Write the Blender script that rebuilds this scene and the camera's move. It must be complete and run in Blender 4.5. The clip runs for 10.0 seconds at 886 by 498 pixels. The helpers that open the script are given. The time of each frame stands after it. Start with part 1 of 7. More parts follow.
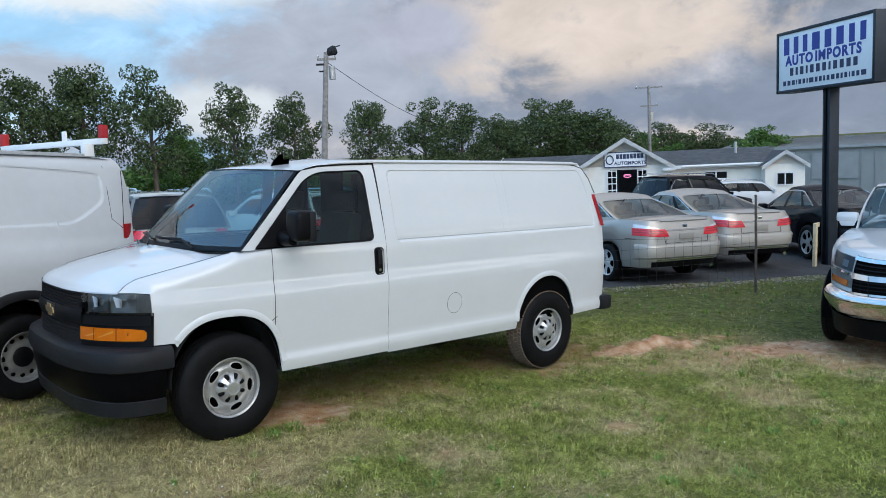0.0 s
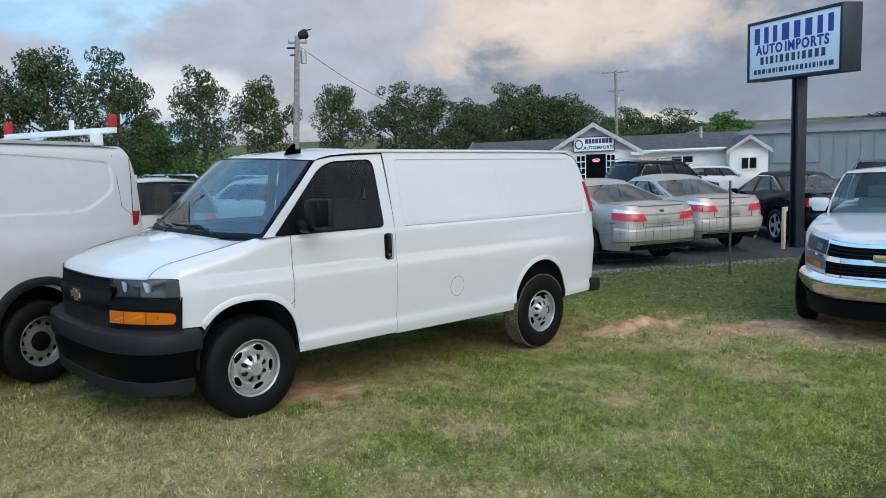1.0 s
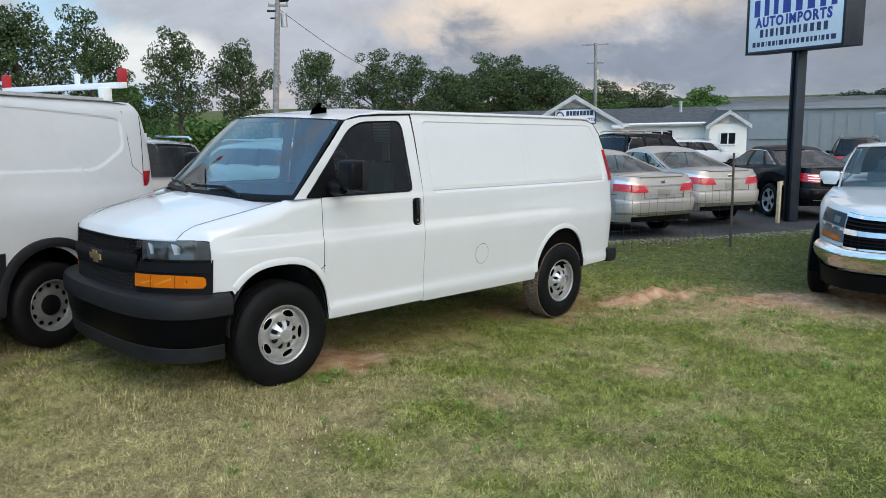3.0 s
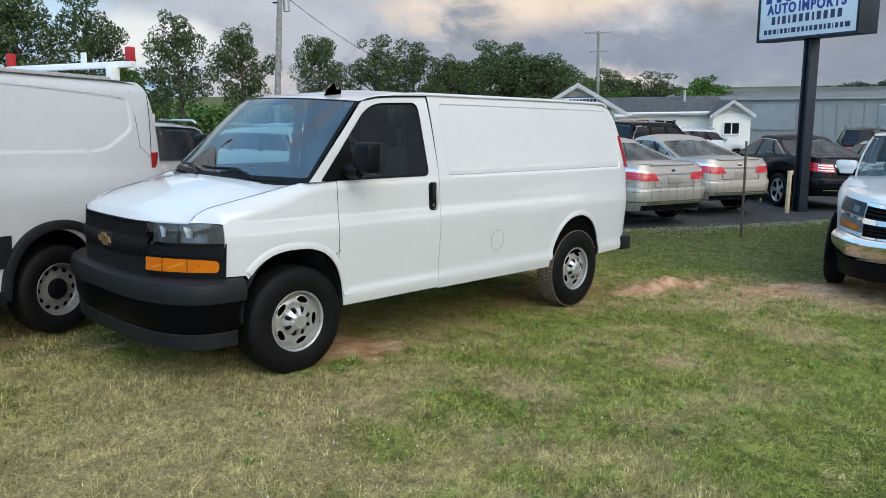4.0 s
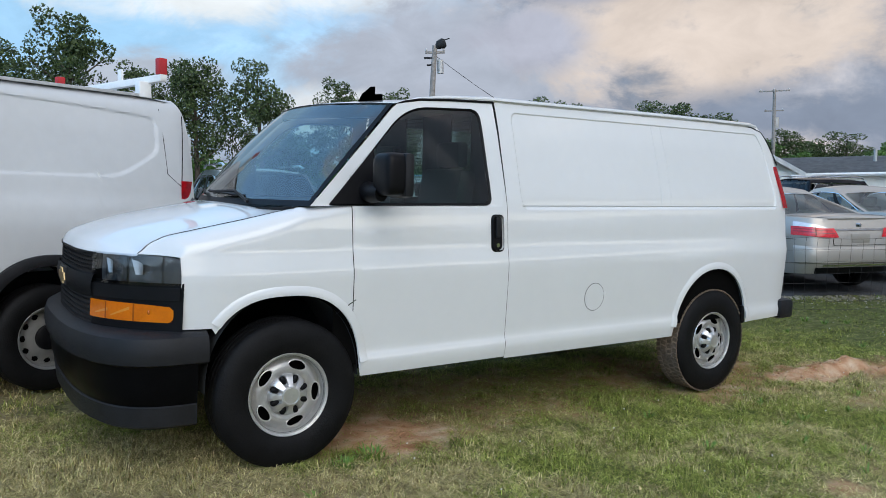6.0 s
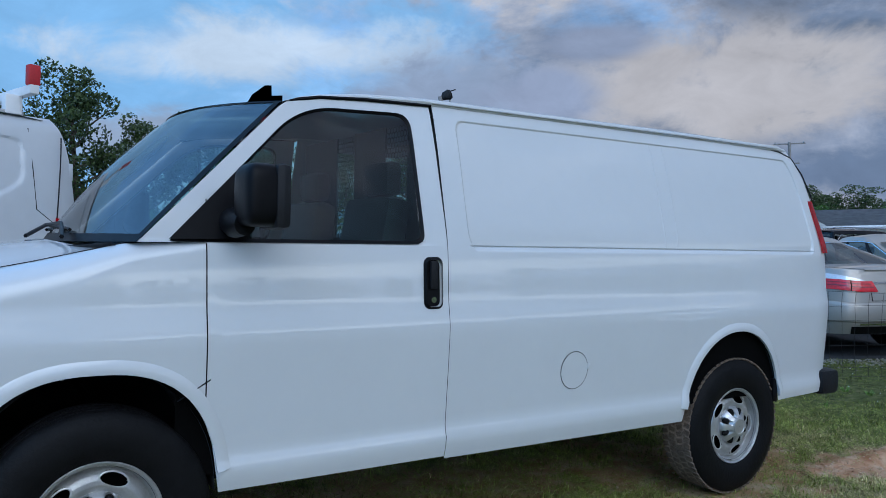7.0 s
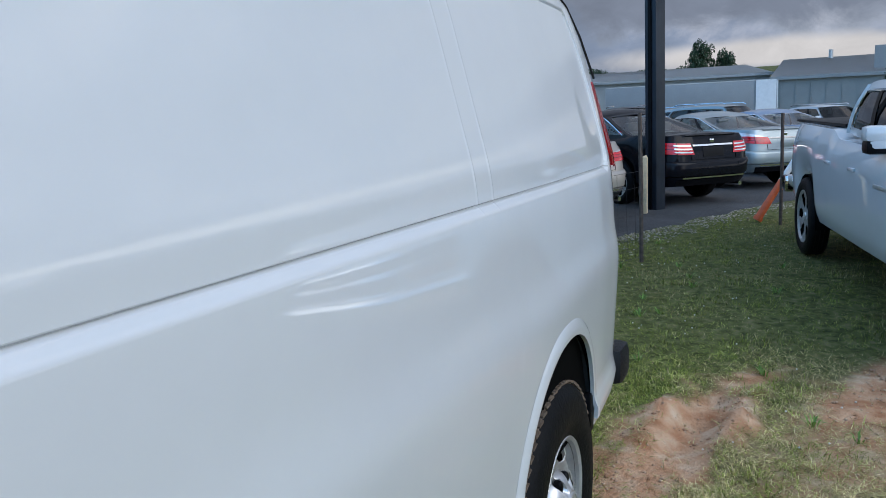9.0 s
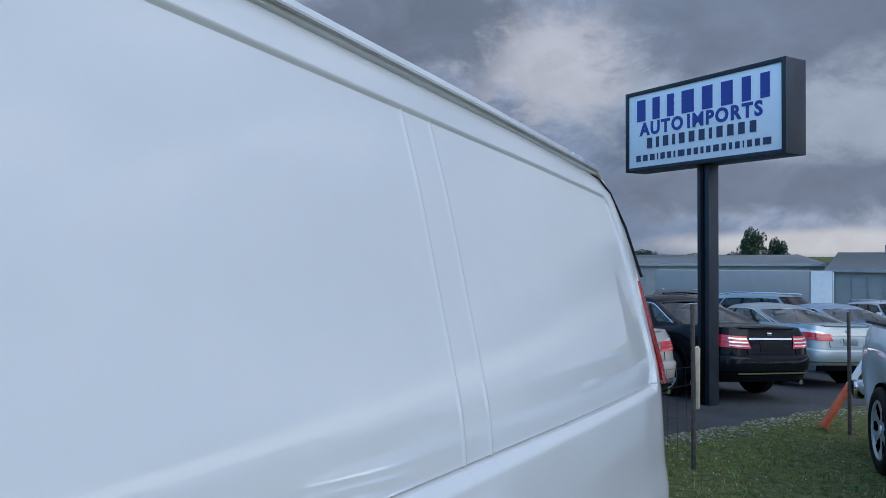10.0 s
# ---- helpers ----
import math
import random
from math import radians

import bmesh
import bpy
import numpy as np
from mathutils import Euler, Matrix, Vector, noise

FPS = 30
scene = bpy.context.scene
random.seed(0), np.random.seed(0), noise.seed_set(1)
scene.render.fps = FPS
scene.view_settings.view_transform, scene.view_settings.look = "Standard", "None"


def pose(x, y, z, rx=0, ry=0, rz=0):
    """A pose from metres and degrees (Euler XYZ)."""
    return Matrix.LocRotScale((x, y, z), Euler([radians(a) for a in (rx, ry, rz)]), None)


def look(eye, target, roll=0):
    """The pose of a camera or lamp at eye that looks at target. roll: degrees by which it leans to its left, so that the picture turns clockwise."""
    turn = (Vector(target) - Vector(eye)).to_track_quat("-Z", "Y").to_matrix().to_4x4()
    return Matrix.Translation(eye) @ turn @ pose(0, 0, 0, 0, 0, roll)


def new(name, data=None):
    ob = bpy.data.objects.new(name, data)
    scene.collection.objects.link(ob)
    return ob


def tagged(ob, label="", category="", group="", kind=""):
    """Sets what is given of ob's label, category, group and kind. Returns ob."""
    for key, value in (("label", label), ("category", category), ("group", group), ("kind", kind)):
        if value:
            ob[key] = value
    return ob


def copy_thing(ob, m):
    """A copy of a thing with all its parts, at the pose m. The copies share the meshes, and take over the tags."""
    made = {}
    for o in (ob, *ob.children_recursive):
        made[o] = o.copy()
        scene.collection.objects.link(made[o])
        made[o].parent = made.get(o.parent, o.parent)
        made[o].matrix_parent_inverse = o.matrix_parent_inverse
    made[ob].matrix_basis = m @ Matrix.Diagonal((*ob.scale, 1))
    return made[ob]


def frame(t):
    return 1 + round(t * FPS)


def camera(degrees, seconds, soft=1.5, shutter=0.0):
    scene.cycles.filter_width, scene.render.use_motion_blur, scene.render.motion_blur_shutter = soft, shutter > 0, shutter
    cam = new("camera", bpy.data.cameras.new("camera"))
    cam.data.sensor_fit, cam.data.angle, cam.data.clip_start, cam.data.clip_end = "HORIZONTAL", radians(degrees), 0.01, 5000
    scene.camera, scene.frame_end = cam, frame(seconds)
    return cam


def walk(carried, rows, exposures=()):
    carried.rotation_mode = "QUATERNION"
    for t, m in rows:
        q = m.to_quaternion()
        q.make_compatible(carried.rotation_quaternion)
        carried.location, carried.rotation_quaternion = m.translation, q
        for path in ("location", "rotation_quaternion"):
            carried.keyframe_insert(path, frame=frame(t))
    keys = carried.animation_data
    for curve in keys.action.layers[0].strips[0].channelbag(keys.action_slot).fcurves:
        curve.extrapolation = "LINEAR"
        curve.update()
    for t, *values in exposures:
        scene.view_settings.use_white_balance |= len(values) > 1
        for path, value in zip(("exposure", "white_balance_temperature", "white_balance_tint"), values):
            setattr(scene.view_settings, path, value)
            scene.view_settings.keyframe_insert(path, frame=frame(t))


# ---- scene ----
cam = camera(60.0, 10.0, soft=0.9)
METRES, EYE, TILT, LEAN, TURN = 7.87, 1.96, 0.0, 0.0, -42.2
EXPOSURE = [(0, 0.26, 6350, 5), (1.5, 0.34, 6650, 5), (4.5, 0.44, 6900, 5), (5.7, 0.38, 6800, 6), (6.8, -0.18, 5250, 4), (7.5, -0.30, 5300, 4), (8, 0.02, 5950, 7), (8.5, 0.10, 5950, 6), (9.5, 0.14, 5950, 6), (10, -0.06, 5600, 6)]
PATH = [
    (0, (0.188, -0.002, 2.006), (1.488, 1.497, 1.754), -2.9),
    (0.5, (-0.088, -0.056, 2.064), (1.253, 1.402, 1.793), -2.8),
    (1, (-0.273, -0.006, 2.08), (1.086, 1.43, 1.782), -2.8),
    (1.5, (-0.436, 0.101, 2.085), (0.931, 1.523, 1.755), -2.7),
    (2, (-0.474, 0.205, 2.068), (0.903, 1.613, 1.718), -2.4),
    (3.5, (-0.5, 0.587, 2.006), (0.905, 1.955, 1.616), -1.3),
    (4, (-0.491, 0.668, 1.983), (0.907, 2.039, 1.578), -1.1),
    (4.5, (-0.302, 0.741, 1.944), (1.063, 2.146, 1.54), -1.1),
    (5, (0.081, 0.887, 1.843), (1.375, 2.364, 1.464), -1.2),
    (5.5, (0.521, 1.1, 1.726), (1.72, 2.668, 1.407), -1.3),
    (5.7, (0.732, 1.209, 1.664), (1.883, 2.819, 1.38), -1.5),
    (6.8, (1.926, 2.034, 1.446), (2.965, 3.74, 1.345), -1.3),
    (7, (2.135, 2.231, 1.427), (3.208, 3.917, 1.344), -1.5),
    (7.5, (2.657, 2.725, 1.378), (3.886, 4.299, 1.262), -2.0),
    (8, (3.085, 3.418, 1.381), (4.533, 4.774, 1.126), -3.5),
    (8.5, (3.407, 4.001, 1.459), (5.046, 5.081, 1.075), -4.0),
    (9, (3.792, 4.436, 1.495), (5.565, 5.261, 1.075), -3.6),
    (9.5, (4.177, 4.635, 1.532), (6.041, 5.337, 1.35), 0.6),
    (9.6, (4.223, 4.604, 1.54), (6.09, 5.32, 1.493), 0.3),
    (9.7, (4.259, 4.581, 1.546), (6.121, 5.31, 1.584), 0.2),
    (9.8, (4.285, 4.564, 1.55), (6.132, 5.328, 1.619), 0.3),
    (9.9, (4.3, 4.553, 1.553), (6.112, 5.397, 1.613), 0.1),
    (10, (4.305, 4.55, 1.554), (6.071, 5.489, 1.568), 0.0),
]
walk(cam, [(t, look(eye, target, roll)) for t, eye, target, roll in PATH], EXPOSURE)
SKY, SUN = 1.0, 1.05

# ---- world and light ----
world = bpy.data.worlds.new("sky")
scene.world = world
world.use_nodes = True
wn, wl = world.node_tree.nodes, world.node_tree.links
wn.clear()

SUN_AZ, SUN_EL = radians(-105), radians(38)
sky = wn.new("ShaderNodeTexSky")
sky.sky_type = "NISHITA"
sky.sun_disc = False
sky.sun_elevation = radians(14)
sky.sun_rotation = radians(90) - SUN_AZ
tc = wn.new("ShaderNodeTexCoord")
sep = wn.new("ShaderNodeSeparateXYZ")
wl.new(tc.outputs["Generated"], sep.inputs[0])


def wmath(op, a, b=None, clamp=False):
    n = wn.new("ShaderNodeMath")
    n.operation, n.use_clamp = op, clamp
    for i, v in enumerate((a, b)):
        if v is None:
            continue
        if isinstance(v, (int, float)):
            n.inputs[i].default_value = v
        else:
            wl.new(v, n.inputs[i])
    return n.outputs[0]


# clouds, flattened towards the horizon
comb = wn.new("ShaderNodeCombineXYZ")
wl.new(sep.outputs[0], comb.inputs[0]), wl.new(sep.outputs[1], comb.inputs[1])
wl.new(wmath("MULTIPLY", sep.outputs[2], 1.7), comb.inputs[2])


def wnoise(scale, detail, rough, offset, dist=0.0):
    m = wn.new("ShaderNodeMapping")
    m.inputs["Location"].default_value = offset
    wl.new(comb.outputs[0], m.inputs["Vector"])
    n = wn.new("ShaderNodeTexNoise")
    n.inputs["Scale"].default_value, n.inputs["Detail"].default_value = scale, detail
    n.inputs["Roughness"].default_value, n.inputs["Distortion"].default_value = rough, dist
    wl.new(m.outputs[0], n.inputs["Vector"])
    return n.outputs[0]


def wramp(fac, stops):
    r = wn.new("ShaderNodeValToRGB")
    while len(r.color_ramp.elements) < len(stops):
        r.color_ramp.elements.new(0.5)
    for e, (p, c) in zip(r.color_ramp.elements, stops):
        e.position, e.color = p, (*c, 1)
    wl.new(fac, r.inputs[0])
    return r.outputs[0]


def wmix(fac, a, b):
    n = wn.new("ShaderNodeMix")
    n.data_type = "RGBA"
    for i, v in ((0, fac), (6, a), (7, b)):
        if isinstance(v, (int, float)):
            n.inputs[i].default_value = v
        elif isinstance(v, tuple):
            n.inputs[i].default_value = (*v, 1)
        else:
            wl.new(v, n.inputs[i])
    return n.outputs[2]


cover = wnoise(2.6, 10, 0.60, (3.1, 1.7, 0.3), 0.25)
body = wnoise(3.2, 10, 0.62, (7.3, 2.2, 4.0), 0.35)
# thicker and greyer towards the east, broken in the north
east = wmath("MULTIPLY", wmath("SUBTRACT", sep.outputs[0], wmath("MULTIPLY", sep.outputs[1], 0.62)), 0.30)
mask = wramp(wmath("ADD", cover, east), [(0.36, (0, 0, 0)), (0.52, (1, 1, 1))])
cloud = wramp(wmath("SUBTRACT", body, wmath("MULTIPLY", east, 0.32)),
              [(0.30, (0.15, 0.18, 0.24)), (0.42, (0.25, 0.28, 0.36)), (0.53, (0.46, 0.45, 0.50)), (0.66, (0.86, 0.72, 0.63))])
clear = wmix(wmath("POWER", wmath("SUBTRACT", 1.0, wmath("MAXIMUM", sep.outputs[2], 0.0)), 5.0), (0.20, 0.40, 0.72), (0.46, 0.60, 0.76))
nish = wn.new("ShaderNodeMix")
nish.data_type, nish.blend_type = "RGBA", "ADD"
nish.inputs[0].default_value = 0.03
wl.new(clear, nish.inputs[6]), wl.new(sky.outputs[0], nish.inputs[7])
dome = wmix(mask, nish.outputs[2], cloud)
# single large clouds of the northern and eastern sky: bearing, height and extent in degrees, colour
bearing = wmath("MULTIPLY", wmath("ARCTAN2", sep.outputs[0], sep.outputs[1]), 57.3)
height = wmath("MULTIPLY", wmath("ARCSINE", sep.outputs[2]), 57.3)
puff, fold = wnoise(6.5, 12, 0.62, (1.3, 5.1, 2.2), 0.3), wnoise(11.0, 10, 0.62, (4.4, 0.7, 8.1), 0.5)
for a0, e0, ra, re, col in ((-40, 14, 26, 15, (0.33, 0.55, 0.80)), (-24, 12, 11, 2.2, (0.74, 0.77, 0.82)), (-9, 6.6, 12, 4.2, (0.38, 0.41, 0.50)), (-17, 4.0, 5, 1.6, (0.60, 0.62, 0.67)), (-31, 6, 7, 2, (0.40, 0.44, 0.53)),
                            (11, 8.6, 12, 4.6, (0.64, 0.545, 0.50)), (1, 12.2, 4, 1.4, (0.36, 0.37, 0.45)), (-3, 8.5, 4, 2.0, (0.40, 0.41, 0.50)), (22, 2.4, 14, 2.6, (0.22, 0.255, 0.34)), (50, 10, 22, 7.5, (0.38, 0.395, 0.44)),
                            (46, 4.8, 20, 2.4, (0.20, 0.215, 0.265)), (18, 16.5, 10, 4.2, (0.175, 0.19, 0.235)), (28, 14, 5, 4.0, (0.52, 0.49, 0.51)), (43, 15.5, 12, 4.0, (0.20, 0.22, 0.275)), (46, 0.7, 11, 1.0, (0.62, 0.56, 0.53)), (107, 3.0, 42, 1.49, (0.84, 0.79, 0.75))):
    far_ = wmath("SQRT", wmath("ADD", wmath("POWER", wmath("DIVIDE", wmath("SUBTRACT", bearing, a0 + 43), ra), 2.0), wmath("POWER", wmath("DIVIDE", wmath("SUBTRACT", height, e0), re), 2.0)))
    edge = wmath("ADD", far_, wmath("MULTIPLY", wmath("SUBTRACT", puff, 0.5), 2.6 if re > 1.5 else 0.8))
    edge = wmath("ADD", edge, wmath("MULTIPLY", wmath("SUBTRACT", fold, 0.5), 1.0 if re > 1.5 else 0.3))
    w_ = wn.new("ShaderNodeMapRange")
    w_.interpolation_type = "SMOOTHSTEP"
    w_.inputs[1].default_value, w_.inputs[2].default_value, w_.inputs[3].default_value, w_.inputs[4].default_value = 0.55, 1.35, 1.0, 0.0
    wl.new(edge, w_.inputs[0])
    dome = wmix(w_.outputs[0], dome, col)
shade = wn.new("ShaderNodeVectorMath")
shade.operation = "SCALE"
wl.new(dome, shade.inputs[0]), wl.new(wmath("ADD", 0.72, wmath("MULTIPLY", fold, 0.56)), shade.inputs["Scale"])
dome = shade.outputs[0]
# the evening sky is brighter towards the west, where the sun stands behind cloud
west = wmath("MAXIMUM", wmath("SUBTRACT", 0.0, wmath("ADD", wmath("MULTIPLY", sep.outputs[1], 0.93), wmath("MULTIPLY", sep.outputs[0], 0.26))), 0.0)
low = wmath("POWER", wmath("SUBTRACT", 1.0, wmath("ABSOLUTE", sep.outputs[2])), 14.0)
glow = wmath("ADD", 1.0, wmath("MULTIPLY", wmath("POWER", west, 1.5), wmath("ADD", 1.55, wmath("MULTIPLY", low, 1.6))))
lit = wn.new("ShaderNodeVectorMath")
lit.operation = "SCALE"
# the cloud cover is thin and bright overhead
top_ = wn.new("ShaderNodeMapRange")
top_.interpolation_type = "SMOOTHSTEP"
top_.inputs[1].default_value, top_.inputs[2].default_value, top_.inputs[3].default_value, top_.inputs[4].default_value = 0.28, 0.50, 1.0, 1.5
wl.new(sep.outputs[2], top_.inputs[0])
glow = wmath("MULTIPLY", glow, top_.outputs[0])
wl.new(dome, lit.inputs[0]), wl.new(glow, lit.inputs["Scale"])
bg = wn.new("ShaderNodeBackground")
bg.inputs[1].default_value = SKY
wl.new(lit.outputs[0], bg.inputs[0])
wo = wn.new("ShaderNodeOutputWorld")
wl.new(bg.outputs[0], wo.inputs[0])

sun = new("sun", bpy.data.lights.new("sun", "SUN"))
sun.data.energy, sun.data.angle, sun.data.color = SUN, radians(50), (1.0, 0.95, 0.88)
sd = Vector((math.cos(SUN_AZ) * math.cos(SUN_EL), math.sin(SUN_AZ) * math.cos(SUN_EL), math.sin(SUN_EL)))
sun.matrix_world = look(sd * 50, (0, 0, 0))


# ---- materials ----
def material(name, color, rough=0.5, metal=0.0, var=0.0, scale=6.0, bump=0.0, bscale=60.0, coat=0.0, dirt=None, rand=0.0, spec=0.5, coat_ior=1.5):
    """Principled surface with two scales of variation and fine relief."""
    m = bpy.data.materials.new(name)
    m.use_nodes = True
    nt = m.node_tree
    n, l = nt.nodes, nt.links
    p = n["Principled BSDF"]
    p.inputs["Base Color"].default_value = (*color, 1)
    p.inputs["Roughness"].default_value, p.inputs["Metallic"].default_value = rough, metal
    p.inputs["Coat Weight"].default_value, p.inputs["Coat Roughness"].default_value, p.inputs["Coat IOR"].default_value = coat, 0.02, coat_ior
    p.inputs["Specular IOR Level"].default_value = spec
    t = n.new("ShaderNodeTexCoord")
    if var or dirt:
        a, b = n.new("ShaderNodeTexNoise"), n.new("ShaderNodeTexNoise")
        for q, s in ((a, scale), (b, scale * 9)):
            q.inputs["Scale"].default_value, q.inputs["Detail"].default_value = s, 6
            l.new(t.outputs["Object"], q.inputs["Vector"])
        add = n.new("ShaderNodeMath")
        add.operation = "MULTIPLY_ADD"
        l.new(b.outputs[0], add.inputs[0])
        add.inputs[1].default_value = 0.5
        l.new(a.outputs[0], add.inputs[2])
        r = n.new("ShaderNodeValToRGB")
        lo = tuple(c * (1 - var) for c in color)
        hi = tuple(min(1, c * (1 + var)) for c in color)
        r.color_ramp.elements[0].position, r.color_ramp.elements[0].color = 0.55, (*(dirt or lo), 1)
        r.color_ramp.elements[1].position, r.color_ramp.elements[1].color = 0.95, (*hi, 1)
        l.new(add.outputs[0], r.inputs[0])
        out = r.outputs[0]
        if rand:
            oi, hsv = n.new("ShaderNodeObjectInfo"), n.new("ShaderNodeHueSaturation")
            mr = n.new("ShaderNodeMapRange")
            mr.inputs[3].default_value, mr.inputs[4].default_value = 1 - rand, 1 + rand
            l.new(oi.outputs["Random"], mr.inputs[0]), l.new(mr.outputs[0], hsv.inputs["Value"])
            l.new(out, hsv.inputs["Color"])
            out = hsv.outputs[0]
        l.new(out, p.inputs["Base Color"])
        rr = n.new("ShaderNodeMapRange")
        rr.inputs[3].default_value, rr.inputs[4].default_value = max(0.02, rough - 0.06 * min(1, rough * 3)), min(1, rough + 0.1 * min(1, rough * 3))
        l.new(a.outputs[0], rr.inputs[0]), l.new(rr.outputs[0], p.inputs["Roughness"])
    if bump:
        c, bp = n.new("ShaderNodeTexNoise"), n.new("ShaderNodeBump")
        c.inputs["Scale"].default_value, c.inputs["Detail"].default_value = bscale, 5
        bp.inputs["Strength"].default_value, bp.inputs["Distance"].default_value = bump, 0.02
        l.new(t.outputs["Object"], c.inputs["Vector"]), l.new(c.outputs[0], bp.inputs["Height"]), l.new(bp.outputs[0], p.inputs["Normal"])
    return m


def glass(name, tint, rough=0.01, ior=1.55):
    """Thin glazing: tinted see-through with a glossy skin."""
    m = bpy.data.materials.new(name)
    m.use_nodes = True
    n, l = m.node_tree.nodes, m.node_tree.links
    n.clear()
    tr, gl, fr, mx, o = (n.new("ShaderNode" + k) for k in ("BsdfTransparent", "BsdfGlossy", "Fresnel", "MixShader", "OutputMaterial"))
    tr.inputs[0].default_value = (*tint, 1)
    gl.inputs["Roughness"].default_value = rough
    fr.inputs[0].default_value = ior
    l.new(fr.outputs[0], mx.inputs[0]), l.new(tr.outputs[0], mx.inputs[1]), l.new(gl.outputs[0], mx.inputs[2]), l.new(mx.outputs[0], o.inputs[0])
    return m


M_WHITE = material("white_car_paint", (0.645, 0.655, 0.657), 0.38, 0, 0.015, 1.5, coat=1.0, coat_ior=1.66, spec=0.08)
M_WHITE2 = material("white_van_paint", (0.53, 0.545, 0.555), 0.4, 0, 0.04, 1.5, coat=0.6)
M_GOLD = material("champagne_paint", (0.41, 0.372, 0.325), 0.36, 0.40, 0.03, 3, coat=0.7)
M_BLACKP = material("black_car_paint", (0.005, 0.0055, 0.008), 0.22, 0, 0.1, 3, coat=0.3, spec=0.02)
M_BLUEP = material("steel_blue_paint", (0.19, 0.27, 0.39), 0.3, 0.4, 0.03, 3, coat=0.9)
M_SILVER = material("silver_green_paint", (0.27, 0.315, 0.325), 0.3, 0.5, 0.03, 3, coat=0.9)
M_GREYP = material("grey_brown_paint", (0.17, 0.165, 0.16), 0.28, 0.3, 0.05, 3, coat=0.9)
M_PLASTIC = material("dark_grey_plastic", (0.012, 0.0125, 0.0145), 0.5, 0, 0.2, 8, bump=0.15, bscale=300, spec=0.24)
M_BLACK = material("black_plastic", (0.004, 0.004, 0.005), 0.42, 0, 0.2, 8, bump=0.05, bscale=200, spec=0.14)
M_UNDER = material("underbody_black", (0.0025, 0.0025, 0.0025), 0.9, 0, 0.3, 6, spec=0.05)
M_LINER = material("grey_wheel_liner", (0.030, 0.032, 0.034), 0.8, 0, 0.3, 8, bump=0.2, bscale=40, spec=0.15)
M_RUBBER = material("tyre_rubber", (0.006, 0.006, 0.0065), 0.55, 0, 0.25, 14, bump=0.2, bscale=90, spec=0.13)
M_MUD = material("muddy_tyre_tread", (0.30, 0.215, 0.155), 0.9, 0, 0.3, 12, bump=0.5, bscale=70, dirt=(0.10, 0.078, 0.06))
M_TREAD = material("mud_caked_tread", (0.085, 0.066, 0.052), 0.95, 0, 0.5, 30, bump=0.6, bscale=120, dirt=(0.22, 0.165, 0.12), spec=0.1)
M_STEEL = material("silver_wheel", (0.74, 0.73, 0.71), 0.30, 0.45, 0.10, 18, bump=0.05, bscale=120)
M_STEELW = material("grey_steel_wheel", (0.48, 0.48, 0.47), 0.45, 0.5, 0.15, 18)
M_CHROME = material("chrome", (0.78, 0.78, 0.78), 0.07, 1.0, 0.02, 6)
M_GLASS = glass("car_glass", (0.82, 0.88, 0.87), ior=2.5)
M_CARGLASS = glass("light_tinted_glass", (0.74, 0.85, 0.82), ior=1.65)
M_TINT = glass("tinted_car_glass", (0.16, 0.18, 0.18))
M_DARKTINT = glass("dark_tinted_glass", (0.05, 0.05, 0.05))
M_LAMP = glass("lamp_glass", (0.80, 0.82, 0.84), 0.03, ior=1.75)
M_LAMP2 = glass("smoked_lamp_glass", (0.45, 0.47, 0.5), ior=1.35)
M_DEEPAMBER = material("deep_amber_lens", (0.50, 0.13, 0.012), 0.2, 0, 0.15, 12, coat=0.5)
M_PALEAMBER = material("pale_amber_glint", (1.0, 0.42, 0.06), 0.15, 0, 0.1, 9, coat=0.8)
M_REDB = material("dark_red_lens", (0.58, 0.012, 0.02), 0.15, 0, 0.25, 30, coat=0.6)
M_GLOSSB = material("gloss_black_plastic", (0.003, 0.003, 0.0035), 0.30, 0, 0.2, 8, spec=0.04)
M_DARKRED = material("deep_red_lens", (0.20, 0.004, 0.008), 0.12, 0, 0.2, 30, coat=0.8)
M_CLEAR = material("clear_lamp_lens", (0.78, 0.74, 0.74), 0.1, 0.3, 0.1, 30, coat=0.8)
M_HUB = material("bright_hub_metal", (0.58, 0.575, 0.57), 0.33, 0.75, 0.08, 20)
M_RED = material("red_lens", (0.60, 0.010, 0.018), 0.12, 0, 0.25, 30, coat=0.5)
M_AMBER = material("amber_lens", (1.0, 0.27, 0.008), 0.16, 0, 0.12, 9, bump=0.08, bscale=40, coat=0.8)
M_LAMPBOX = material("lamp_housing", (0.19, 0.195, 0.20), 0.3, 0.4, 0.2, 20)
M_BOWL = material("smoked_lamp_bowl", (0.26, 0.265, 0.27), 0.22, 0.55, 0.2, 20)
# near-white base colour stands in for the glints of lamp reflectors
M_REFL = material("glint_white_reflector", (0.88, 0.88, 0.88), 0.22, 0.25, 0.05, 20)
M_SEAT = material("dark_grey_seat_vinyl", (0.05, 0.053, 0.055), 0.6, 0, 0.15, 10, bump=0.1, bscale=120)
M_CARSEAT = material("grey_seat_cloth", (0.16, 0.165, 0.16), 0.8, 0, 0.15, 10, bump=0.1, bscale=120)
M_CAGE = material("dark_grey_bulkhead_steel", (0.085, 0.10, 0.10), 0.65, 0, 0.2, 12, spec=0.2)
M_DASH = material("grey_dashboard", (0.10, 0.102, 0.108), 0.7, 0, 0.15, 12, bump=0.1, bscale=200)
M_SMOKEBAR = material("dark_chrome_bar", (0.30, 0.29, 0.28), 0.2, 0.8, 0.1, 10)
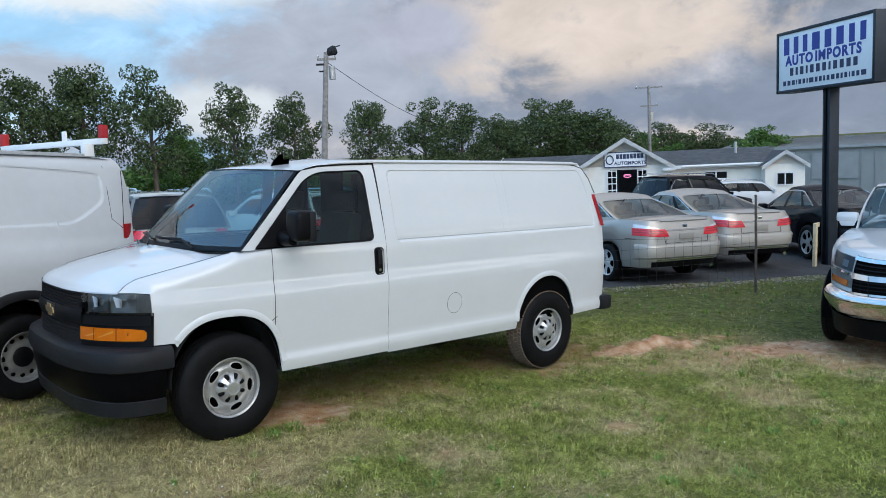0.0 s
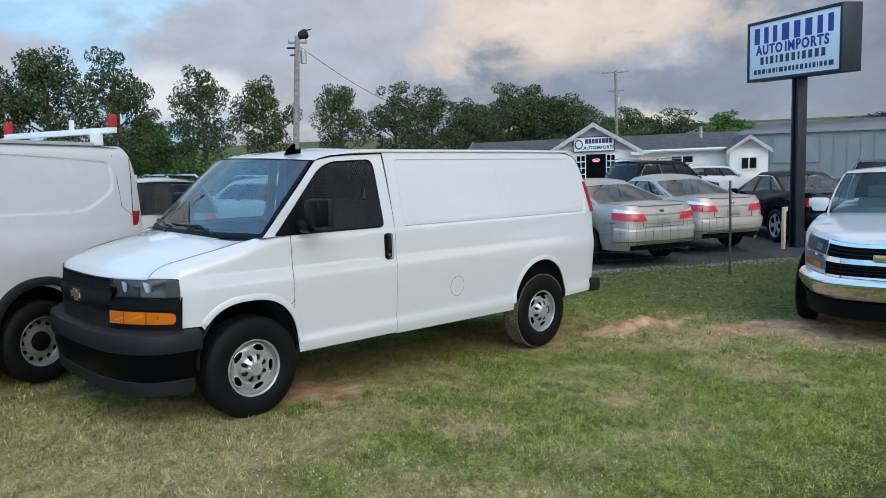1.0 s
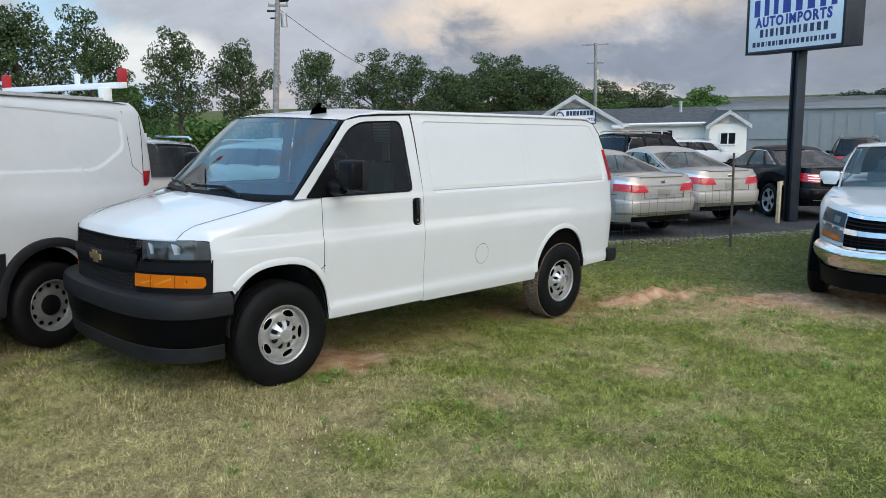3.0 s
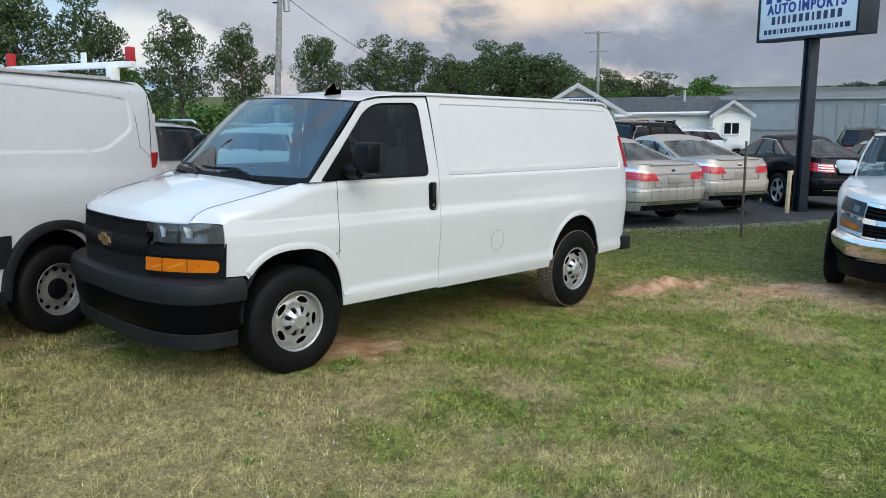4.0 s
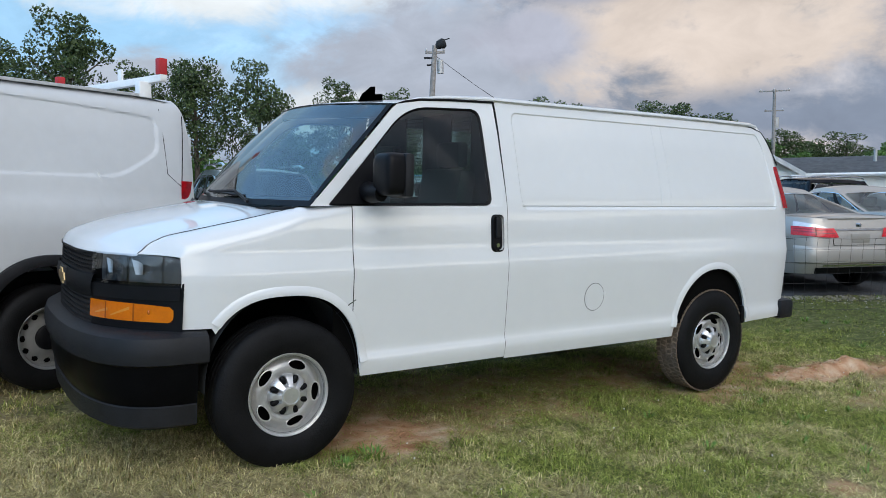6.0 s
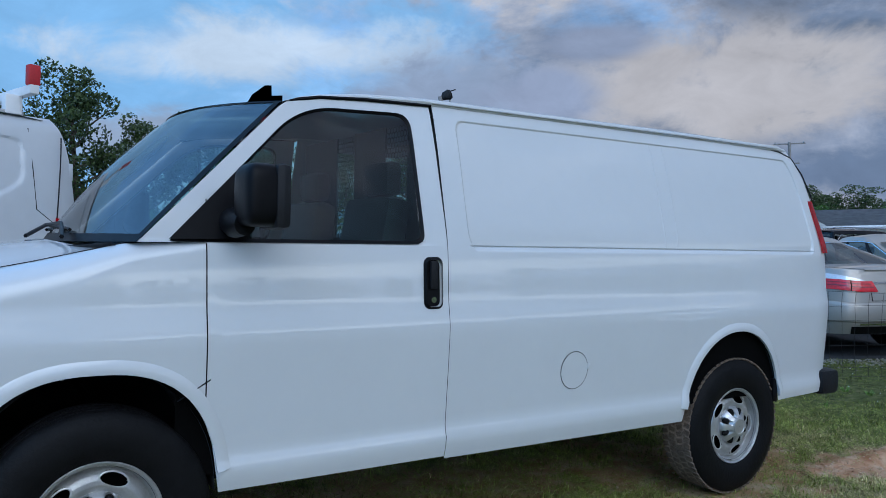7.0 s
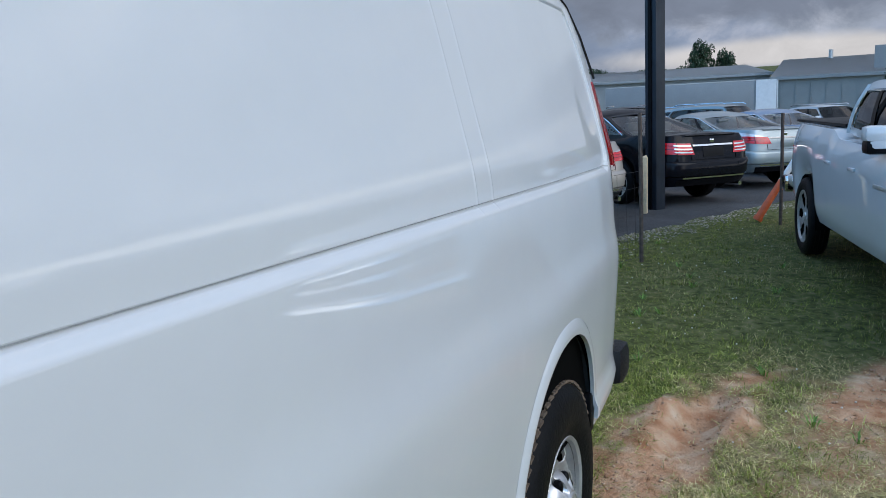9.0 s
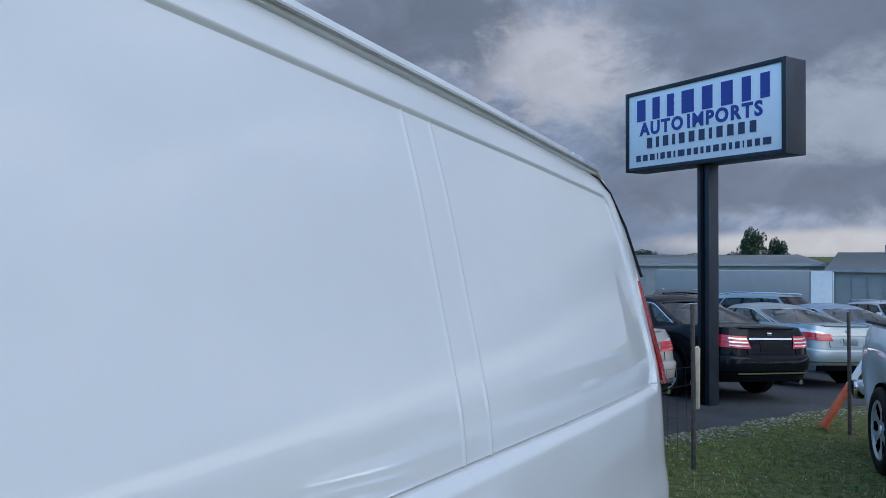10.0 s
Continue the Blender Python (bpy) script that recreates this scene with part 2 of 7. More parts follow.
M_BADGE = material("gold_badge", (0.66, 0.50, 0.26), 0.3, 0.9, 0.1, 30)
M_WHITETRIM = material("white_painted_trim", (0.78, 0.78, 0.76), 0.5, 0, 0.05, 4, bump=0.05)
M_SIDING = material("white_siding", (0.86, 0.81, 0.71), 0.6, 0, 0.06, 2, bump=0.05)
M_ROOF = material("grey_shingle_roof", (0.155, 0.16, 0.165), 0.9, 0, 0.25, 3, bump=0.4, bscale=12)
M_METALW = material("grey_metal_wall", (0.29, 0.295, 0.29), 0.5, 0.2, 0.06, 1, bump=0.05)
M_METALR = material("pale_metal_roof", (0.32, 0.33, 0.33), 0.45, 0.3, 0.08, 1)
M_POLE = material("dark_painted_steel", (0.02, 0.026, 0.036), 0.4, 0.2, 0.2, 5, bump=0.05)
M_WOODPOLE = material("weathered_pole_wood", (0.27, 0.25, 0.23), 0.9, 0, 0.3, 6, bump=0.4, bscale=30)
M_STAKE = material("pale_stake_wood", (0.58, 0.47, 0.30), 0.8, 0, 0.2, 10, bump=0.2)
M_RUST = material("rusty_post_steel", (0.10, 0.075, 0.06), 0.85, 0.2, 0.4, 14, bump=0.3)
M_WIRE = material("fence_wire", (0.055, 0.05, 0.047), 0.55, 0.7, 0.2, 10)
M_ORANGE = material("faded_orange_plastic", (0.62, 0.12, 0.035), 0.5, 0, 0.2, 8)
M_SIGNFACE = material("white_sign_face", (0.90, 0.90, 0.90), 0.35, 0, 0.03, 3, coat=0.3)
M_SIGNBLUE = material("blue_sign_paint", (0.035, 0.055, 0.30), 0.4, 0, 0.05, 5)
M_SIGNDARK = material("navy_sign_paint", (0.035, 0.045, 0.10), 0.4, 0, 0.05, 5)
M_ASPHALT = material("asphalt", (0.05, 0.05, 0.053), 0.85, 0, 0.35, 0.8, bump=0.5, bscale=90)
M_BARK = material("bark", (0.10, 0.08, 0.06), 0.95, 0, 0.35, 5, bump=0.6, bscale=20)


def leaf_material(name, a, b):
    m = bpy.data.materials.new(name)
    m.use_nodes = True
    n, l = m.node_tree.nodes, m.node_tree.links
    p = n["Principled BSDF"]
    p.inputs["Roughness"].default_value = 0.6
    g, r = n.new("ShaderNodeNewGeometry"), n.new("ShaderNodeValToRGB")
    r.color_ramp.elements[0].color, r.color_ramp.elements[1].color = (*a, 1), (*b, 1)
    l.new(g.outputs["Random Per Island"], r.inputs[0]), l.new(r.outputs[0], p.inputs["Base Color"])
    tr, mx = n.new("ShaderNodeBsdfTranslucent"), n.new("ShaderNodeMixShader")
    l.new(r.outputs[0], tr.inputs[0])
    mx.inputs[0].default_value = 0.25
    l.new(p.outputs[0], mx.inputs[1]), l.new(tr.outputs[0], mx.inputs[2]), l.new(mx.outputs[0], n["Material Output"].inputs[0])
    return m


M_LEAF = leaf_material("tree_leaves", (0.018, 0.036, 0.012), (0.105, 0.155, 0.047))
M_LEAF2 = leaf_material("light_tree_leaves", (0.05, 0.11, 0.02), (0.13, 0.24, 0.05))
M_PINE = leaf_material("pine_needles", (0.016, 0.036, 0.018), (0.045, 0.085, 0.034))


# ---- mesh helpers ----
def part(name, bm, mat, parent=None, label="", smooth=True):
    """Links a bmesh, or (vertices, faces), as one mesh object."""
    me = bpy.data.meshes.new(name)
    if isinstance(bm, tuple):
        me.from_pydata([tuple(v) for v in bm[0]], [], bm[1])
    else:
        bmesh.ops.recalc_face_normals(bm, faces=bm.faces[:])
        bm.to_mesh(me)
        bm.free()
    me.polygons.foreach_set("use_smooth", [smooth] * len(me.polygons))
    if smooth:
        me.set_sharp_from_angle(angle=radians(38))
    me.materials.append(mat)
    ob = new(name, me)
    if parent:
        ob.parent = parent
    if label:
        ob["label"] = label
    return ob


def thing(name, m, label, category, group=""):
    e = new(name)
    e.matrix_world = m
    e.empty_display_size = 0.1
    return tagged(e, label, category, group)


def box(bm, c, s, bevel=0.0, rot=None):
    g = bmesh.ops.create_cube(bm, size=1.0)["verts"]
    m = Matrix.Translation(c) @ (rot or Matrix()) @ Matrix.Diagonal((*s, 1))
    bmesh.ops.transform(bm, matrix=m, verts=g)
    if bevel:
        es = list({e for v in g for e in v.link_edges})
        bmesh.ops.bevel(bm, geom=es, offset=bevel, segments=2, affect="EDGES", profile=0.6)
    return bm


def boxed(c, s, bevel=0.0, rot=None):
    return box(bmesh.new(), c, s, bevel, rot)


def grid(fn, us, vs, flip=False, thick=0.0):
    """A sheet through fn(u, v); thick gives it a back."""
    bm = bmesh.new()
    rows = [[bm.verts.new(fn(u, v)) for v in vs] for u in us]
    for a, b in zip(rows, rows[1:]):
        for i in range(len(vs) - 1):
            bm.faces.new((a[i], b[i], b[i + 1], a[i + 1]))
    if thick:
        bmesh.ops.solidify(bm, geom=bm.faces[:], thickness=thick)
    return bm


def ring_strip(outer, inner, thick=0.0):
    """A flat band between two closed lines with as many points."""
    bm = bmesh.new()
    a, b = [bm.verts.new(p) for p in outer], [bm.verts.new(p) for p in inner]
    n = len(a)
    for i in range(n):
        j = (i + 1) % n
        bm.faces.new((a[i], a[j], b[j], b[i]))
    return bm


def fan(points):
    bm = bmesh.new()
    bm.faces.new([bm.verts.new(p) for p in points])
    return bm


def lathe(profile, n=48, bm=None, y=0.0):
    """Turns (radius, y) pairs round the y axis."""
    bm = bm or bmesh.new()
    rows = []
    for r, yy in profile:
        rows.append([bm.verts.new((r * math.cos(2 * math.pi * k / n), yy + y, r * math.sin(2 * math.pi * k / n))) for k in range(n)])
    for a, b in zip(rows, rows[1:]):
        for k in range(n):
            bm.faces.new((a[k], a[(k + 1) % n], b[(k + 1) % n], b[k]))
    return bm


def pillow(c, s, e=3.6, n=20):
    """A box with generously rounded faces and edges."""
    bm = bmesh.new()
    sp = lambda t: math.copysign(abs(t) ** (2 / e), t)
    rows = []
    for i in range(1, n // 2):
        b = math.pi * i / (n // 2) - math.pi / 2
        rows.append([bm.verts.new((c[0] + s[0] / 2 * sp(math.cos(b)) * sp(math.cos(2 * math.pi * k / n)), c[1] + s[1] / 2 * sp(math.cos(b)) * sp(math.sin(2 * math.pi * k / n)), c[2] + s[2] / 2 * sp(math.sin(b)))) for k in range(n)])
    for a, b in zip(rows, rows[1:]):
        for k in range(n):
            bm.faces.new((a[k], a[(k + 1) % n], b[(k + 1) % n], b[k]))
    bm.faces.new(rows[0]), bm.faces.new(rows[-1])
    return bm


def tube(points, r, n=6, bm=None, close=True):
    """A round bar along points; r may be one radius or one for each point."""
    bm = bm or bmesh.new()
    pts = [Vector(p) for p in points]
    rs = r if isinstance(r, (list, tuple)) else [r] * len(pts)
    rows = []
    for i, p in enumerate(pts):
        d = (pts[min(i + 1, len(pts) - 1)] - pts[max(i - 1, 0)]).normalized()
        s = d.cross(Vector((0, 0, 1)) if abs(d.z) < 0.9 else Vector((1, 0, 0))).normalized()
        q = d.cross(s)
        rows.append([bm.verts.new(p + rs[i] * (math.cos(2 * math.pi * k / n) * s + math.sin(2 * math.pi * k / n) * q)) for k in range(n)])
    for a, b in zip(rows, rows[1:]):
        for k in range(n):
            bm.faces.new((a[k], a[(k + 1) % n], b[(k + 1) % n], b[k]))
    if close and n > 2:
        bm.faces.new(rows[0][::-1]), bm.faces.new(rows[-1])
    return bm


def rounded(cx, cz, w, h, r, n=5):
    """Points of a rounded rectangle, anticlockwise, as (x, z)."""
    out = []
    for sx, sz, a0 in ((1, 1, 0), (-1, 1, 90), (-1, -1, 180), (1, -1, 270)):
        for k in range(n + 1):
            a = radians(a0 + 90 * k / n)
            out.append((cx + sx * (w / 2 - r) + r * math.cos(a), cz + sz * (h / 2 - r) + r * math.sin(a)))
    return out


def smooth_table(xs, ys, lo, hi, sigma):
    """A softened curve through (xs, ys)."""
    t = np.linspace(lo, hi, 800)
    v = np.interp(t, xs, ys)
    k = max(1, int(4 * sigma / (t[1] - t[0])))
    g = np.exp(-0.5 * (np.arange(-k, k + 1) * (t[1] - t[0]) / sigma) ** 2)
    v = np.convolve(np.pad(v, k, mode="edge"), g / g.sum(), mode="valid")
    return lambda q: float(np.interp(q, t, v))


def ground_z(x, y):
    x = np.clip(x, -14, 130)
    return np.interp(x, [-14, -6, 2.5, 5.9, 8, 11.85, 15.7, 40, 120, 130], [0.75, 0.62, 0.02, -0.225, -0.335, -0.48, -0.61, -2.0, -6.4, -6.6])


def gz(x, y):
    return float(ground_z(x, y))


def on_slope(x, y, yaw=0.0, lift=0.0):
    """A pose that rests on the sloping ground, turned by yaw."""
    s = (gz(x + 1.5, y) - gz(x - 1.5, y)) / 3
    up = Vector((-s, 0, 1)).normalized()
    a = Vector((math.cos(radians(yaw)), math.sin(radians(yaw)), 0))
    a = (a - up * a.dot(up)).normalized()
    b = up.cross(a)
    m = Matrix((a, b, up)).transposed().to_4x4()
    m.translation = (x, y, gz(x, y) + lift)
    return m


# ---- wheels ----
def tyre_profile(R, r, w):
    h = w / 2
    p = [(r - 0.012, -h * 0.72), (r + 0.005, -h * 0.86), (r + (R - r) * 0.35, -h * 1.02), (r + (R - r) * 0.7, -h * 0.98), (R - 0.012, -h * 0.84), (R - 0.002, -h * 0.70)]
    for k in range(4):
        y = -h * 0.70 + h * 1.4 * (k + 0.5) / 4
        d = h * 0.14
        p += [(R, y - d), (R, y + d), (R - 0.009, y + d + 0.004), (R - 0.009, y + h * 0.2)] if k < 3 else [(R, y - d), (R, y + d)]
    p += [(R - 0.002, h * 0.70), (R - 0.012, h * 0.84), (r + (R - r) * 0.5, h), (r, h * 0.8)]
    return p


def wheel(parent, x, y, z, R, r, w, outer=-1, holes=8, style="steel", mat=None, muddy=False):
    """A tyre with its rim and hub under parent; the face looks to outer times y."""
    m = pose(x, y, z, 0, 0, 0 if outer < 0 else 180)
    t = part("tyre", lathe(tyre_profile(R, r, w), 56), M_RUBBER, parent)
    t.matrix_local = m
    if muddy:
        bm = bmesh.new()
        for k in range(64):
            for row, (y0, y1) in enumerate(((-0.40, -0.24), (-0.20, -0.03), (0.03, 0.20), (0.24, 0.40))):
                an = 2 * math.pi * (k + 0.5 * (row % 2)) / 64
                box(bm, (0, 0, 0), (0.026, (y1 - y0) * w, 0.008), 0.0)
                vs = list(bm.verts)[-8:]
                bmesh.ops.transform(bm, matrix=Matrix.Rotation(-an, 4, "Y") @ Matrix.Translation((0, (y0 + y1) / 2 * w, R + 0.0035)) @ Matrix.Rotation(radians(12 if row % 2 else -12), 4, "Z"), verts=vs)
        part("tread", bm, M_TREAD, t, "worn tread blocks caked with mud", smooth=False)
        part("mud", lathe([(R - 0.004, -w * 0.37), (R + 0.003, -w * 0.31), (R + 0.006, -w * 0.2), (R + 0.006, w * 0.25), (R + 0.001, w * 0.38), (R - 0.03, w * 0.47)], 56), M_MUD, t, "dried red-brown mud on the tread")
    mat = mat or M_STEEL
    h = w / 2
    bm = bmesh.new()
    n = {"steel": 200, "slot": 120}.get(style, 80)
    if style == "steel":
        prof = [(r + 0.012, -h * 0.80), (r + 0.004, -h * 0.90), (r - 0.008, -h * 0.84), (r - 0.016, -h * 0.55), (r * 0.90, -h * 0.42), (r * 0.84, -h * 0.50),
                (r * 0.78, -h * 0.60), (r * 0.70, -h * 0.68), (r * 0.62, -h * 0.70), (r * 0.54, -h * 0.66), (r * 0.46, -h * 0.56), (r * 0.36, -h * 0.55), (0.02, -h * 0.55)]
        oval = (0.735 * r, 0.120 * r, 0.245)
    elif style == "slot":
        prof = [(r + 0.012, -h * 0.80), (r + 0.004, -h * 0.9), (r - 0.01, -h * 0.8), (r - 0.02, -h * 0.35), (r * 0.86, -h * 0.28), (r * 0.80, -h * 0.32), (r * 0.66, -h * 0.36), (r * 0.5, -h * 0.44), (r * 0.3, -h * 0.5), (0.02, -h * 0.5)]
        oval = (0.77 * r, 0.085 * r, 0.24)
    else:
        prof = [(r + 0.012, -h * 0.82), (r + 0.004, -h * 0.9), (r - 0.01, -h * 0.84), (r * 0.92, -h * 0.72), (r * 0.75, -h * 0.66), (r * 0.55, -h * 0.62), (r * 0.38, -h * 0.62), (r * 0.26, -h * 0.66), (0.02, -h * 0.66)]
        oval = (0.64 * r, 0.29 * r, 0.27)
    if style != "alloy":
        fine = [p for p in prof if p[0] > 0.92 * r] + [(q, float(np.interp(q, [p[0] for p in prof[::-1]], [p[1] for p in prof[::-1]]))) for q in np.arange(0.91, 0.44, -0.015) * r]
        prof = fine + [p for p in prof if p[0] < 0.44 * r]
    rows = [[bm.verts.new((q * math.cos(2 * math.pi * k / n), yy, q * math.sin(2 * math.pi * k / n))) for k in range(n)] for q, yy in prof]
    for i, (u, v) in enumerate(zip(rows, rows[1:])):
        rm = (prof[i][0] + prof[i + 1][0]) / 2
        for k in range(n):
            ph = ((k + 0.5) / n * holes + 0.53) % 1.0 - 0.5
            if ((rm - oval[0]) / oval[1]) ** 2 + (ph / oval[2]) ** 2 < 1 and i > 1:
                continue
            bm.faces.new((u[k], u[(k + 1) % n], v[(k + 1) % n], v[k]))
    bmesh.ops.solidify(bm, geom=bm.faces[:], thickness=0.006)
    part("rim", bm, mat, t)
    part("brake_drum", lathe([(r * 0.93, h * 0.1), (r * 0.93, -h * 0.12), (0.01, -h * 0.15)], 24), M_UNDER, t)
    if style == "steel":
        # ribbed hub cap: eight bright ribs between deep pockets with painted shade, round a raised disc
        m8 = 96
        rings = [(0.112, 0.52), (0.110, 0.66), (0.102, 0.80), (0.090, 0.90), (0.074, 0.97), (0.060, 1.04), (0.054, 1.08), (0.002, 1.10)]
        bm = bmesh.new()
        rows = []
        for q, d in rings:
            row = []
            for k in range(m8):
                an = 2 * math.pi * k / m8
                groove = max(0.0, math.cos(8 * an + math.pi)) ** 0.7 * max(0.0, 1 - ((q - 0.083) / 0.026) ** 2)
                row.append(bm.verts.new((q * math.cos(an), -h * (d - 0.36 * groove), q * math.sin(an))))
            rows.append(row)
        for u, v in zip(rows, rows[1:]):
            for k in range(m8):
                bm.faces.new((u[k], u[(k + 1) % m8], v[(k + 1) % m8], v[k]))
        part("hub_cap", bm, M_HUB, t, "bright ribbed metal hub cap")
        # black pads set in the grooves paint the shade of the recesses
        for k in range(8):
            an = 2 * math.pi * (k + 0.5) / 8
            pk = pillow((0, 0, 0), (0.050, 0.034, 0.031), 2.6, 12)
            bmesh.ops.transform(pk, matrix=Matrix.Translation((0.083 * math.cos(an), -h * 0.79, 0.083 * math.sin(an))) @ Matrix.Rotation(-an, 4, "Y"), verts=pk.verts[:])
            part("lug_pocket_shade", pk, M_BLACK, t, "black pad that paints the shade in a lug recess")
        part("hub_disc", lathe([(0.050, -h * 1.07), (0.048, -h * 1.13), (0.042, -h * 1.14), (0.040, -h * 1.115), (0.002, -h * 1.115)], 28), M_HUB, t)
        for k in range(holes):
            an = 2 * math.pi * (k - 0.03) / holes
            pts = [(lambda rr, aa: (rr * math.cos(aa), -h * 0.655 + 0.002 * math.cos(q), rr * math.sin(aa)))(0.735 * r + 0.125 * r * math.sin(q), an + 0.255 * 2 * math.pi / holes * math.cos(q)) for q in np.linspace(0, 2 * math.pi, 25)]
            part("hole_lip", tube(pts, 0.0035, 5, close=False), mat, t)
    elif style == "slot":
        part("hub_cap", lathe([(r * 0.42, -h * 0.42), (r * 0.40, -h * 0.62), (r * 0.3, -h * 0.72), (0.002, -h * 0.74)], 24), M_BLACK, t, "black centre cap")
    else:
        part("hub_cap", lathe([(0.05, -h * 0.6), (0.045, -h * 0.76), (0.002, -h * 0.78)], 16), mat, t)
    return t


# ---- the white cargo van ----
VAN = pose(2.54, 6.04, 0.015, 0, 3.16, 0)
hz = smooth_table([0.25, 0.42, 0.47, 0.535, 0.555, 0.62, 0.85, 1.00, 1.04, 1.12, 1.25, 1.33, 1.40, 1.48, 1.6, 1.8, 1.95, 2.01, 2.1],
                  [0.95, 0.974, 0.990, 0.999, 0.981, 0.986, 1.002, 1.010, 1.006, 0.992, 0.985, 0.979, 0.9685, 0.9505, 0.921, 0.872, 0.828, 0.805, 0.77], 0.2, 2.15, 0.014)
taper = smooth_table([-0.75, -0.62, -0.45, -0.1, 0.3, 3.4, 3.9, 4.2, 4.33, 4.42], [0.85, 0.905, 0.957, 0.992, 1, 1, 0.989, 0.972, 0.948, 0.903], -0.8, 4.5, 0.05)
xrear = smooth_table([0.4, 1.0, 1.36, 1.69, 1.84, 1.93, 2.0, 2.06], [4.31, 4.33, 4.31, 4.235, 4.18, 4.125, 4.07, 4.03], 0.3, 2.1, 0.03)


def van_w(x, z):
    return hz(z) * taper(x)


def arch(x, cx, a, b, e, z0=0.40):
    q = abs(x - cx) / a
    return z0 + b * max(0.0, 1 - q ** e) ** (1 / e) if q < 1 else 0.0


def van_bottom(x):
    sill = float(np.interp(x, [-0.5, 0.36, 2.9, 3.9, 4.42], [0.425, 0.43, 0.415, 0.455, 0.46]))
    return max(sill, arch(x, -0.07, 0.42, 0.505, 2.5), arch(x, 3.345, 0.425, 0.495, 2.1), 0.76 if x < -0.44 else 0)


U1, U2, U3, U4 = 0.038, 0.4760, 0.5096, 0.953


def panel_x(u, z):
    """Along the side behind the door: upright in the middle, following the curved rear edge at the end."""
    return 1.352 + u * 2.968 + (xrear(z) - 4.32) * u ** 6


def stamp(u, z):
    """Depth of the two pressed panels behind the door."""
    d = 0.0
    for u0, u1 in ((U1, U4),):
        r = 0.05
        dx, dz = min(u - u0, u1 - u) * 2.97, min((z - 1.338) * 0.45, 1.945 - z)
        q = min(dx, dz) if dx > r or dz > r else r - math.hypot(r - dx, r - dz)
        s = min(1.0, max(0.0, q / 0.010))
        low = min(1.0, max(0.0, (1.44 - z) / 0.07))
        d = max(d, (0.008 + 0.006 * low) * s * s * (3 - 2 * s))
        for uc in (U2, U3):
            d -= 0.0020 * s * max(0.0, 1 - abs(u - uc) * 2.97 / 0.006)
        d += 0.009 * max(0.0, 1 - abs(z - 1.361) / 0.0042) * min(1.0, max(0.0, dx / 0.03))
    return d


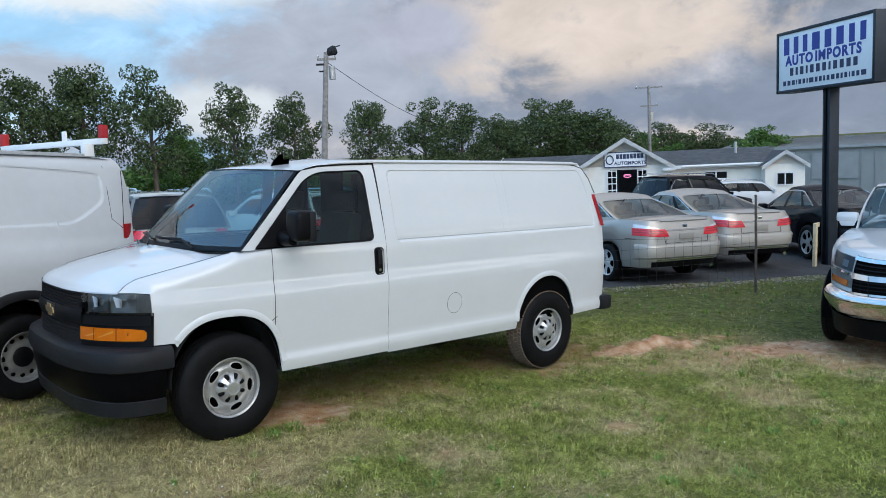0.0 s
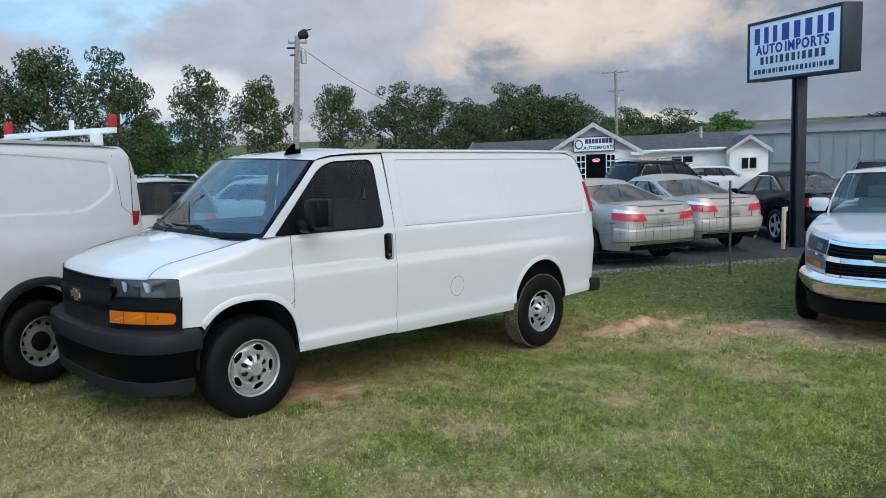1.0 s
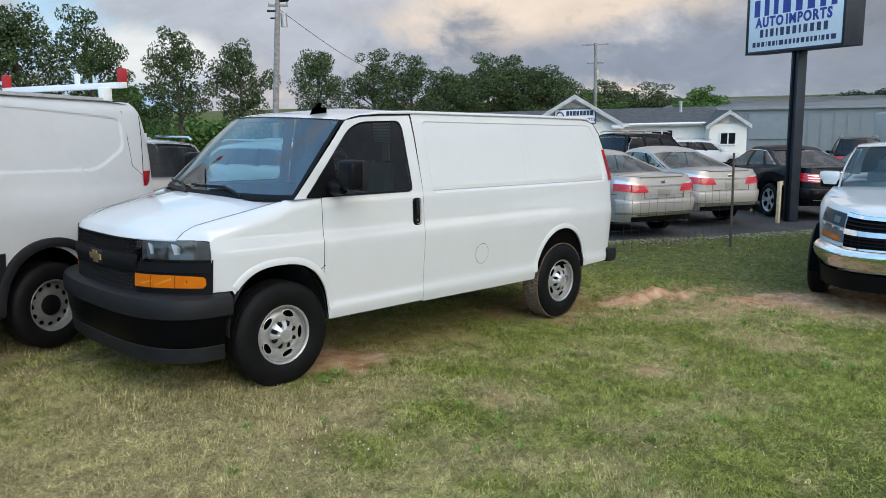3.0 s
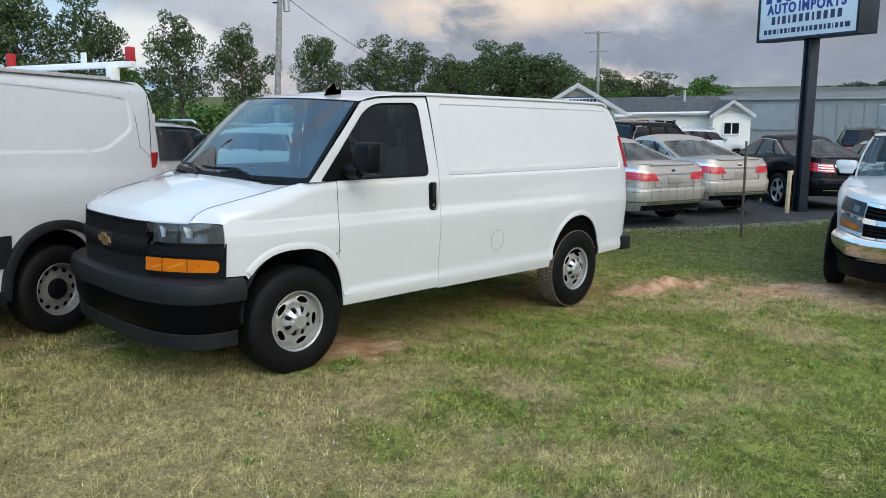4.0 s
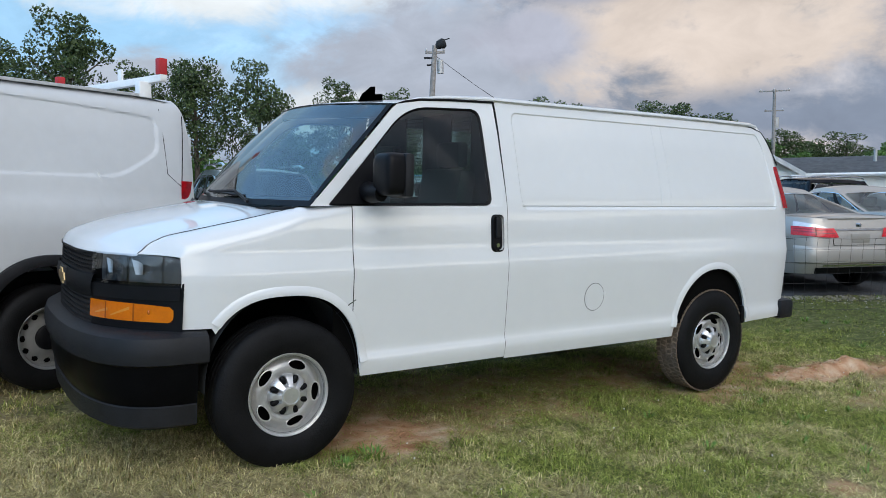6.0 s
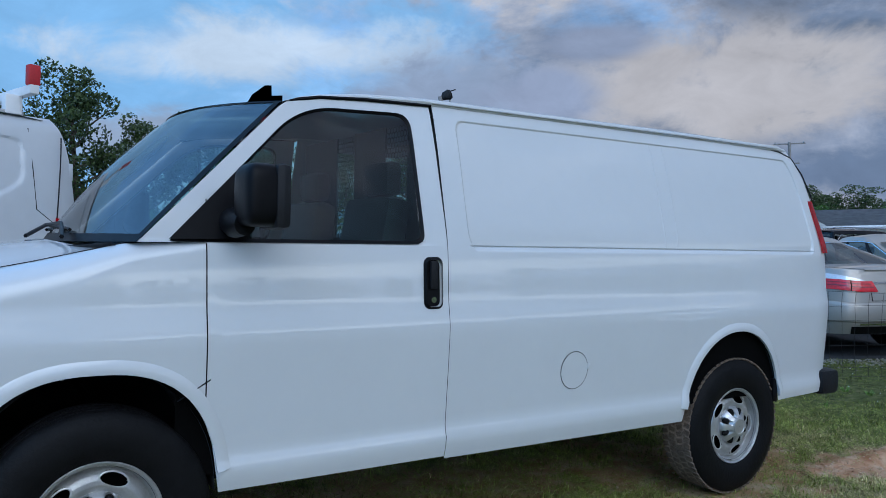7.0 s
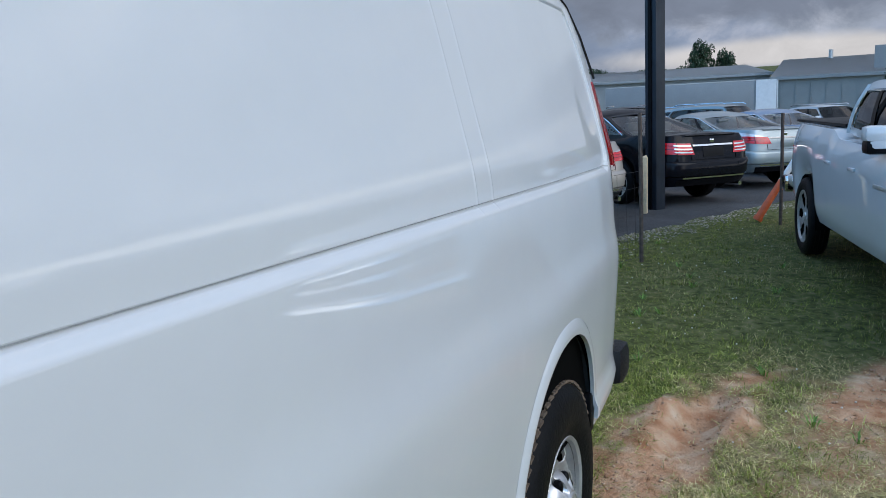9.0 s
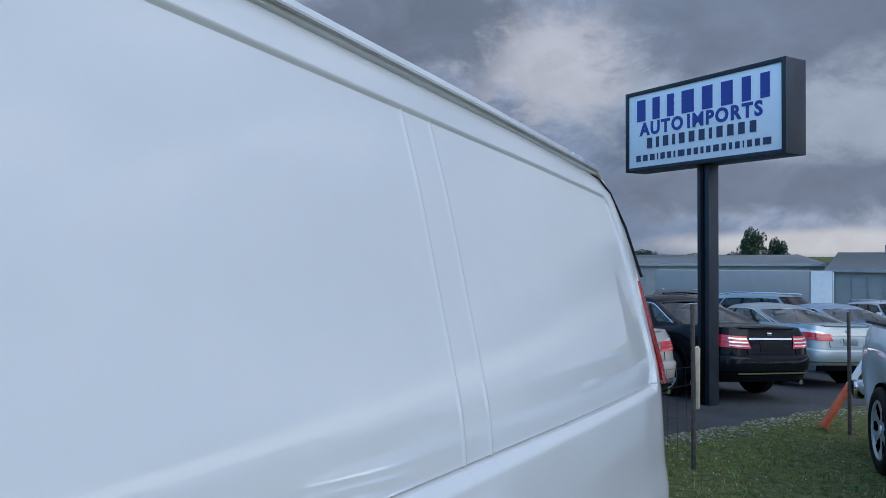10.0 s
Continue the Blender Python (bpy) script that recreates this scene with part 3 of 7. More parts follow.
def build_van():
    van = thing("cargo_van", VAN, "white cargo van with black grille and bumper parked on grass", "van")
    for sg, fine in ((-1, True), (1, False)):
        st = 0.015 if fine else 0.06
        side = lambda x, z, o=0.0: (x, sg * (van_w(x, z) + o), z)
        # panel behind the door
        lines = [np.linspace(0, 1, int(3.0 / (0.03 if fine else 0.08)))]
        rows = [np.linspace(0, 0.5, 28 if fine else 10), np.linspace(0.5, 1, 30 if fine else 10)]
        if fine:
            lines += [np.linspace(c - 0.005, c + 0.005, 9) for c in (U1, U2, U3, U4)] + [np.linspace(c - 0.02, c + 0.02, 11) for c in (U1, U4)]
            rows += [0.5 + 0.5 * (np.linspace(c - 0.014, c + 0.018, 11) - 1.30) / 0.72 for c in (1.365, 1.937)] + [0.5 + 0.5 * (q - 1.30) / 0.72 for q in (np.linspace(1.36, 1.42, 8), np.linspace(1.354, 1.368, 9), np.linspace(1.334, 1.36, 7))]
        us, vs = np.unique(np.clip(np.concatenate(lines), 0, 1)), np.unique(np.clip(np.concatenate(rows), 0, 1))

        def rear_side(u, v):
            zb = van_bottom(1.352 + u * 2.968)
            z = zb + v * 2 * (1.30 - zb) if v < 0.5 else 1.30 + (v - 0.5) * 2 * 0.72
            x = panel_x(u, z)
            return (x, sg * (van_w(x, z) - stamp(u, z)), z)

        bm = grid(rear_side, us, vs)
        if sg > 0:
            hole = [f for f in bm.faces if 1.55 < f.calc_center_median().x < 3.85 and 1.42 < f.calc_center_median().z < 1.90]
            bmesh.ops.delete(bm, geom=hole, context="FACES")
            part("cargo_window", grid(lambda u, v: side(1.50 + 2.40 * u, 1.38 + 0.55 * v, -0.03), (0, 0.5, 1), np.linspace(0, 1, 5)), M_CARGLASS, van)
        part("side_panel", bm, M_WHITE, van)
        # door below the window
        def door(u, v):
            x = 0.302 + u * 1.047
            zb = max(0.435, arch(x, -0.07, 0.42, 0.505, 2.5))
            z = zb + v * (1.360 - zb)
            return side(x, z)

        dr = part("door", grid(door, np.linspace(0, 1, 40 if fine else 12), np.linspace(0, 1, 40 if fine else 12)), M_WHITE, van)
        n = 30
        corner_o = [(0.060, 1.360), (1.349, 1.360), (1.334, 2.000), (0.675, 1.972)]
        corner_i = [(0.160, 1.362), (1.236, 1.366), (1.224, 1.946), (0.708, 1.926)]

        def poly(c, radii=(0, 0, 0, 0)):
            """A closed line through four corners, each rounded off by its own radius."""
            out = []
            c = [np.array(p) for p in c]
            for i in range(4):
                a, b = c[i], c[(i + 1) % 4]
                e, pe, ne = b - a, a - c[i - 1], c[(i + 2) % 4] - b
                ln = np.linalg.norm(e)
                e, pe, ne = e / ln, pe / np.linalg.norm(pe), ne / np.linalg.norm(ne)
                ra, rb = radii[i] + 1e-6, radii[(i + 1) % 4] + 1e-6
                for k in range(n):
                    d = ln * k / n
                    if d < ra:
                        t = 0.5 + 0.5 * d / ra
                        q = (1 - t) ** 2 * (a - pe * ra) + 2 * t * (1 - t) * a + t * t * (a + e * ra)
                    elif d > ln - rb:
                        t = 0.5 * (d - ln + rb) / rb
                        q = (1 - t) ** 2 * (b - e * rb) + 2 * t * (1 - t) * b + t * t * (b + ne * rb)
                    else:
                        q = a + e * d
                    out.append(q)
            return out

        o, i1 = poly(corner_o, (0, 0, 0.0, 0.11)), poly(corner_i, (0.02, 0.05, 0.075, 0.16))
        mid = np.mean(i1, axis=0)
        i2 = [mid + (q - mid) * np.array([0.968, 0.950]) for q in i1]
        part("window_frame", ring_strip([side(*q) for q in o], [side(*q, -0.004) for q in i1]), M_WHITE, dr)
        part("window_seal", ring_strip([side(*q, 0.002) for q in i1], [side(*q, -0.008) for q in i2]), M_BLACK, dr)
        g = part("window", fan([side(*q, -0.010) for q in i2]), M_TINT2, dr, smooth=False)
        part("pillar_seam", tube([side(0.304, 1.372 + 0.15 * k / 6, 0.0005) for k in range(7)], 0.0022, 4), M_BLACK, dr)
        sail = [(0.165, 1.372), (0.46, 1.374), (0.46, 1.672), (0.44, 1.652)]
        part("mirror_sail", fan([side(*q, 0.008) for q in sail]), M_BLACK, dr)
        # door handle in its black recess
        hp = rounded(1.272, 1.200, 0.098, 0.225, 0.03)
        bm = ring_strip([side(*q, 0.001) for q in hp], [side(1.262 + (q[0] - 1.262) * 0.8, 1.200 + (q[1] - 1.200) * 0.9, 0.014) for q in hp])
        inner = rounded(1.262, 1.200, 0.078, 0.20, 0.025)
        f2 = [bm.verts.new(side(*q, 0.006)) for q in inner]
        bm.faces.new(f2)
        h = part("handle_plate", bm, M_BLACK, dr, "black door handle recess")
        part("handle", box(bmesh.new(), (1.265, sg * (van_w(1.26, 1.23) + 0.016), 1.235), (0.035, 0.018, 0.12), 0.007), M_PLASTIC, h)
        part("lock", tube([side(1.268, 1.128, 0.004), side(1.268, 1.128, 0.012)], 0.013, 12), M_CHROME, h)
        # fender, rounding over to the bonnet edge
        def fender(u, v):
            x = -0.580 + u * 0.877
            if v > 0.8:
                x0 = -0.580 - 0.168 * (1 - math.cos((v - 0.8) / 0.2 * math.pi / 2))
                x = x0 + u * (0.297 - x0)
            zb = van_bottom(x)
            ze = float(np.interp(x, [-0.75, -0.71, -0.62, -0.25, 0.03, 0.3], [1.123, 1.162, 1.205, 1.285, 1.353, 1.360]))
            ye = 0.778 + 0.107 * min(1.0, max(0.0, (x + 0.748) / 0.748)) ** 1.6 + 0.08 * max(0.0, x / 0.3)
            rise = float(np.interp(x, [-0.79, -0.1, 0.2], [0.10, 0.10, 0.05]))
            if v <= 0.8:
                lid = max(0.0, 1 - u / 0.06) ** 2
                z = zb + v / 0.8 * ((ze - rise) * (1 - lid) + 1.108 * lid - zb)
                return side(x, z)
            f = (v - 0.8) / 0.2
            w0 = van_w(x, ze - rise)
            return (x, sg * (w0 + (ye - w0) * (1 - math.cos(f * math.pi / 2))), (ze - rise + rise * math.sin(f * math.pi / 2)) * (1 - max(0.0, 1 - u / 0.06) ** 2) + (1.108 + 0.014 * f) * max(0.0, 1 - u / 0.06) ** 2)

        if sg < 0:
            part("bonnet_gap", tube([(lambda p: (p[0], p[1], p[2] + 0.0015))(fender(u, 1.0)) for u in np.linspace(0, 0.80, 30)], 0.0016, 5), M_BLACK, van)
        part("fender_seam", tube([side(0.20, 0.79, 0.0005), side(0.315, 0.86, 0.0005)], 0.0025, 4), M_BLACK, van)
        part("fender", grid(fender, np.linspace(0, 1, 46), np.linspace(0, 1, 40)), M_WHITE, van)
        # arch lips
        for cx, a, b, e, zlo in ((-0.07, 0.42, 0.505, 2.5, 0.50), (3.345, 0.425, 0.495, 2.1, 0.455)):
            pts = []
            for k in range(41):
                t = math.pi * k / 40
                c, s = math.cos(t), math.sin(t)
                x, z = cx - a * math.copysign(abs(c) ** (2 / e), c), 0.40 + b * s ** (2 / e)
                if z < zlo + (0.24 if cx < 1 and x < 0 else 0):
                    continue
                pts.append((x, z))
            rows = [(0.0, -0.004), (0.0, 0.010), (0.024, 0.013), (0.050, 0.001)]

            def lip(u, v):
                x, z = pts[u]
                off, o2 = rows[v]
                d = Vector((x - cx, (z - 0.40) * 0.8)).normalized()
                return side(x + d.x * off, z + d.y * off, o2)

            part("arch_lip", grid(lip, range(len(pts)), range(len(rows))), M_WHITE, van)
            liner = lambda u, v: (cx + (a - 0.005) * math.cos(math.pi * u), sg * (0.97 - 0.42 * v), 0.44 + (b - 0.03) * math.sin(math.pi * u) ** 0.9)
            part("wheel_well", grid(liner, np.linspace(0, 1, 24), (0, 1)), M_LINER, van)
        wheel(van, -0.055, sg * 0.885, 0.387, 0.387, 0.212, 0.235, sg, 5, "steel")
        wheel(van, 3.37, sg * 0.875, 0.340, 0.387, 0.212, 0.235, sg, 5, "steel", muddy=True)
        # roof rail along the gutter
        part("gutter_rail", tube([(0.66, sg * 0.800, 1.942), (0.80, sg * 0.804, 1.976), (1.0, sg * 0.804, 1.998), (1.3, sg * 0.803, 2.012), (3.0, sg * 0.803, 2.018), (3.95, sg * 0.80, 2.016), (4.06, sg * 0.785, 2.006)], [0.006, 0.010, 0.014, 0.017, 0.018, 0.017, 0.008], 8), M_WHITE, van)
        part("rail_groove", tube([(1.35, sg * 0.8205, 2.008), (3.0, sg * 0.8205, 2.012), (3.93, sg * 0.8175, 2.010)], 0.0032, 5), M_STEELW, van)
        part("door_seal", tube([(0.640, sg * 0.826, 1.932), (0.70, sg * 0.823, 1.952), (0.80, sg * 0.820, 1.972), (1.0, sg * 0.818, 1.986), (1.345, sg * 0.815, 1.997)], [0.006, 0.008, 0.008, 0.008, 0.007], 6), M_BLACK, van)
        part("gutter_seal", tube([(3.90, sg * 0.800, 2.0), (3.98, sg * 0.803, 1.995), (4.10, sg * 0.805, 1.965), (4.18, sg * 0.835, 1.86), (4.24, sg * 0.875, 1.70)], [0.002, 0.003, 0.004, 0.0045, 0.005], 6), M_PLASTIC, van)
        # tail lamp
        tl = lambda u, v: (xrear(1.352 + v * 0.335) - 0.05 + 0.10 * u, sg * (van_w(4.24, 1.352 + v * 0.335) + 0.006 - 0.09 * max(0, u - 0.5) ** 1.5), 1.352 + v * 0.335)
        part("tail_lamp", grid(tl, np.linspace(0, 1, 8), np.linspace(0, 1, 8), thick=0.01), M_REDB, van, "red tail lamp")
        # fascia, lamps and turn signals
        fx = lambda y, z, o=0.0: (-0.945 + 0.375 * (abs(y) / 0.93) ** 3.4 - 0.05 * (1.0 - z) - o, sg * abs(y), z)
        lamp = part("headlamp", grid(lambda u, v: fx(0.503 + u * 0.412, 0.972 + v * (0.146 - 0.026 * u ** 6), -0.040), np.linspace(0, 1, 10), np.linspace(0, 1, 6)), M_LAMPBOX, van)
        part("lens", grid(lambda u, v: fx(0.500 + u * 0.428 - 0.010 * u * v ** 3, 0.970 + 0.010 * u ** 8 + v * (0.152 - 0.034 * u ** 6), 0.006 + 0.008 * math.sin(math.pi * u) * math.sin(math.pi * v)), np.linspace(0, 1, 12), np.linspace(0, 1, 8)), M_LAMP, lamp)
        for yy, wd in ((0.565, 0.026), (0.715, 0.032)):
            bowl = part("lamp_bowl", grid(lambda u, v: fx(yy - 0.012 + u * 0.138, 0.984 + v * 0.128, -0.030 - 0.012 * math.sin(math.pi * u) * math.sin(math.pi * v)), np.linspace(0, 1, 8), np.linspace(0, 1, 8)), M_BOWL, lamp)
            # flat pale patch paints the bright spot of the reflector
            part("reflector", grid(lambda u, v: fx(yy + 0.030 + u * wd - 0.02 * v * (1 - u), 1.018 + v * (0.074 - 0.024 * u), -0.018 - 0.01 * math.sin(math.pi * u)), np.linspace(0, 1, 7), np.linspace(0, 1, 7)), M_REFL, lamp)
        part("turn_signal", grid(lambda u, v: fx(0.497 + u * (0.412 - 0.012 * abs(2 * v - 1) ** 5), 0.795 + v * (0.088 - 0.012 * u ** 5), 0.008), np.linspace(0, 1, 12), np.linspace(0, 1, 6), thick=0.012), M_AMBER, van, "amber turn signal lens")
        for yy in (0.62, 0.765):
            part("signal_rib", grid(lambda u, v: fx(yy + u * 0.007, 0.797 + v * 0.084, 0.0105), (0, 1), np.linspace(0, 1, 4), thick=0.003), M_DEEPAMBER, van)
        # slanted pale strokes paint the glints inside the amber lens
        for yy, zz, ln, up in ((0.545, 0.815, 0.09, 0.02), (0.655, 0.812, 0.095, 0.038)):
            part("signal_glint", grid(lambda u, v: fx(yy + u * ln, zz + up * u + v * 0.016 * (0.4 + 0.6 * u), 0.0095), np.linspace(0, 1, 6), (0, 1), thick=0.002), M_PALEAMBER, van, "pale amber glint painted on the signal lens")
        part("signal_bulb", pillow(fx(0.825, 0.842, 0.006), (0.012, 0.024, 0.026), 2.2, 12), M_DEEPAMBER, van)
        part("lamp_surround", grid(lambda u, v: fx(0.50 + u * 0.432, 0.745 + v * 0.24, 0.0), np.linspace(0, 1, 12), np.linspace(0, 1, 8)), M_BLACK, van)
        part("lamp_divider", grid(lambda u, v: fx(0.50 + u * 0.430, 0.902 + v * 0.064, 0.016), np.linspace(0, 1, 12), np.linspace(0, 1, 4), thick=0.012), M_PLASTIC, van)
        # mirror
        mm = pillow((0.428, sg * 1.155, 1.532), (0.135, 0.195, 0.225), 4.5, 32)
        mr = part("mirror", mm, M_BLACK, van, "black folding door mirror")
        part("mirror_arm", tube([(0.40, sg * 0.97, 1.440), (0.385, sg * 1.04, 1.428), (0.395, sg * 1.12, 1.430)], [0.055, 0.05, 0.042], 12), M_BLACK, mr)
        part("mirror_rim", boxed((0.488, sg * 1.157, 1.528), (0.06, 0.208, 0.232), 0.028), M_PLASTIC, mr)
        part("mirror_glass", boxed((0.5195, sg * 1.155, 1.53), (0.004, 0.13, 0.15), 0.001), M_CHROME, mr)
        if sg < 0:
            ring = [(2.09 + 0.089 * math.cos(2 * math.pi * k / 40), 0.762 + 0.094 * math.sin(2 * math.pi * k / 40)) for k in range(40)]
            r2 = [(2.09 + 0.0855 * math.cos(2 * math.pi * k / 40), 0.762 + 0.0905 * math.sin(2 * math.pi * k / 40)) for k in range(40)]
            fd = part("fuel_door", fan([side(*q, 0.0025) for q in r2]), M_WHITE, van)
            part("fuel_door_gap", ring_strip([side(*q, 0.0015) for q in ring], [side(*q, 0.0015) for q in r2]), M_BLACK, fd)
            part("fuel_door_notch", boxed((2.182, sg * (van_w(2.2, 0.77) + 0.002), 0.775), (0.02, 0.006, 0.03), 0.002), M_WHITE, fd)
    # black lining shows in the gaps between panels
    for sg in (-1, 1):
        part("inner_side", grid(lambda u, v: (0.2 + u * 3.9, sg * (hz(0.50 + 0.84 * v) - 0.035), 0.50 + 0.84 * v), (0, 0.08, 0.25, 0.3, 0.62, 0.92, 1), np.linspace(0, 1, 6)), M_UNDER, van)
        part("inner_upper_side", grid(lambda u, v: (1.30 + u * 2.6 if sg < 0 else 3.85 + u * 0.05, sg * (hz(1.30 + 0.66 * v) - 0.05), 1.30 + 0.66 * v), (0, 1), np.linspace(0, 1, 6)), M_SEAT, van)
    # roof
    def roof(u, v):
        y = -0.80 + 1.6 * v
        x0 = 0.395 + 0.235 * (y / 0.8) ** 2
        x = x0 + u * (4.10 - 0.06 * (y / 0.8) ** 4 - x0)
        front = min(1.0, (x - x0) / 0.75)
        return (x, y, 1.946 - 0.008 * (y / 0.8) ** 2 * (1 - front) + 0.064 * front ** 0.8 + 0.042 * (1 - (y / 0.8) ** 2) * (0.3 + 0.7 * front ** 0.7) - 0.05 * max(0, (x - 3.85) / 0.3) ** 2)

    part("roof", grid(roof, np.linspace(0, 1, 60), np.linspace(0, 1, 24)), M_WHITE, van)
    part("roof_fin", grid(lambda u, v: (0.625 + 0.17 * u, 0.0, 1.982 + 0.022 * u + v * (0.092 * min(1, 0.34 + u * 1.35 if u > 0.16 else 0.10 + u * 3.0) if u < 0.69 else 0.045)), (0, 0.08, 0.16, 0.24, 0.32, 0.40, 0.45, 0.5, 0.6, 0.685, 0.695, 0.8, 0.9, 1), np.linspace(0, 1, 6), thick=0.024), M_SEAT, van, "dark shark-fin aerial").location = (0.0, -0.40, -0.008)
    # rear
    def back(u, v):
        z = 0.46 + 1.545 * v
        w = van_w(xrear(z), z) * 0.998
        y = w * (2 * u - 1)
        return (xrear(z) + 0.09 * (1 - abs(2 * u - 1) ** 5), y, z)

    part("rear_door", grid(back, np.linspace(0, 1, 40), np.linspace(0, 1, 24)), M_WHITE, van)
    part("rear_bumper", boxed((4.34, 0, 0.515), (0.19, 1.97, 0.165), 0.045), M_PLASTIC, van, "dark grey rear step bumper")
    for sg in (-1, 1):
        part("mud_flap", boxed((3.745, sg * 0.87, 0.515), (0.045, 0.22, 0.14), 0.01), M_BLACK, van)
    # front
    fxc = lambda y, z, o=0.0: (-0.945 + 0.375 * (abs(y) / 0.93) ** 3.4 - 0.05 * (1.0 - z) - o, y, z)
    part("grille_backing", grid(lambda u, v: fxc(-0.52 + 1.04 * u, 0.70 + 0.42 * v, -0.05), np.linspace(0, 1, 16), np.linspace(0, 1, 6)), M_UNDER, van)
    for z0, z1, nm in ((1.003, 1.108, "upper_grille"), (0.725, 0.895, "lower_grille")):
        bm = bmesh.new()
        s = 0.0165
        rows = int((z1 - z0) / (1.5 * s)) + 1
        for j in range(rows):
            zc = z0 + (j + 0.5) * (z1 - z0) / rows
            for k in range(int(1.02 / (1.732 * s))):
                yc = -0.51 + (k + 0.5 * (j % 2)) * 1.732 * s + s
                if abs(yc) > 0.515:
                    continue
                a = [bm.verts.new(fxc(yc + s * 1.0 * math.cos(radians(30 + 60 * q)), zc + s * 1.0 * math.sin(radians(30 + 60 * q)), 0.0)) for q in range(6)]
                b = [bm.verts.new(fxc(yc + s * 0.80 * math.cos(radians(30 + 60 * q)), zc + s * 0.80 * math.sin(radians(30 + 60 * q)), -0.012)) for q in range(6)]
                for q in range(6):
                    bm.faces.new((a[q], a[(q + 1) % 6], b[(q + 1) % 6], b[q]))
        part(nm, bm, M_PLASTIC, van, "black honeycomb grille", smooth=False)
    part("grille_bar", grid(lambda u, v: fxc(-0.53 + 1.06 * u, 0.895 + 0.108 * v, 0.014 + 0.012 * math.sin(math.pi * v)), np.linspace(0, 1, 24), np.linspace(0, 1, 8), thick=0.02), M_PLASTIC, van)
    part("grille_top_bar", grid(lambda u, v: fxc(-0.53 + 1.06 * u, 1.104 + 0.012 * v, 0.006), np.linspace(0, 1, 24), (0, 1), thick=0.02), M_PLASTIC, van)
    part("grille_lower_bar", grid(lambda u, v: fxc(-0.53 + 1.06 * u, 0.700 + 0.026 * v, 0.006), np.linspace(0, 1, 24), (0, 1), thick=0.02), M_PLASTIC, van)
    bm = bmesh.new()
    for y0, y1, zh in ((-0.092, 0.092, 0.020), (-0.036, 0.036, 0.042)):
        k = 0.25 * zh
        fr = [bm.verts.new((-0.982, y, 0.948 + z)) for y, z in ((y0 - k, -zh), (y1 - k, -zh), (y1 + k, zh), (y0 + k, zh))]
        bk = [bm.verts.new((-0.955, y, 0.948 + z)) for y, z in ((y0 - k, -zh), (y1 - k, -zh), (y1 + k, zh), (y0 + k, zh))]
        bm.faces.new(fr), bm.faces.new(bk)
        for q in range(4):
            bm.faces.new((fr[q], fr[(q + 1) % 4], bk[(q + 1) % 4], bk[q]))
    bg_ = part("badge", bm, M_BADGE, van, "plain gold-coloured badge", smooth=False)
    part("badge_mount", boxed((-0.965, 0, 0.950), (0.02, 0.215, 0.10), 0.009), M_PLASTIC, bg_)

    def plan(f, off):
        a = radians(180 * f - 90)
        c, s = math.cos(a), math.sin(a)
        x, y = -0.47 - 0.565 * abs(c) ** 0.62, 1.0 * math.copysign(abs(s) ** 0.72, s)
        n = Vector((-(abs(c) ** 1.3) * 1.0 - 0.02, math.copysign(abs(s) ** 1.6, s))).normalized()
        return x + n.x * off, y + n.y * off

    def band(rows, trim=0.0):
        def fn(u, v):
            off, z = rows[v]
            x, y = plan(u, off)
            return (x, y, z)
        return grid(fn, np.linspace(trim, 1 - trim, 61), range(len(rows)))

    bp = part("front_bumper", band([(-0.16, 0.755), (-0.04, 0.752), (-0.008, 0.735), (0.004, 0.70), (0.006, 0.65), (0.0, 0.61), (-0.03, 0.595)]), M_PLASTIC, van, "dark grey plastic front bumper")
    part("lower_valance", band([(-0.018, 0.60), (-0.028, 0.48), (-0.045, 0.41), (-0.055, 0.395)], 0.006), M_GLOSSB, bp, "gloss black lower valance")
    part("air_dam", band([(-0.05, 0.402), (-0.042, 0.396), (-0.052, 0.30), (-0.075, 0.285)], 0.006), M_PLASTIC, bp, "dark grey air dam")

    # bonnet
    def hood(u, v):
        f = 2 * u - 1
        w = 0.775 + 0.107 * v ** 1.6
        y = w * f
        x0, x1 = -0.945 + 0.197 * abs(f) ** 3.2, -0.17 + 0.17 * abs(f) ** 2
        x = x0 + (x1 - x0) * v
        ze = float(np.interp(x, [-0.75, -0.71, -0.62, -0.25, 0.03, 0.3], [1.121, 1.160, 1.203, 1.283, 1.351, 1.359]))
        z = 1.122 + 0.205 * min(1, max(0, v)) ** 0.52 + 0.032 * (1 - f * f) * v ** 0.3
        k = abs(f) ** 4
        z = z * (1 - k) + ze * k
        return (x, y, z - 0.010 * max(0, 1 - v / 0.05) ** 2)

    part("bonnet", grid(hood, np.linspace(0, 1, 50), np.linspace(0, 1, 40)), M_WHITE, van)
    # windscreen, its dark border, cowl and wipers
    def screen(u, v, o=0.0):
        f = 2 * u - 1
        w = 0.966 - 0.152 * v
        x0, x1 = -0.14 + 0.20 * f * f, 0.405 + 0.230 * f * f
        z0, z1 = 1.348 + 0.010 * f * f, 1.960 - 0.022 * f * f
        b = 0.035 * math.sin(math.pi * v) * (1 - f ** 4)
        return (x0 + (x1 - x0) * v - 0.75 * (b + o), w * f, z0 + (z1 - z0) * v + 0.65 * (b + o))

    us = np.linspace(0, 1, 24)
    part("windscreen", grid(screen, us, np.linspace(0, 1, 16)), M_GLASS, van)
    ring_o = [(k / 20, 0.0) for k in range(20)] + [(1, k / 20) for k in range(20)] + [(1 - k / 20, 1) for k in range(20)] + [(0, 1 - k / 20) for k in range(20)]
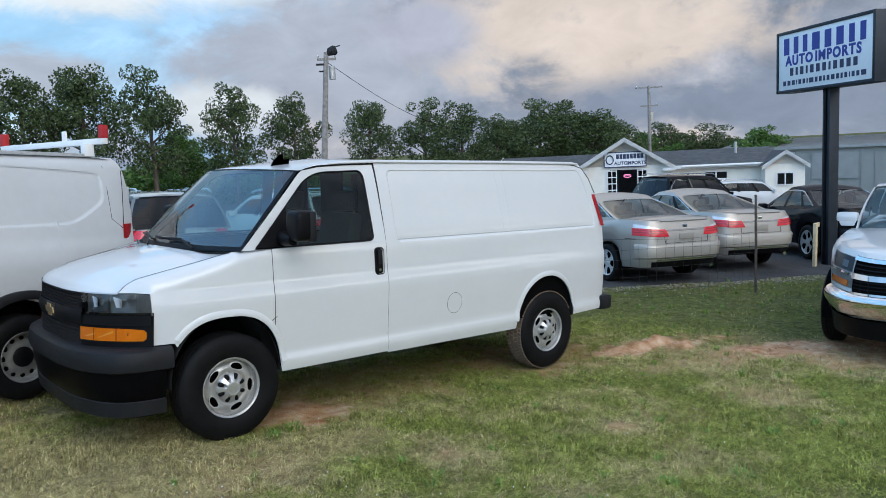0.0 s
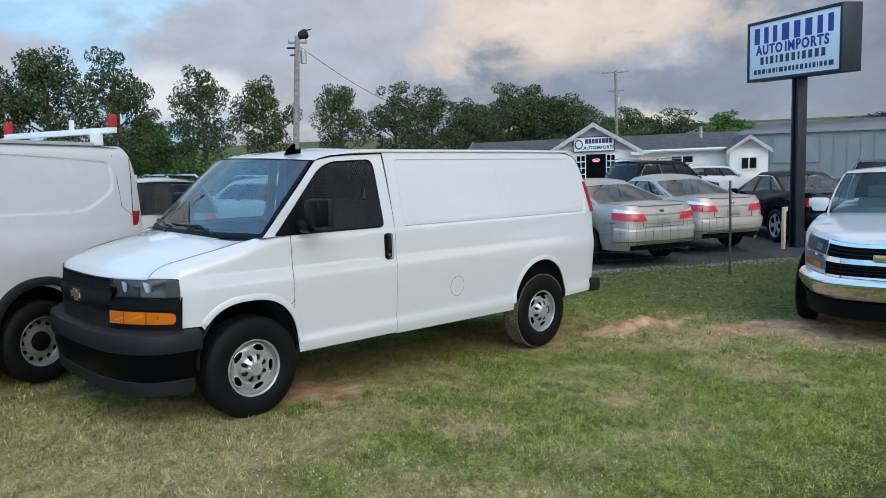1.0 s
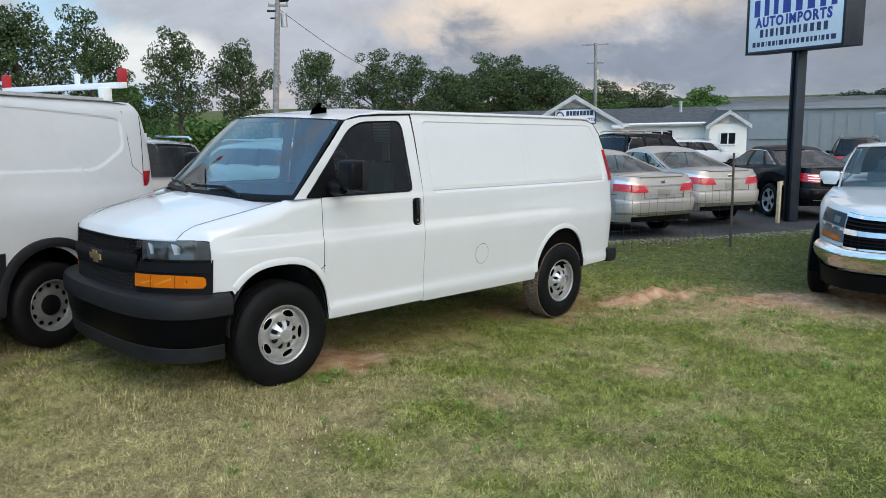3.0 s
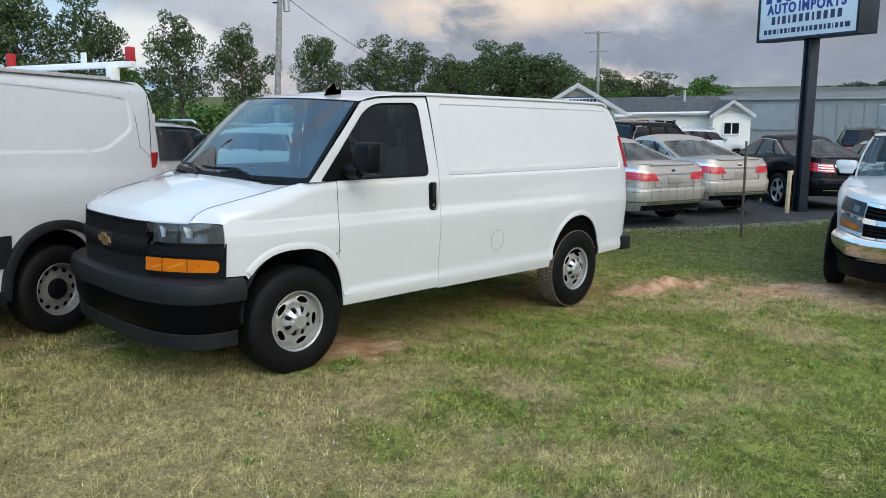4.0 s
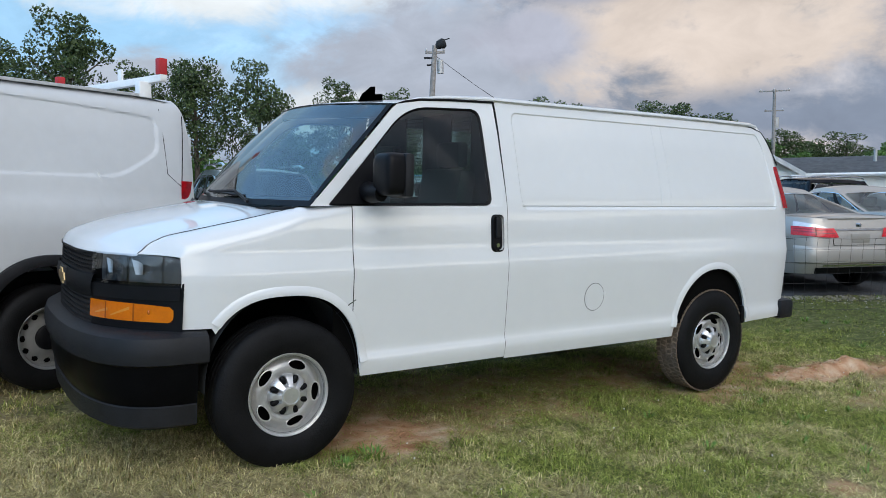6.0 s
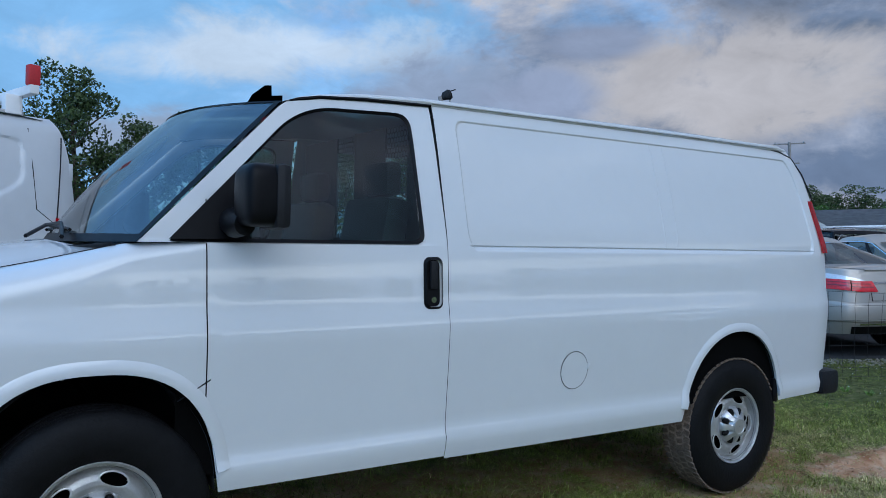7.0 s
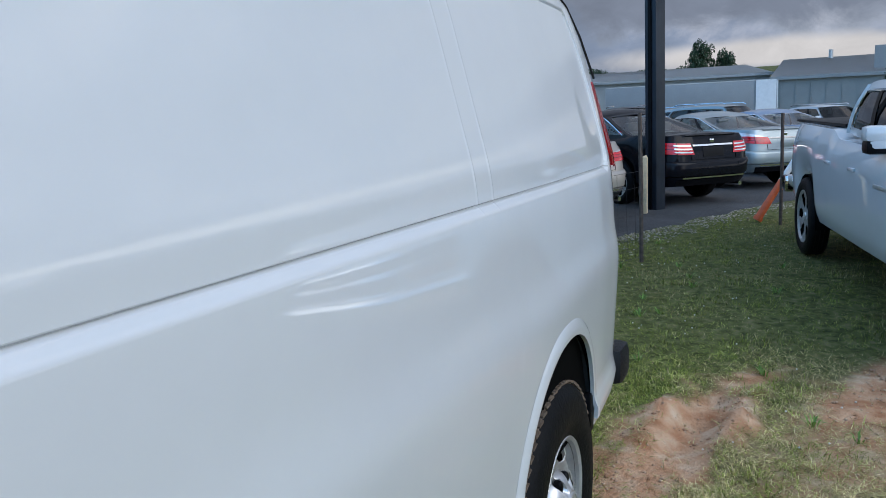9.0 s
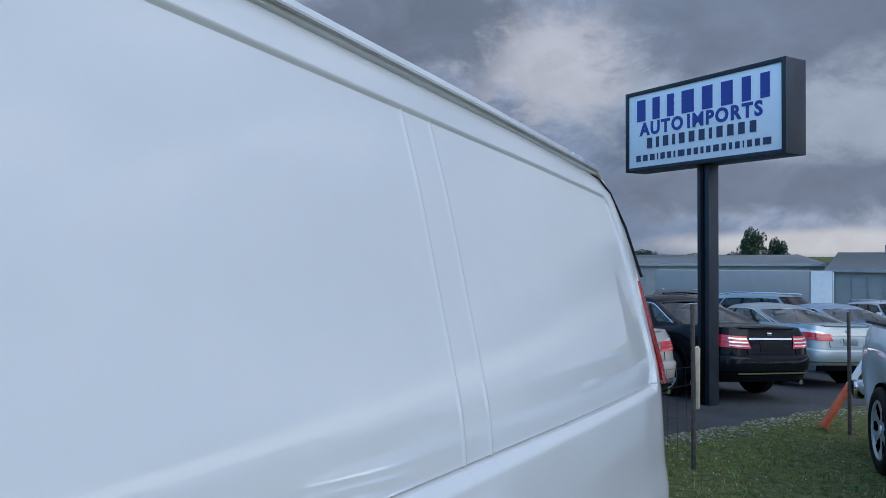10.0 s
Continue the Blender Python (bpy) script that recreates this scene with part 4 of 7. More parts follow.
    part("windscreen_border", ring_strip([screen(*q, 0.003) for q in ring_o], [screen(0.5 + (q[0] - 0.5) * 0.97, 0.5 + (q[1] - 0.5) * 0.94 + 0.018, 0.003) for q in ring_o]), M_BLACK, van)
    part("cowl", grid(lambda u, v: ((-0.185 + 0.17 * (2 * u - 1) ** 2) + v * 0.075, 0.905 * (2 * u - 1), 1.335 + 0.022 * (2 * u - 1) ** 4 - 0.02 * math.sin(math.pi * v)), us, np.linspace(0, 1, 5)), M_PLASTIC, van)
    for y0, y1 in ((-0.55, -0.02), (0.10, 0.62)):
        p0, p1 = Vector(screen(0.5 + y0 / 1.8, 0.0, 0.03)), Vector(screen(0.5 + y1 / 1.8, 0.07, 0.035))
        wp = part("wiper", tube([p0 + Vector((-0.05, 0, 0)), p0.lerp(p1, 0.5) + Vector((0, 0, 0.03)), p1], 0.009, 6), M_BLACK, van)
        part("wiper_blade", tube([screen(0.5 + (y0 + 0.16) / 1.8, 0.055, 0.018), screen(0.5 + (y1 + 0.22) / 1.8, 0.085, 0.018)], 0.008, 4), M_BLACK, wp)
    # cab inside
    part("dashboard", grid(lambda u, v: (0.0 + 0.42 * v - 0.10 * math.sin(math.pi * u), -0.86 + 1.72 * u, 1.30 + 0.05 * math.sin(math.pi * v * 0.6) - 0.5 * max(0, v - 0.8) / 0.2), np.linspace(0, 1, 12), np.linspace(0, 1, 10)), M_DASH, van)
    part("cab_floor", boxed((0.75, 0, 0.62), (1.4, 1.7, 0.05)), M_UNDER, van)
    sw = part("steering_wheel", tube([(0.62 + 0.05 * math.sin(a), -0.42 + 0.19 * math.cos(a), 1.32 + 0.18 * math.sin(a)) for a in np.linspace(0, 2 * math.pi, 25)], 0.015, 6), M_BLACK, van)
    part("steering_column", tube([(0.35, -0.42, 1.18), (0.60, -0.42, 1.31)], 0.04, 8), M_BLACK, sw)
    for y in (-0.42, 0.42):
        s = part("seat", boxed((0.98, y, 0.93), (0.5, 0.5, 0.16), 0.05), M_SEAT, van)
        part("backrest", boxed((1.24, y, 1.28), (0.14, 0.48, 0.62), 0.05, Matrix.Rotation(radians(10), 4, "Y")), M_SEAT, s)
        part("headrest", boxed((1.31, y, 1.68), (0.09, 0.27, 0.17), 0.035), M_SEAT, s)
    # perforated bulkhead
    bm = bmesh.new()
    xs0 = 1.42
    s = 0.020
    for y0 in (-0.48, 0.12):
        for j in range(22):
            for k in range(8):
                yc, zc = y0 + (k + 0.5 * (j % 2)) * 1.49 * s, 1.40 + j * 1.30 * s
                a = [bm.verts.new((xs0, yc + s * 0.858 * math.cos(radians(30 + 60 * q)), zc + s * 0.858 * math.sin(radians(30 + 60 * q)))) for q in range(6)]
                b = [bm.verts.new((xs0, yc + s * 0.70 * math.cos(radians(30 + 60 * q)), zc + s * 0.70 * math.sin(radians(30 + 60 * q)))) for q in range(6)]
                for q in range(6):
                    bm.faces.new((a[q], a[(q + 1) % 6], b[(q + 1) % 6], b[q]))
    box(bm, (1.42, 0, 0.98), (0.012, 1.8, 0.82))
    for ya, yb in ((-0.82, -0.485), (-0.245, 0.115), (0.355, 0.82)):
        box(bm, (1.424, (ya + yb) / 2, 1.68), (0.012, yb - ya, 0.58))
    part("bulkhead", bm, M_CAGE, van, "perforated grey steel bulkhead", smooth=False)
    # floor pan and axle
    bm = boxed((1.7, 0, 0.50), (4.6, 1.5, 0.18), 0.02)
    box(bm, (3.43, 0, 0.387), (0.10, 1.6, 0.10), 0.02), box(bm, (0.0, 0, 0.36), (0.12, 1.6, 0.09), 0.02), box(bm, (1.7, 0.3, 0.36), (1.6, 0.3, 0.12), 0.03)
    box(bm, (1.75, 0, 0.60), (2.3, 1.84, 0.10), 0.01)
    part("floor_pan", bm, M_UNDER, van)
    part("spare_tyre", lathe([(0.2, -0.1), (0.35, -0.1), (0.36, 0), (0.35, 0.1), (0.2, 0.1)], 28), M_RUBBER, van).matrix_local = pose(4.02, 0, 0.42, 90, 0, 0)
    return van


M_TINT2 = glass("side_window_glass", (0.42, 0.62, 0.60), ior=1.54)
build_van()


# ---- the van beside it, with a ladder rack ----
def build_second_van():
    van = thing("panel_van", VAN2, "white panel van with black arch trim and ladder rack", "van")
    h2 = smooth_table([0.3, 0.6, 0.9, 1.15, 1.25, 1.33, 1.4, 1.6, 1.8, 2.0, 2.05, 2.1], [0.98, 0.995, 1.01, 1.02, 1.012, 0.99, 0.985, 0.965, 0.94, 0.90, 0.86, 0.75], 0.2, 2.2, 0.03)
    xe = smooth_table([0.3, 1.3, 1.55, 1.8, 1.95, 2.1], [1.09, 1.09, 1.095, 1.07, 1.04, 0.97], 0.2, 2.2, 0.04)
    bottom = lambda x: max(0.36, arch(x, -0.045, 0.43, 0.49, 2.2, 0.36), arch(x, -3.25, 0.43, 0.49, 2.2, 0.36))

    def press(x, z):
        """Depth of the pressed side panels; their rear lower corner runs off at a slant."""
        d = 0.0
        for x0, x1 in ((-1.35, 0.795), (-2.9, -1.55)):
            e = [x - x0, x1 - x, z - 1.455, 1.972 - 0.04 * x - 0.03 * max(0, x) ** 2 - z]
            if x1 > 0:
                e.append(((x1 - x) * 0.52 + (z - 1.455) * 0.85 - 0.165))
            k = 0.022
            q = -k * math.log(sum(math.exp(-max(-0.5, min(0.6, w)) / k) for w in e))
            s = min(1.0, max(0.0, (q - 0.004) / 0.014))
            d = max(d, 0.012 * s * s * (3 - 2 * s))
        return d

    for sg in (-1, 1):
        def side(u, v):
            xx = -4.0 + u * 5.17
            zb = bottom(xx)
            z = zb + v * (2.07 - zb)
            x = -4.0 + u * (xe(z) + 4.0)
            k = max(0, (x - 0.93) / 0.16)
            nose = max(0.0, (-3.0 - x) / 1.0)
            return (x, sg * (h2(z) - press(x, z) - 0.035 * k * k - 0.12 * nose ** 2), z - 0.55 * nose ** 1.5 * v)

        st = (340, 130) if sg < 0 else (40, 16)
        part("side_panel", grid(side, np.linspace(0, 1, st[0]), np.linspace(0, 1, st[1])), M_WHITE2, van)
        bend = lambda x: 0.035 * max(0.0, (x - 0.93) / 0.16) ** 2
        part("door_gap", tube([(1.022 - 0.05 * (1.95 - z) / 0.5, sg * (h2(z) - 0.001 - bend(1.022 - 0.05 * (1.95 - z) / 0.5)), z) for z in np.linspace(1.43, 1.95, 9)], 0.0055, 4), M_BLACK, van)
        part("rear_gap", tube([(0.825, sg * (h2(1.985) - 0.001), 1.985), (0.838, sg * (h2(1.75) - 0.001), 1.75), (0.853, sg * (h2(1.495) - 0.001), 1.495), (0.962, sg * (h2(1.405) - 0.002), 1.405)], 0.0042, 4), M_BLACK, van)
        part("hinge", boxed((1.075, sg * 0.90, 1.74), (0.03, 0.05, 0.11), 0.01), M_WHITE2, van)
        # black cladding and arch trim
        def clad(u, v):
            x = -3.9 + u * 3.45
            zb = max(0.60, arch(x, -0.045, 0.43, 0.49, 2.2, 0.36), arch(x, -3.25, 0.43, 0.49, 2.2, 0.36))
            z = zb + v * max(0.004, 0.846 - zb)
            return (x, sg * (h2(z) + 0.014), z)

        part("side_cladding", grid(clad, np.linspace(0, 1, 80), np.linspace(0, 1, 8)), M_PLASTIC, van, "black plastic lower cladding")
        part("sill_strip", boxed((-1.65, sg * 0.99, 0.385), (2.35, 0.05, 0.09), 0.015), M_PLASTIC, van)
        for cx in (-0.045, -3.25):
            def trim(u, v):
                t = math.pi * u
                c, s = math.cos(t), math.sin(t)
                k = (0.0, 0.0, 0.035, 0.072, 0.078)[v]
                o = (-0.05, 0.03, 0.036, 0.02, -0.01)[v]
                x, z = cx - (0.425 + k) * math.copysign(abs(c) ** 0.9, c), 0.36 + (0.49 + k) * s ** 0.9
                return (x, sg * (h2(max(0.3, z)) + o), max(z, 0.36))

            part("arch_trim", grid(trim, np.linspace(0.0, 1, 30), range(5)), M_PLASTIC, van)
            wheel(van, cx, sg * 0.90, 0.362, 0.358, 0.208, 0.225, sg, 12, "slot", M_STEELW)
            part("wheel_well", grid(lambda u, v: (cx + 0.435 * math.cos(math.pi * u), sg * (0.96 - 0.4 * v), 0.36 + 0.50 * math.sin(math.pi * u)), np.linspace(0, 1, 12), (0, 1)), M_UNDER, van)
        part("tail_lamp", grid(lambda u, v: (0.955 + 0.13 * u, sg * (h2(1.36) + 0.008 - 0.05 * u * u), 1.10 + 0.345 * v), np.linspace(0, 1, 5), np.linspace(0, 1, 5), thick=0.02), M_REDB, van, "red tail lamp")
    part("roof", grid(lambda u, v: (-3.0 + u * 3.93, -0.86 + 1.72 * v, 2.07 + 0.06 * math.sin(math.pi * v) - 0.10 * max(0, u - 0.95) / 0.05 * 0.2), np.linspace(0, 1, 30), np.linspace(0, 1, 14)), M_WHITE2, van)
    part("rear_door", grid(lambda u, v: (xe(0.45 + 1.6 * v) + 0.06 * (1 - abs(2 * u - 1) ** 4), (2 * u - 1) * (h2(0.45 + 1.6 * v) - 0.045), 0.45 + 1.6 * v), np.linspace(0, 1, 24), np.linspace(0, 1, 14)), M_WHITE2, van)
    part("bonnet", grid(lambda u, v: (-4.55 + 0.9 * u, (2 * v - 1) * 0.88, 1.05 + 0.3 * u), np.linspace(0, 1, 6), np.linspace(0, 1, 6)), M_WHITE2, van)
    part("windscreen", grid(lambda u, v: (-3.65 + 0.7 * u, (2 * v - 1) * 0.86, 1.35 + 0.72 * u), np.linspace(0, 1, 6), np.linspace(0, 1, 6)), M_TINT, van)
    part("front_end", boxed((-4.35, 0, 0.70), (0.5, 1.9, 0.7), 0.1), M_WHITE2, van)
    part("floor_pan", boxed((-1.5, 0, 0.5), (5.4, 1.5, 0.3)), M_UNDER, van)
    part("rear_bumper", boxed((1.08, 0, 0.46), (0.16, 1.9, 0.2), 0.04), M_PLASTIC, van)
    rack = thing("ladder_rack", VAN2 @ pose(0, 0, 2.09), "white steel ladder rack with red end stops", "roof rack")
    for y in (-0.75, 0.75):
        part("rail", boxed((-0.9, y, 0.0), (3.5, 0.05, 0.03), 0.008), M_STEELW, rack)
    for x in (0.84, -0.75, -2.3):
        part("crossbar", boxed((x, -0.11, 0.128), (0.055, 1.68, 0.055), 0.008), M_WHITETRIM, rack)
        for y in (-0.75, 0.75):
            part("foot", boxed((x - 0.05, y, 0.05), (0.10, 0.07, 0.12), 0.012), M_WHITETRIM, rack)
        for y in (-0.92, 0.69):
            part("end_stop", boxed((x, y, 0.215), (0.07, 0.06, 0.125), 0.012), M_DULLRED, rack, "red rubber end stop")
        part("tab", boxed((x, -0.33, 0.20), (0.02, 0.06, 0.10), 0.006), M_WHITETRIM, rack)


M_DULLRED = material("red_rubber", (0.42, 0.018, 0.022), 0.55, 0, 0.2, 12)
VAN2 = pose(1.358, 8.06, gz(1.358, 8.06), 0, 0, 18) @ pose(0, 0, 0, 0, 3.7, 0)
build_second_van()


# ---- cars ----
def outline(n=150, e=3.7):
    """Half of a rounded plan from front centre to rear centre, evenly spaced, as fractions of half length and half width."""
    a = np.linspace(0, math.pi, 2000)
    c, s = np.cos(a), np.sin(a)
    e = np.where(c > 0, e, 7.0)
    x, y = -np.sign(c) * np.abs(c) ** (2 / e), np.abs(s) ** (2 / e)
    d = np.r_[0, np.cumsum(np.hypot(np.diff(x) * 2.4, np.diff(y) * 0.92))]
    q = np.linspace(0, d[-1], n)
    return np.interp(q, d, x), np.interp(q, d, y)


OX, OY = outline()


class CarShape:
    """The body below the windows and the cabin above it, as two surfaces."""

    def __init__(self, L, W, deck, axles, R, cabin, zr, wr, sill=0.24, xc=0.0, drop=0.09, belt=0.90):
        self.L, self.W, self.axles, self.R, self.cabin, self.zr, self.wr, self.sill, self.xc, self.drop, self.belt = L, W, axles, R, cabin, zr, wr, sill, xc, drop, belt
        self.deck = smooth_table([p[0] for p in deck], [p[1] for p in deck], -L, L, 0.05)

    def tub(self, q, s, o=0.0):
        k = q * (len(OX) - 1)
        fx, fy = np.interp(k, range(len(OX)), OX), np.interp(k, range(len(OX)), OY)
        wid = np.interp(s, [0, 0.12, 0.45, 0.72, 0.9, 1], [0.93, 0.97, 1.0, 0.995, 0.965, 0.92])
        end = np.interp(s, [0, 0.15, 0.4, 0.75, 1], [0.965, 0.99, 1.0, 0.985, 0.955])
        x, y = self.xc + fx * (self.L / 2 * end + o), fy * (self.W / 2 * wid + o)
        zb = self.sill + 0.03 * abs(fx) ** 6
        if fy > 0.8:
            for ax in self.axles:
                zb = max(zb, arch(x, ax, self.R + 0.065, self.R + 0.06, 2.3, self.R - 0.02))
        return x, y, zb + s * (self.deck(x) - zb)

    def cab(self, t, s, o=0.0):
        """t 0 to 1 round the front glass, 1 to 2 the side, 2 to 3 the back."""
        x1, x2, x3, x4 = self.cabin
        wb, wt = self.W / 2 * self.belt, self.wr / 2
        w = wb + (wt - wb) * s + 0.03 * math.sin(math.pi * s) + o
        a, b = x1 + (x2 - x1) * s, x4 + (x3 - x4) * s
        zr = self.zr - self.drop * (1.0 if t <= 1 or t >= 2 else abs(2 * t - 3) ** 3)
        z = self.deck(x1) * (1 - s) + zr * s - 0.02 if t <= 1 else (self.deck(x4) * (1 - s) + zr * s - 0.02 if t >= 2 else 0)
        if t <= 1:
            return a - o + 0.16 * t ** 2.2, w * t, z + 0.03 * (1 - t * t) * s
        if t >= 2:
            f = 3 - t
            return b + o - 0.14 * f ** 2.2, w * f, z + 0.03 * (1 - f * f) * s
        f = t - 1
        zf = self.deck(x1) * (1 - f) + self.deck(x4) * f
        return a + 0.16 + (b - a - 0.30) * f, w * (1 - 0.03 * (2 * f - 1) ** 2), zf * (1 - s) + zr * s - 0.02


def build_car(name, m, label, category, shape, paint, windows, style="alloy", tails=(0.828, 0.942, 0.695, 0.945), heads=True, group="", tint=None, dark_low=True, rails=False, trunk=True, plate=True, barred=False):
    car = thing(name, m, label, category, group)
    S = shape
    qs, ss = np.linspace(0, 1, 140), np.linspace(0, 1, 13)
    bm = bmesh.new()
    sides = []
    for sg in (-1, 1):
        rows = [[bm.verts.new((p[0], sg * p[1], p[2])) for p in (S.tub(q, s) for s in ss)] for q in qs]
        sides.append(rows)
        for a, b in zip(rows, rows[1:]):
            for i in range(len(ss) - 1):
                bm.faces.new((a[i], b[i], b[i + 1], a[i + 1]))
    # deck from side to side
    for k in range(len(qs) - 1):
        la, lb, ra, rb = sides[0][k][-1], sides[0][k + 1][-1], sides[1][k][-1], sides[1][k + 1][-1]
        pa, pb = [la], [lb]
        for f in (0.2, 0.5, 0.8):
            c = 0.045 * (1 - (2 * f - 1) ** 2)
            for lst, u, v in ((pa, la, ra), (pb, lb, rb)):
                p = u.co.lerp(v.co, f)
                lst.append(bm.verts.new((p.x, p.y, p.z + c * min(1, abs(u.co.y)))))
        pa.append(ra), pb.append(rb)
        for i in range(4):
            bm.faces.new((pa[i], pb[i], pb[i + 1], pa[i + 1]))
    bmesh.ops.remove_doubles(bm, verts=bm.verts[:], dist=0.002)
    part("body", bm, paint, car)
    # cabin shell and roof
    bm = bmesh.new()
    ts, cs = np.r_[np.linspace(0, 1, 9), np.linspace(1.02, 1.98, 21), np.linspace(2, 3, 9)], np.linspace(0, 1, 8)
    tops = []
    for sg in (-1, 1):
        rows = [[bm.verts.new((p[0], sg * p[1], p[2])) for p in (S.cab(t, s) for s in cs)] for t in ts]
        tops.append(rows)
        for t, a, b in zip(ts, rows, rows[1:]):
            if t < 0.93 or t > 2.06:
                continue
            for i in range(len(cs) - 1):
                if 1.04 < t < 1.95 and 1 <= i <= 5:
                    continue
                bm.faces.new((a[i], b[i], b[i + 1], a[i + 1]))
    part("cabin_frame", bm, paint, car)
    bm = bmesh.new()
    prev = None
    for t in ts:
        x, w, z = S.cab(t, 1)
        row = [bm.verts.new((x, -w + 2 * w * f, z + 0.055 * (1 - (2 * f - 1) ** 2) * min(1, w / (S.wr / 2)))) for f in np.linspace(0, 1, 9)]
        if prev:
            for i in range(8):
                bm.faces.new((prev[i], row[i], row[i + 1], prev[i + 1]))
        prev = row
    part("roof", bm, paint, car)
    tint = tint or M_TINT
    part("windscreen", grid(lambda u, v: (lambda p: (p[0], math.copysign(p[1], u), p[2]))(S.cab(abs(u), v, 0.003)), np.linspace(-0.95, 0.95, 16), np.linspace(0.04, 0.97, 6)), M_CARGLASS if style == "six" else tint, car)
    part("rear_window", grid(lambda u, v: (lambda p: (p[0], math.copysign(p[1], u), p[2]))(S.cab(3 - abs(u), v, 0.003)), np.linspace(-0.93, 0.93, 16), np.linspace(0.06, 0.95, 6)), tint, car)
    for sg in (-1, 1):
        for a, b in windows:
            g = part("side_window", grid(lambda u, v: (lambda p: (p[0], sg * p[1], p[2]))(S.cab(u, v, -0.004)), np.linspace(a, b, 8), np.linspace(0.10, 0.80, 5)), tint, car)
        for a, b in zip(windows, windows[1:]):
            part("window_pillar", grid(lambda u, v: (lambda p: (p[0], sg * p[1], p[2]))(S.cab(u, v, 0.002)), (a[1] - 0.01, b[0] + 0.01), np.linspace(0.08, 0.84, 5)), M_BLACK, car)
        part("window_trim", tube([(lambda p: (p[0], sg * p[1], p[2]))(S.cab(t, v, 0.006)) for t, v in [(1.05, 0.09)] + [(1.05, 0.3), (1.06, 0.7)] + [(t, 0.83) for t in np.linspace(1.1, 1.88, 10)] + [(1.95, 0.5), (1.95, 0.09)]], 0.010, 5), M_CHROME, car)
        for ax in S.axles:
            wheel(car, ax, sg * (S.W / 2 - 0.11), S.R, S.R, S.R * 0.67, 0.21, sg, 5 if style == "alloy" else 6, "alloy")
            part("wheel_well", grid(lambda u, v: (ax + (S.R + 0.06) * math.cos(math.pi * u), sg * (S.W / 2 - 0.04 - 0.35 * v), S.R - 0.08 + (S.R + 0.12) * math.sin(math.pi * u)), np.linspace(0, 1, 12), (0, 1)), M_UNDER, car)
        if tails:
            a, b, s0, s1 = tails
            on = lambda q, s, o: (lambda p: (p[0], sg * p[1], p[2]))(S.tub(q, s, o))
            wedge = lambda q0, q1, f0, f1, o, cut=0.0: grid(lambda u, v: (lambda g, f: on(a + (b - a) * g * (1 - cut * f), s0 + (s1 - s0) * f, o))(q0 + (q1 - q0) * u, f0 + (f1 - f0) * v), np.linspace(0, 1, 14), np.linspace(0, 1, 5))
            if trunk:
                # red lamp whose inner end slants, with a clear lens over its outer half
                tl = part("tail_lamp", wedge(0, 1, 0, 0.62, 0.012, 0.16), M_RED, car, "red tail lamp")
                part("lamp_rib", wedge(0.05, 0.96, 0.26, 0.31, 0.015, 0.16), M_DARKRED, tl)
                part("lamp_rib", wedge(0.05, 0.93, 0.44, 0.48, 0.015, 0.16), M_DARKRED, tl)
                part("lamp_split", wedge(0.50, 0.515, 0, 0.66, 0.016), M_UNDER, tl)
                if not barred:
                    part("clear_lens", grid(lambda u, v: on(a + (b - a) * (0.05 + 0.72 * u), s0 + (s1 - s0) * (0.62 + v * 0.34 * (1 - u) ** 0.6), 0.011), np.linspace(0, 1, 14), np.linspace(0, 1, 4)), M_CLEAR, tl, "clear upper lamp lens")
                if barred:
                    for f0 in (0.10, 0.28, 0.46):
                        part("clear_bar", wedge(0.45, 0.96, f0, f0 + 0.07, 0.017, 0.10), M_CLEAR, tl, "clear lamp bar")
            else:
                tl = part("tail_lamp", wedge(0, 1, 0, 1, 0.008), M_RED, car, "red tail lamp")
                part("lamp_rib", wedge(0.08, 0.97, 0.36, 0.44, 0.011), M_DARKRED, tl)
        if heads:
            part("headlamp", grid(lambda u, v: (lambda p: (p[0], sg * p[1], p[2]))(S.tub(0.06 + 0.10 * u, 0.70 + 0.2 * v, 0.006)), np.linspace(0, 1, 10), np.linspace(0, 1, 4)), M_REFL, car)
        mx, my, mz = S.cab(1.06, 0.12)
        part("door_mirror", boxed((mx + 0.02, sg * (my + 0.13), mz + 0.03), (0.12, 0.20, 0.13), 0.035), paint, car)
        for hx in (0.25, 1.05):
            hq = S.tub(0.5, 0.82)
            part("door_handle", boxed((S.cabin[1] + hx + 0.35, sg * (S.W / 2 * 0.992), 0.82 * S.deck(0.3) + 0.02), (0.18, 0.03, 0.03), 0.01), paint, car)
        if rails:
            part("roof_rail", tube([(S.cabin[1] + 0.15, sg * S.wr * 0.45, S.zr + 0.02), (S.cabin[1] + 0.3, sg * S.wr * 0.45, S.zr + 0.07), (S.cabin[2] - 0.3, sg * S.wr * 0.45, S.zr + 0.07), (S.cabin[2] - 0.1, sg * S.wr * 0.45, S.zr + 0.02)], 0.02, 6), M_CHROME, car)
    both = lambda q0, q1, s0, s1, o: grid(lambda u, v: (lambda p: (p[0], math.copysign(p[1], u), p[2]))(S.tub(q1 if abs(u) < 1e-6 else q1 - (q1 - q0) * abs(u), s0 + (s1 - s0) * v, o)), np.linspace(-1, 1, 25), np.linspace(0, 1, 4))
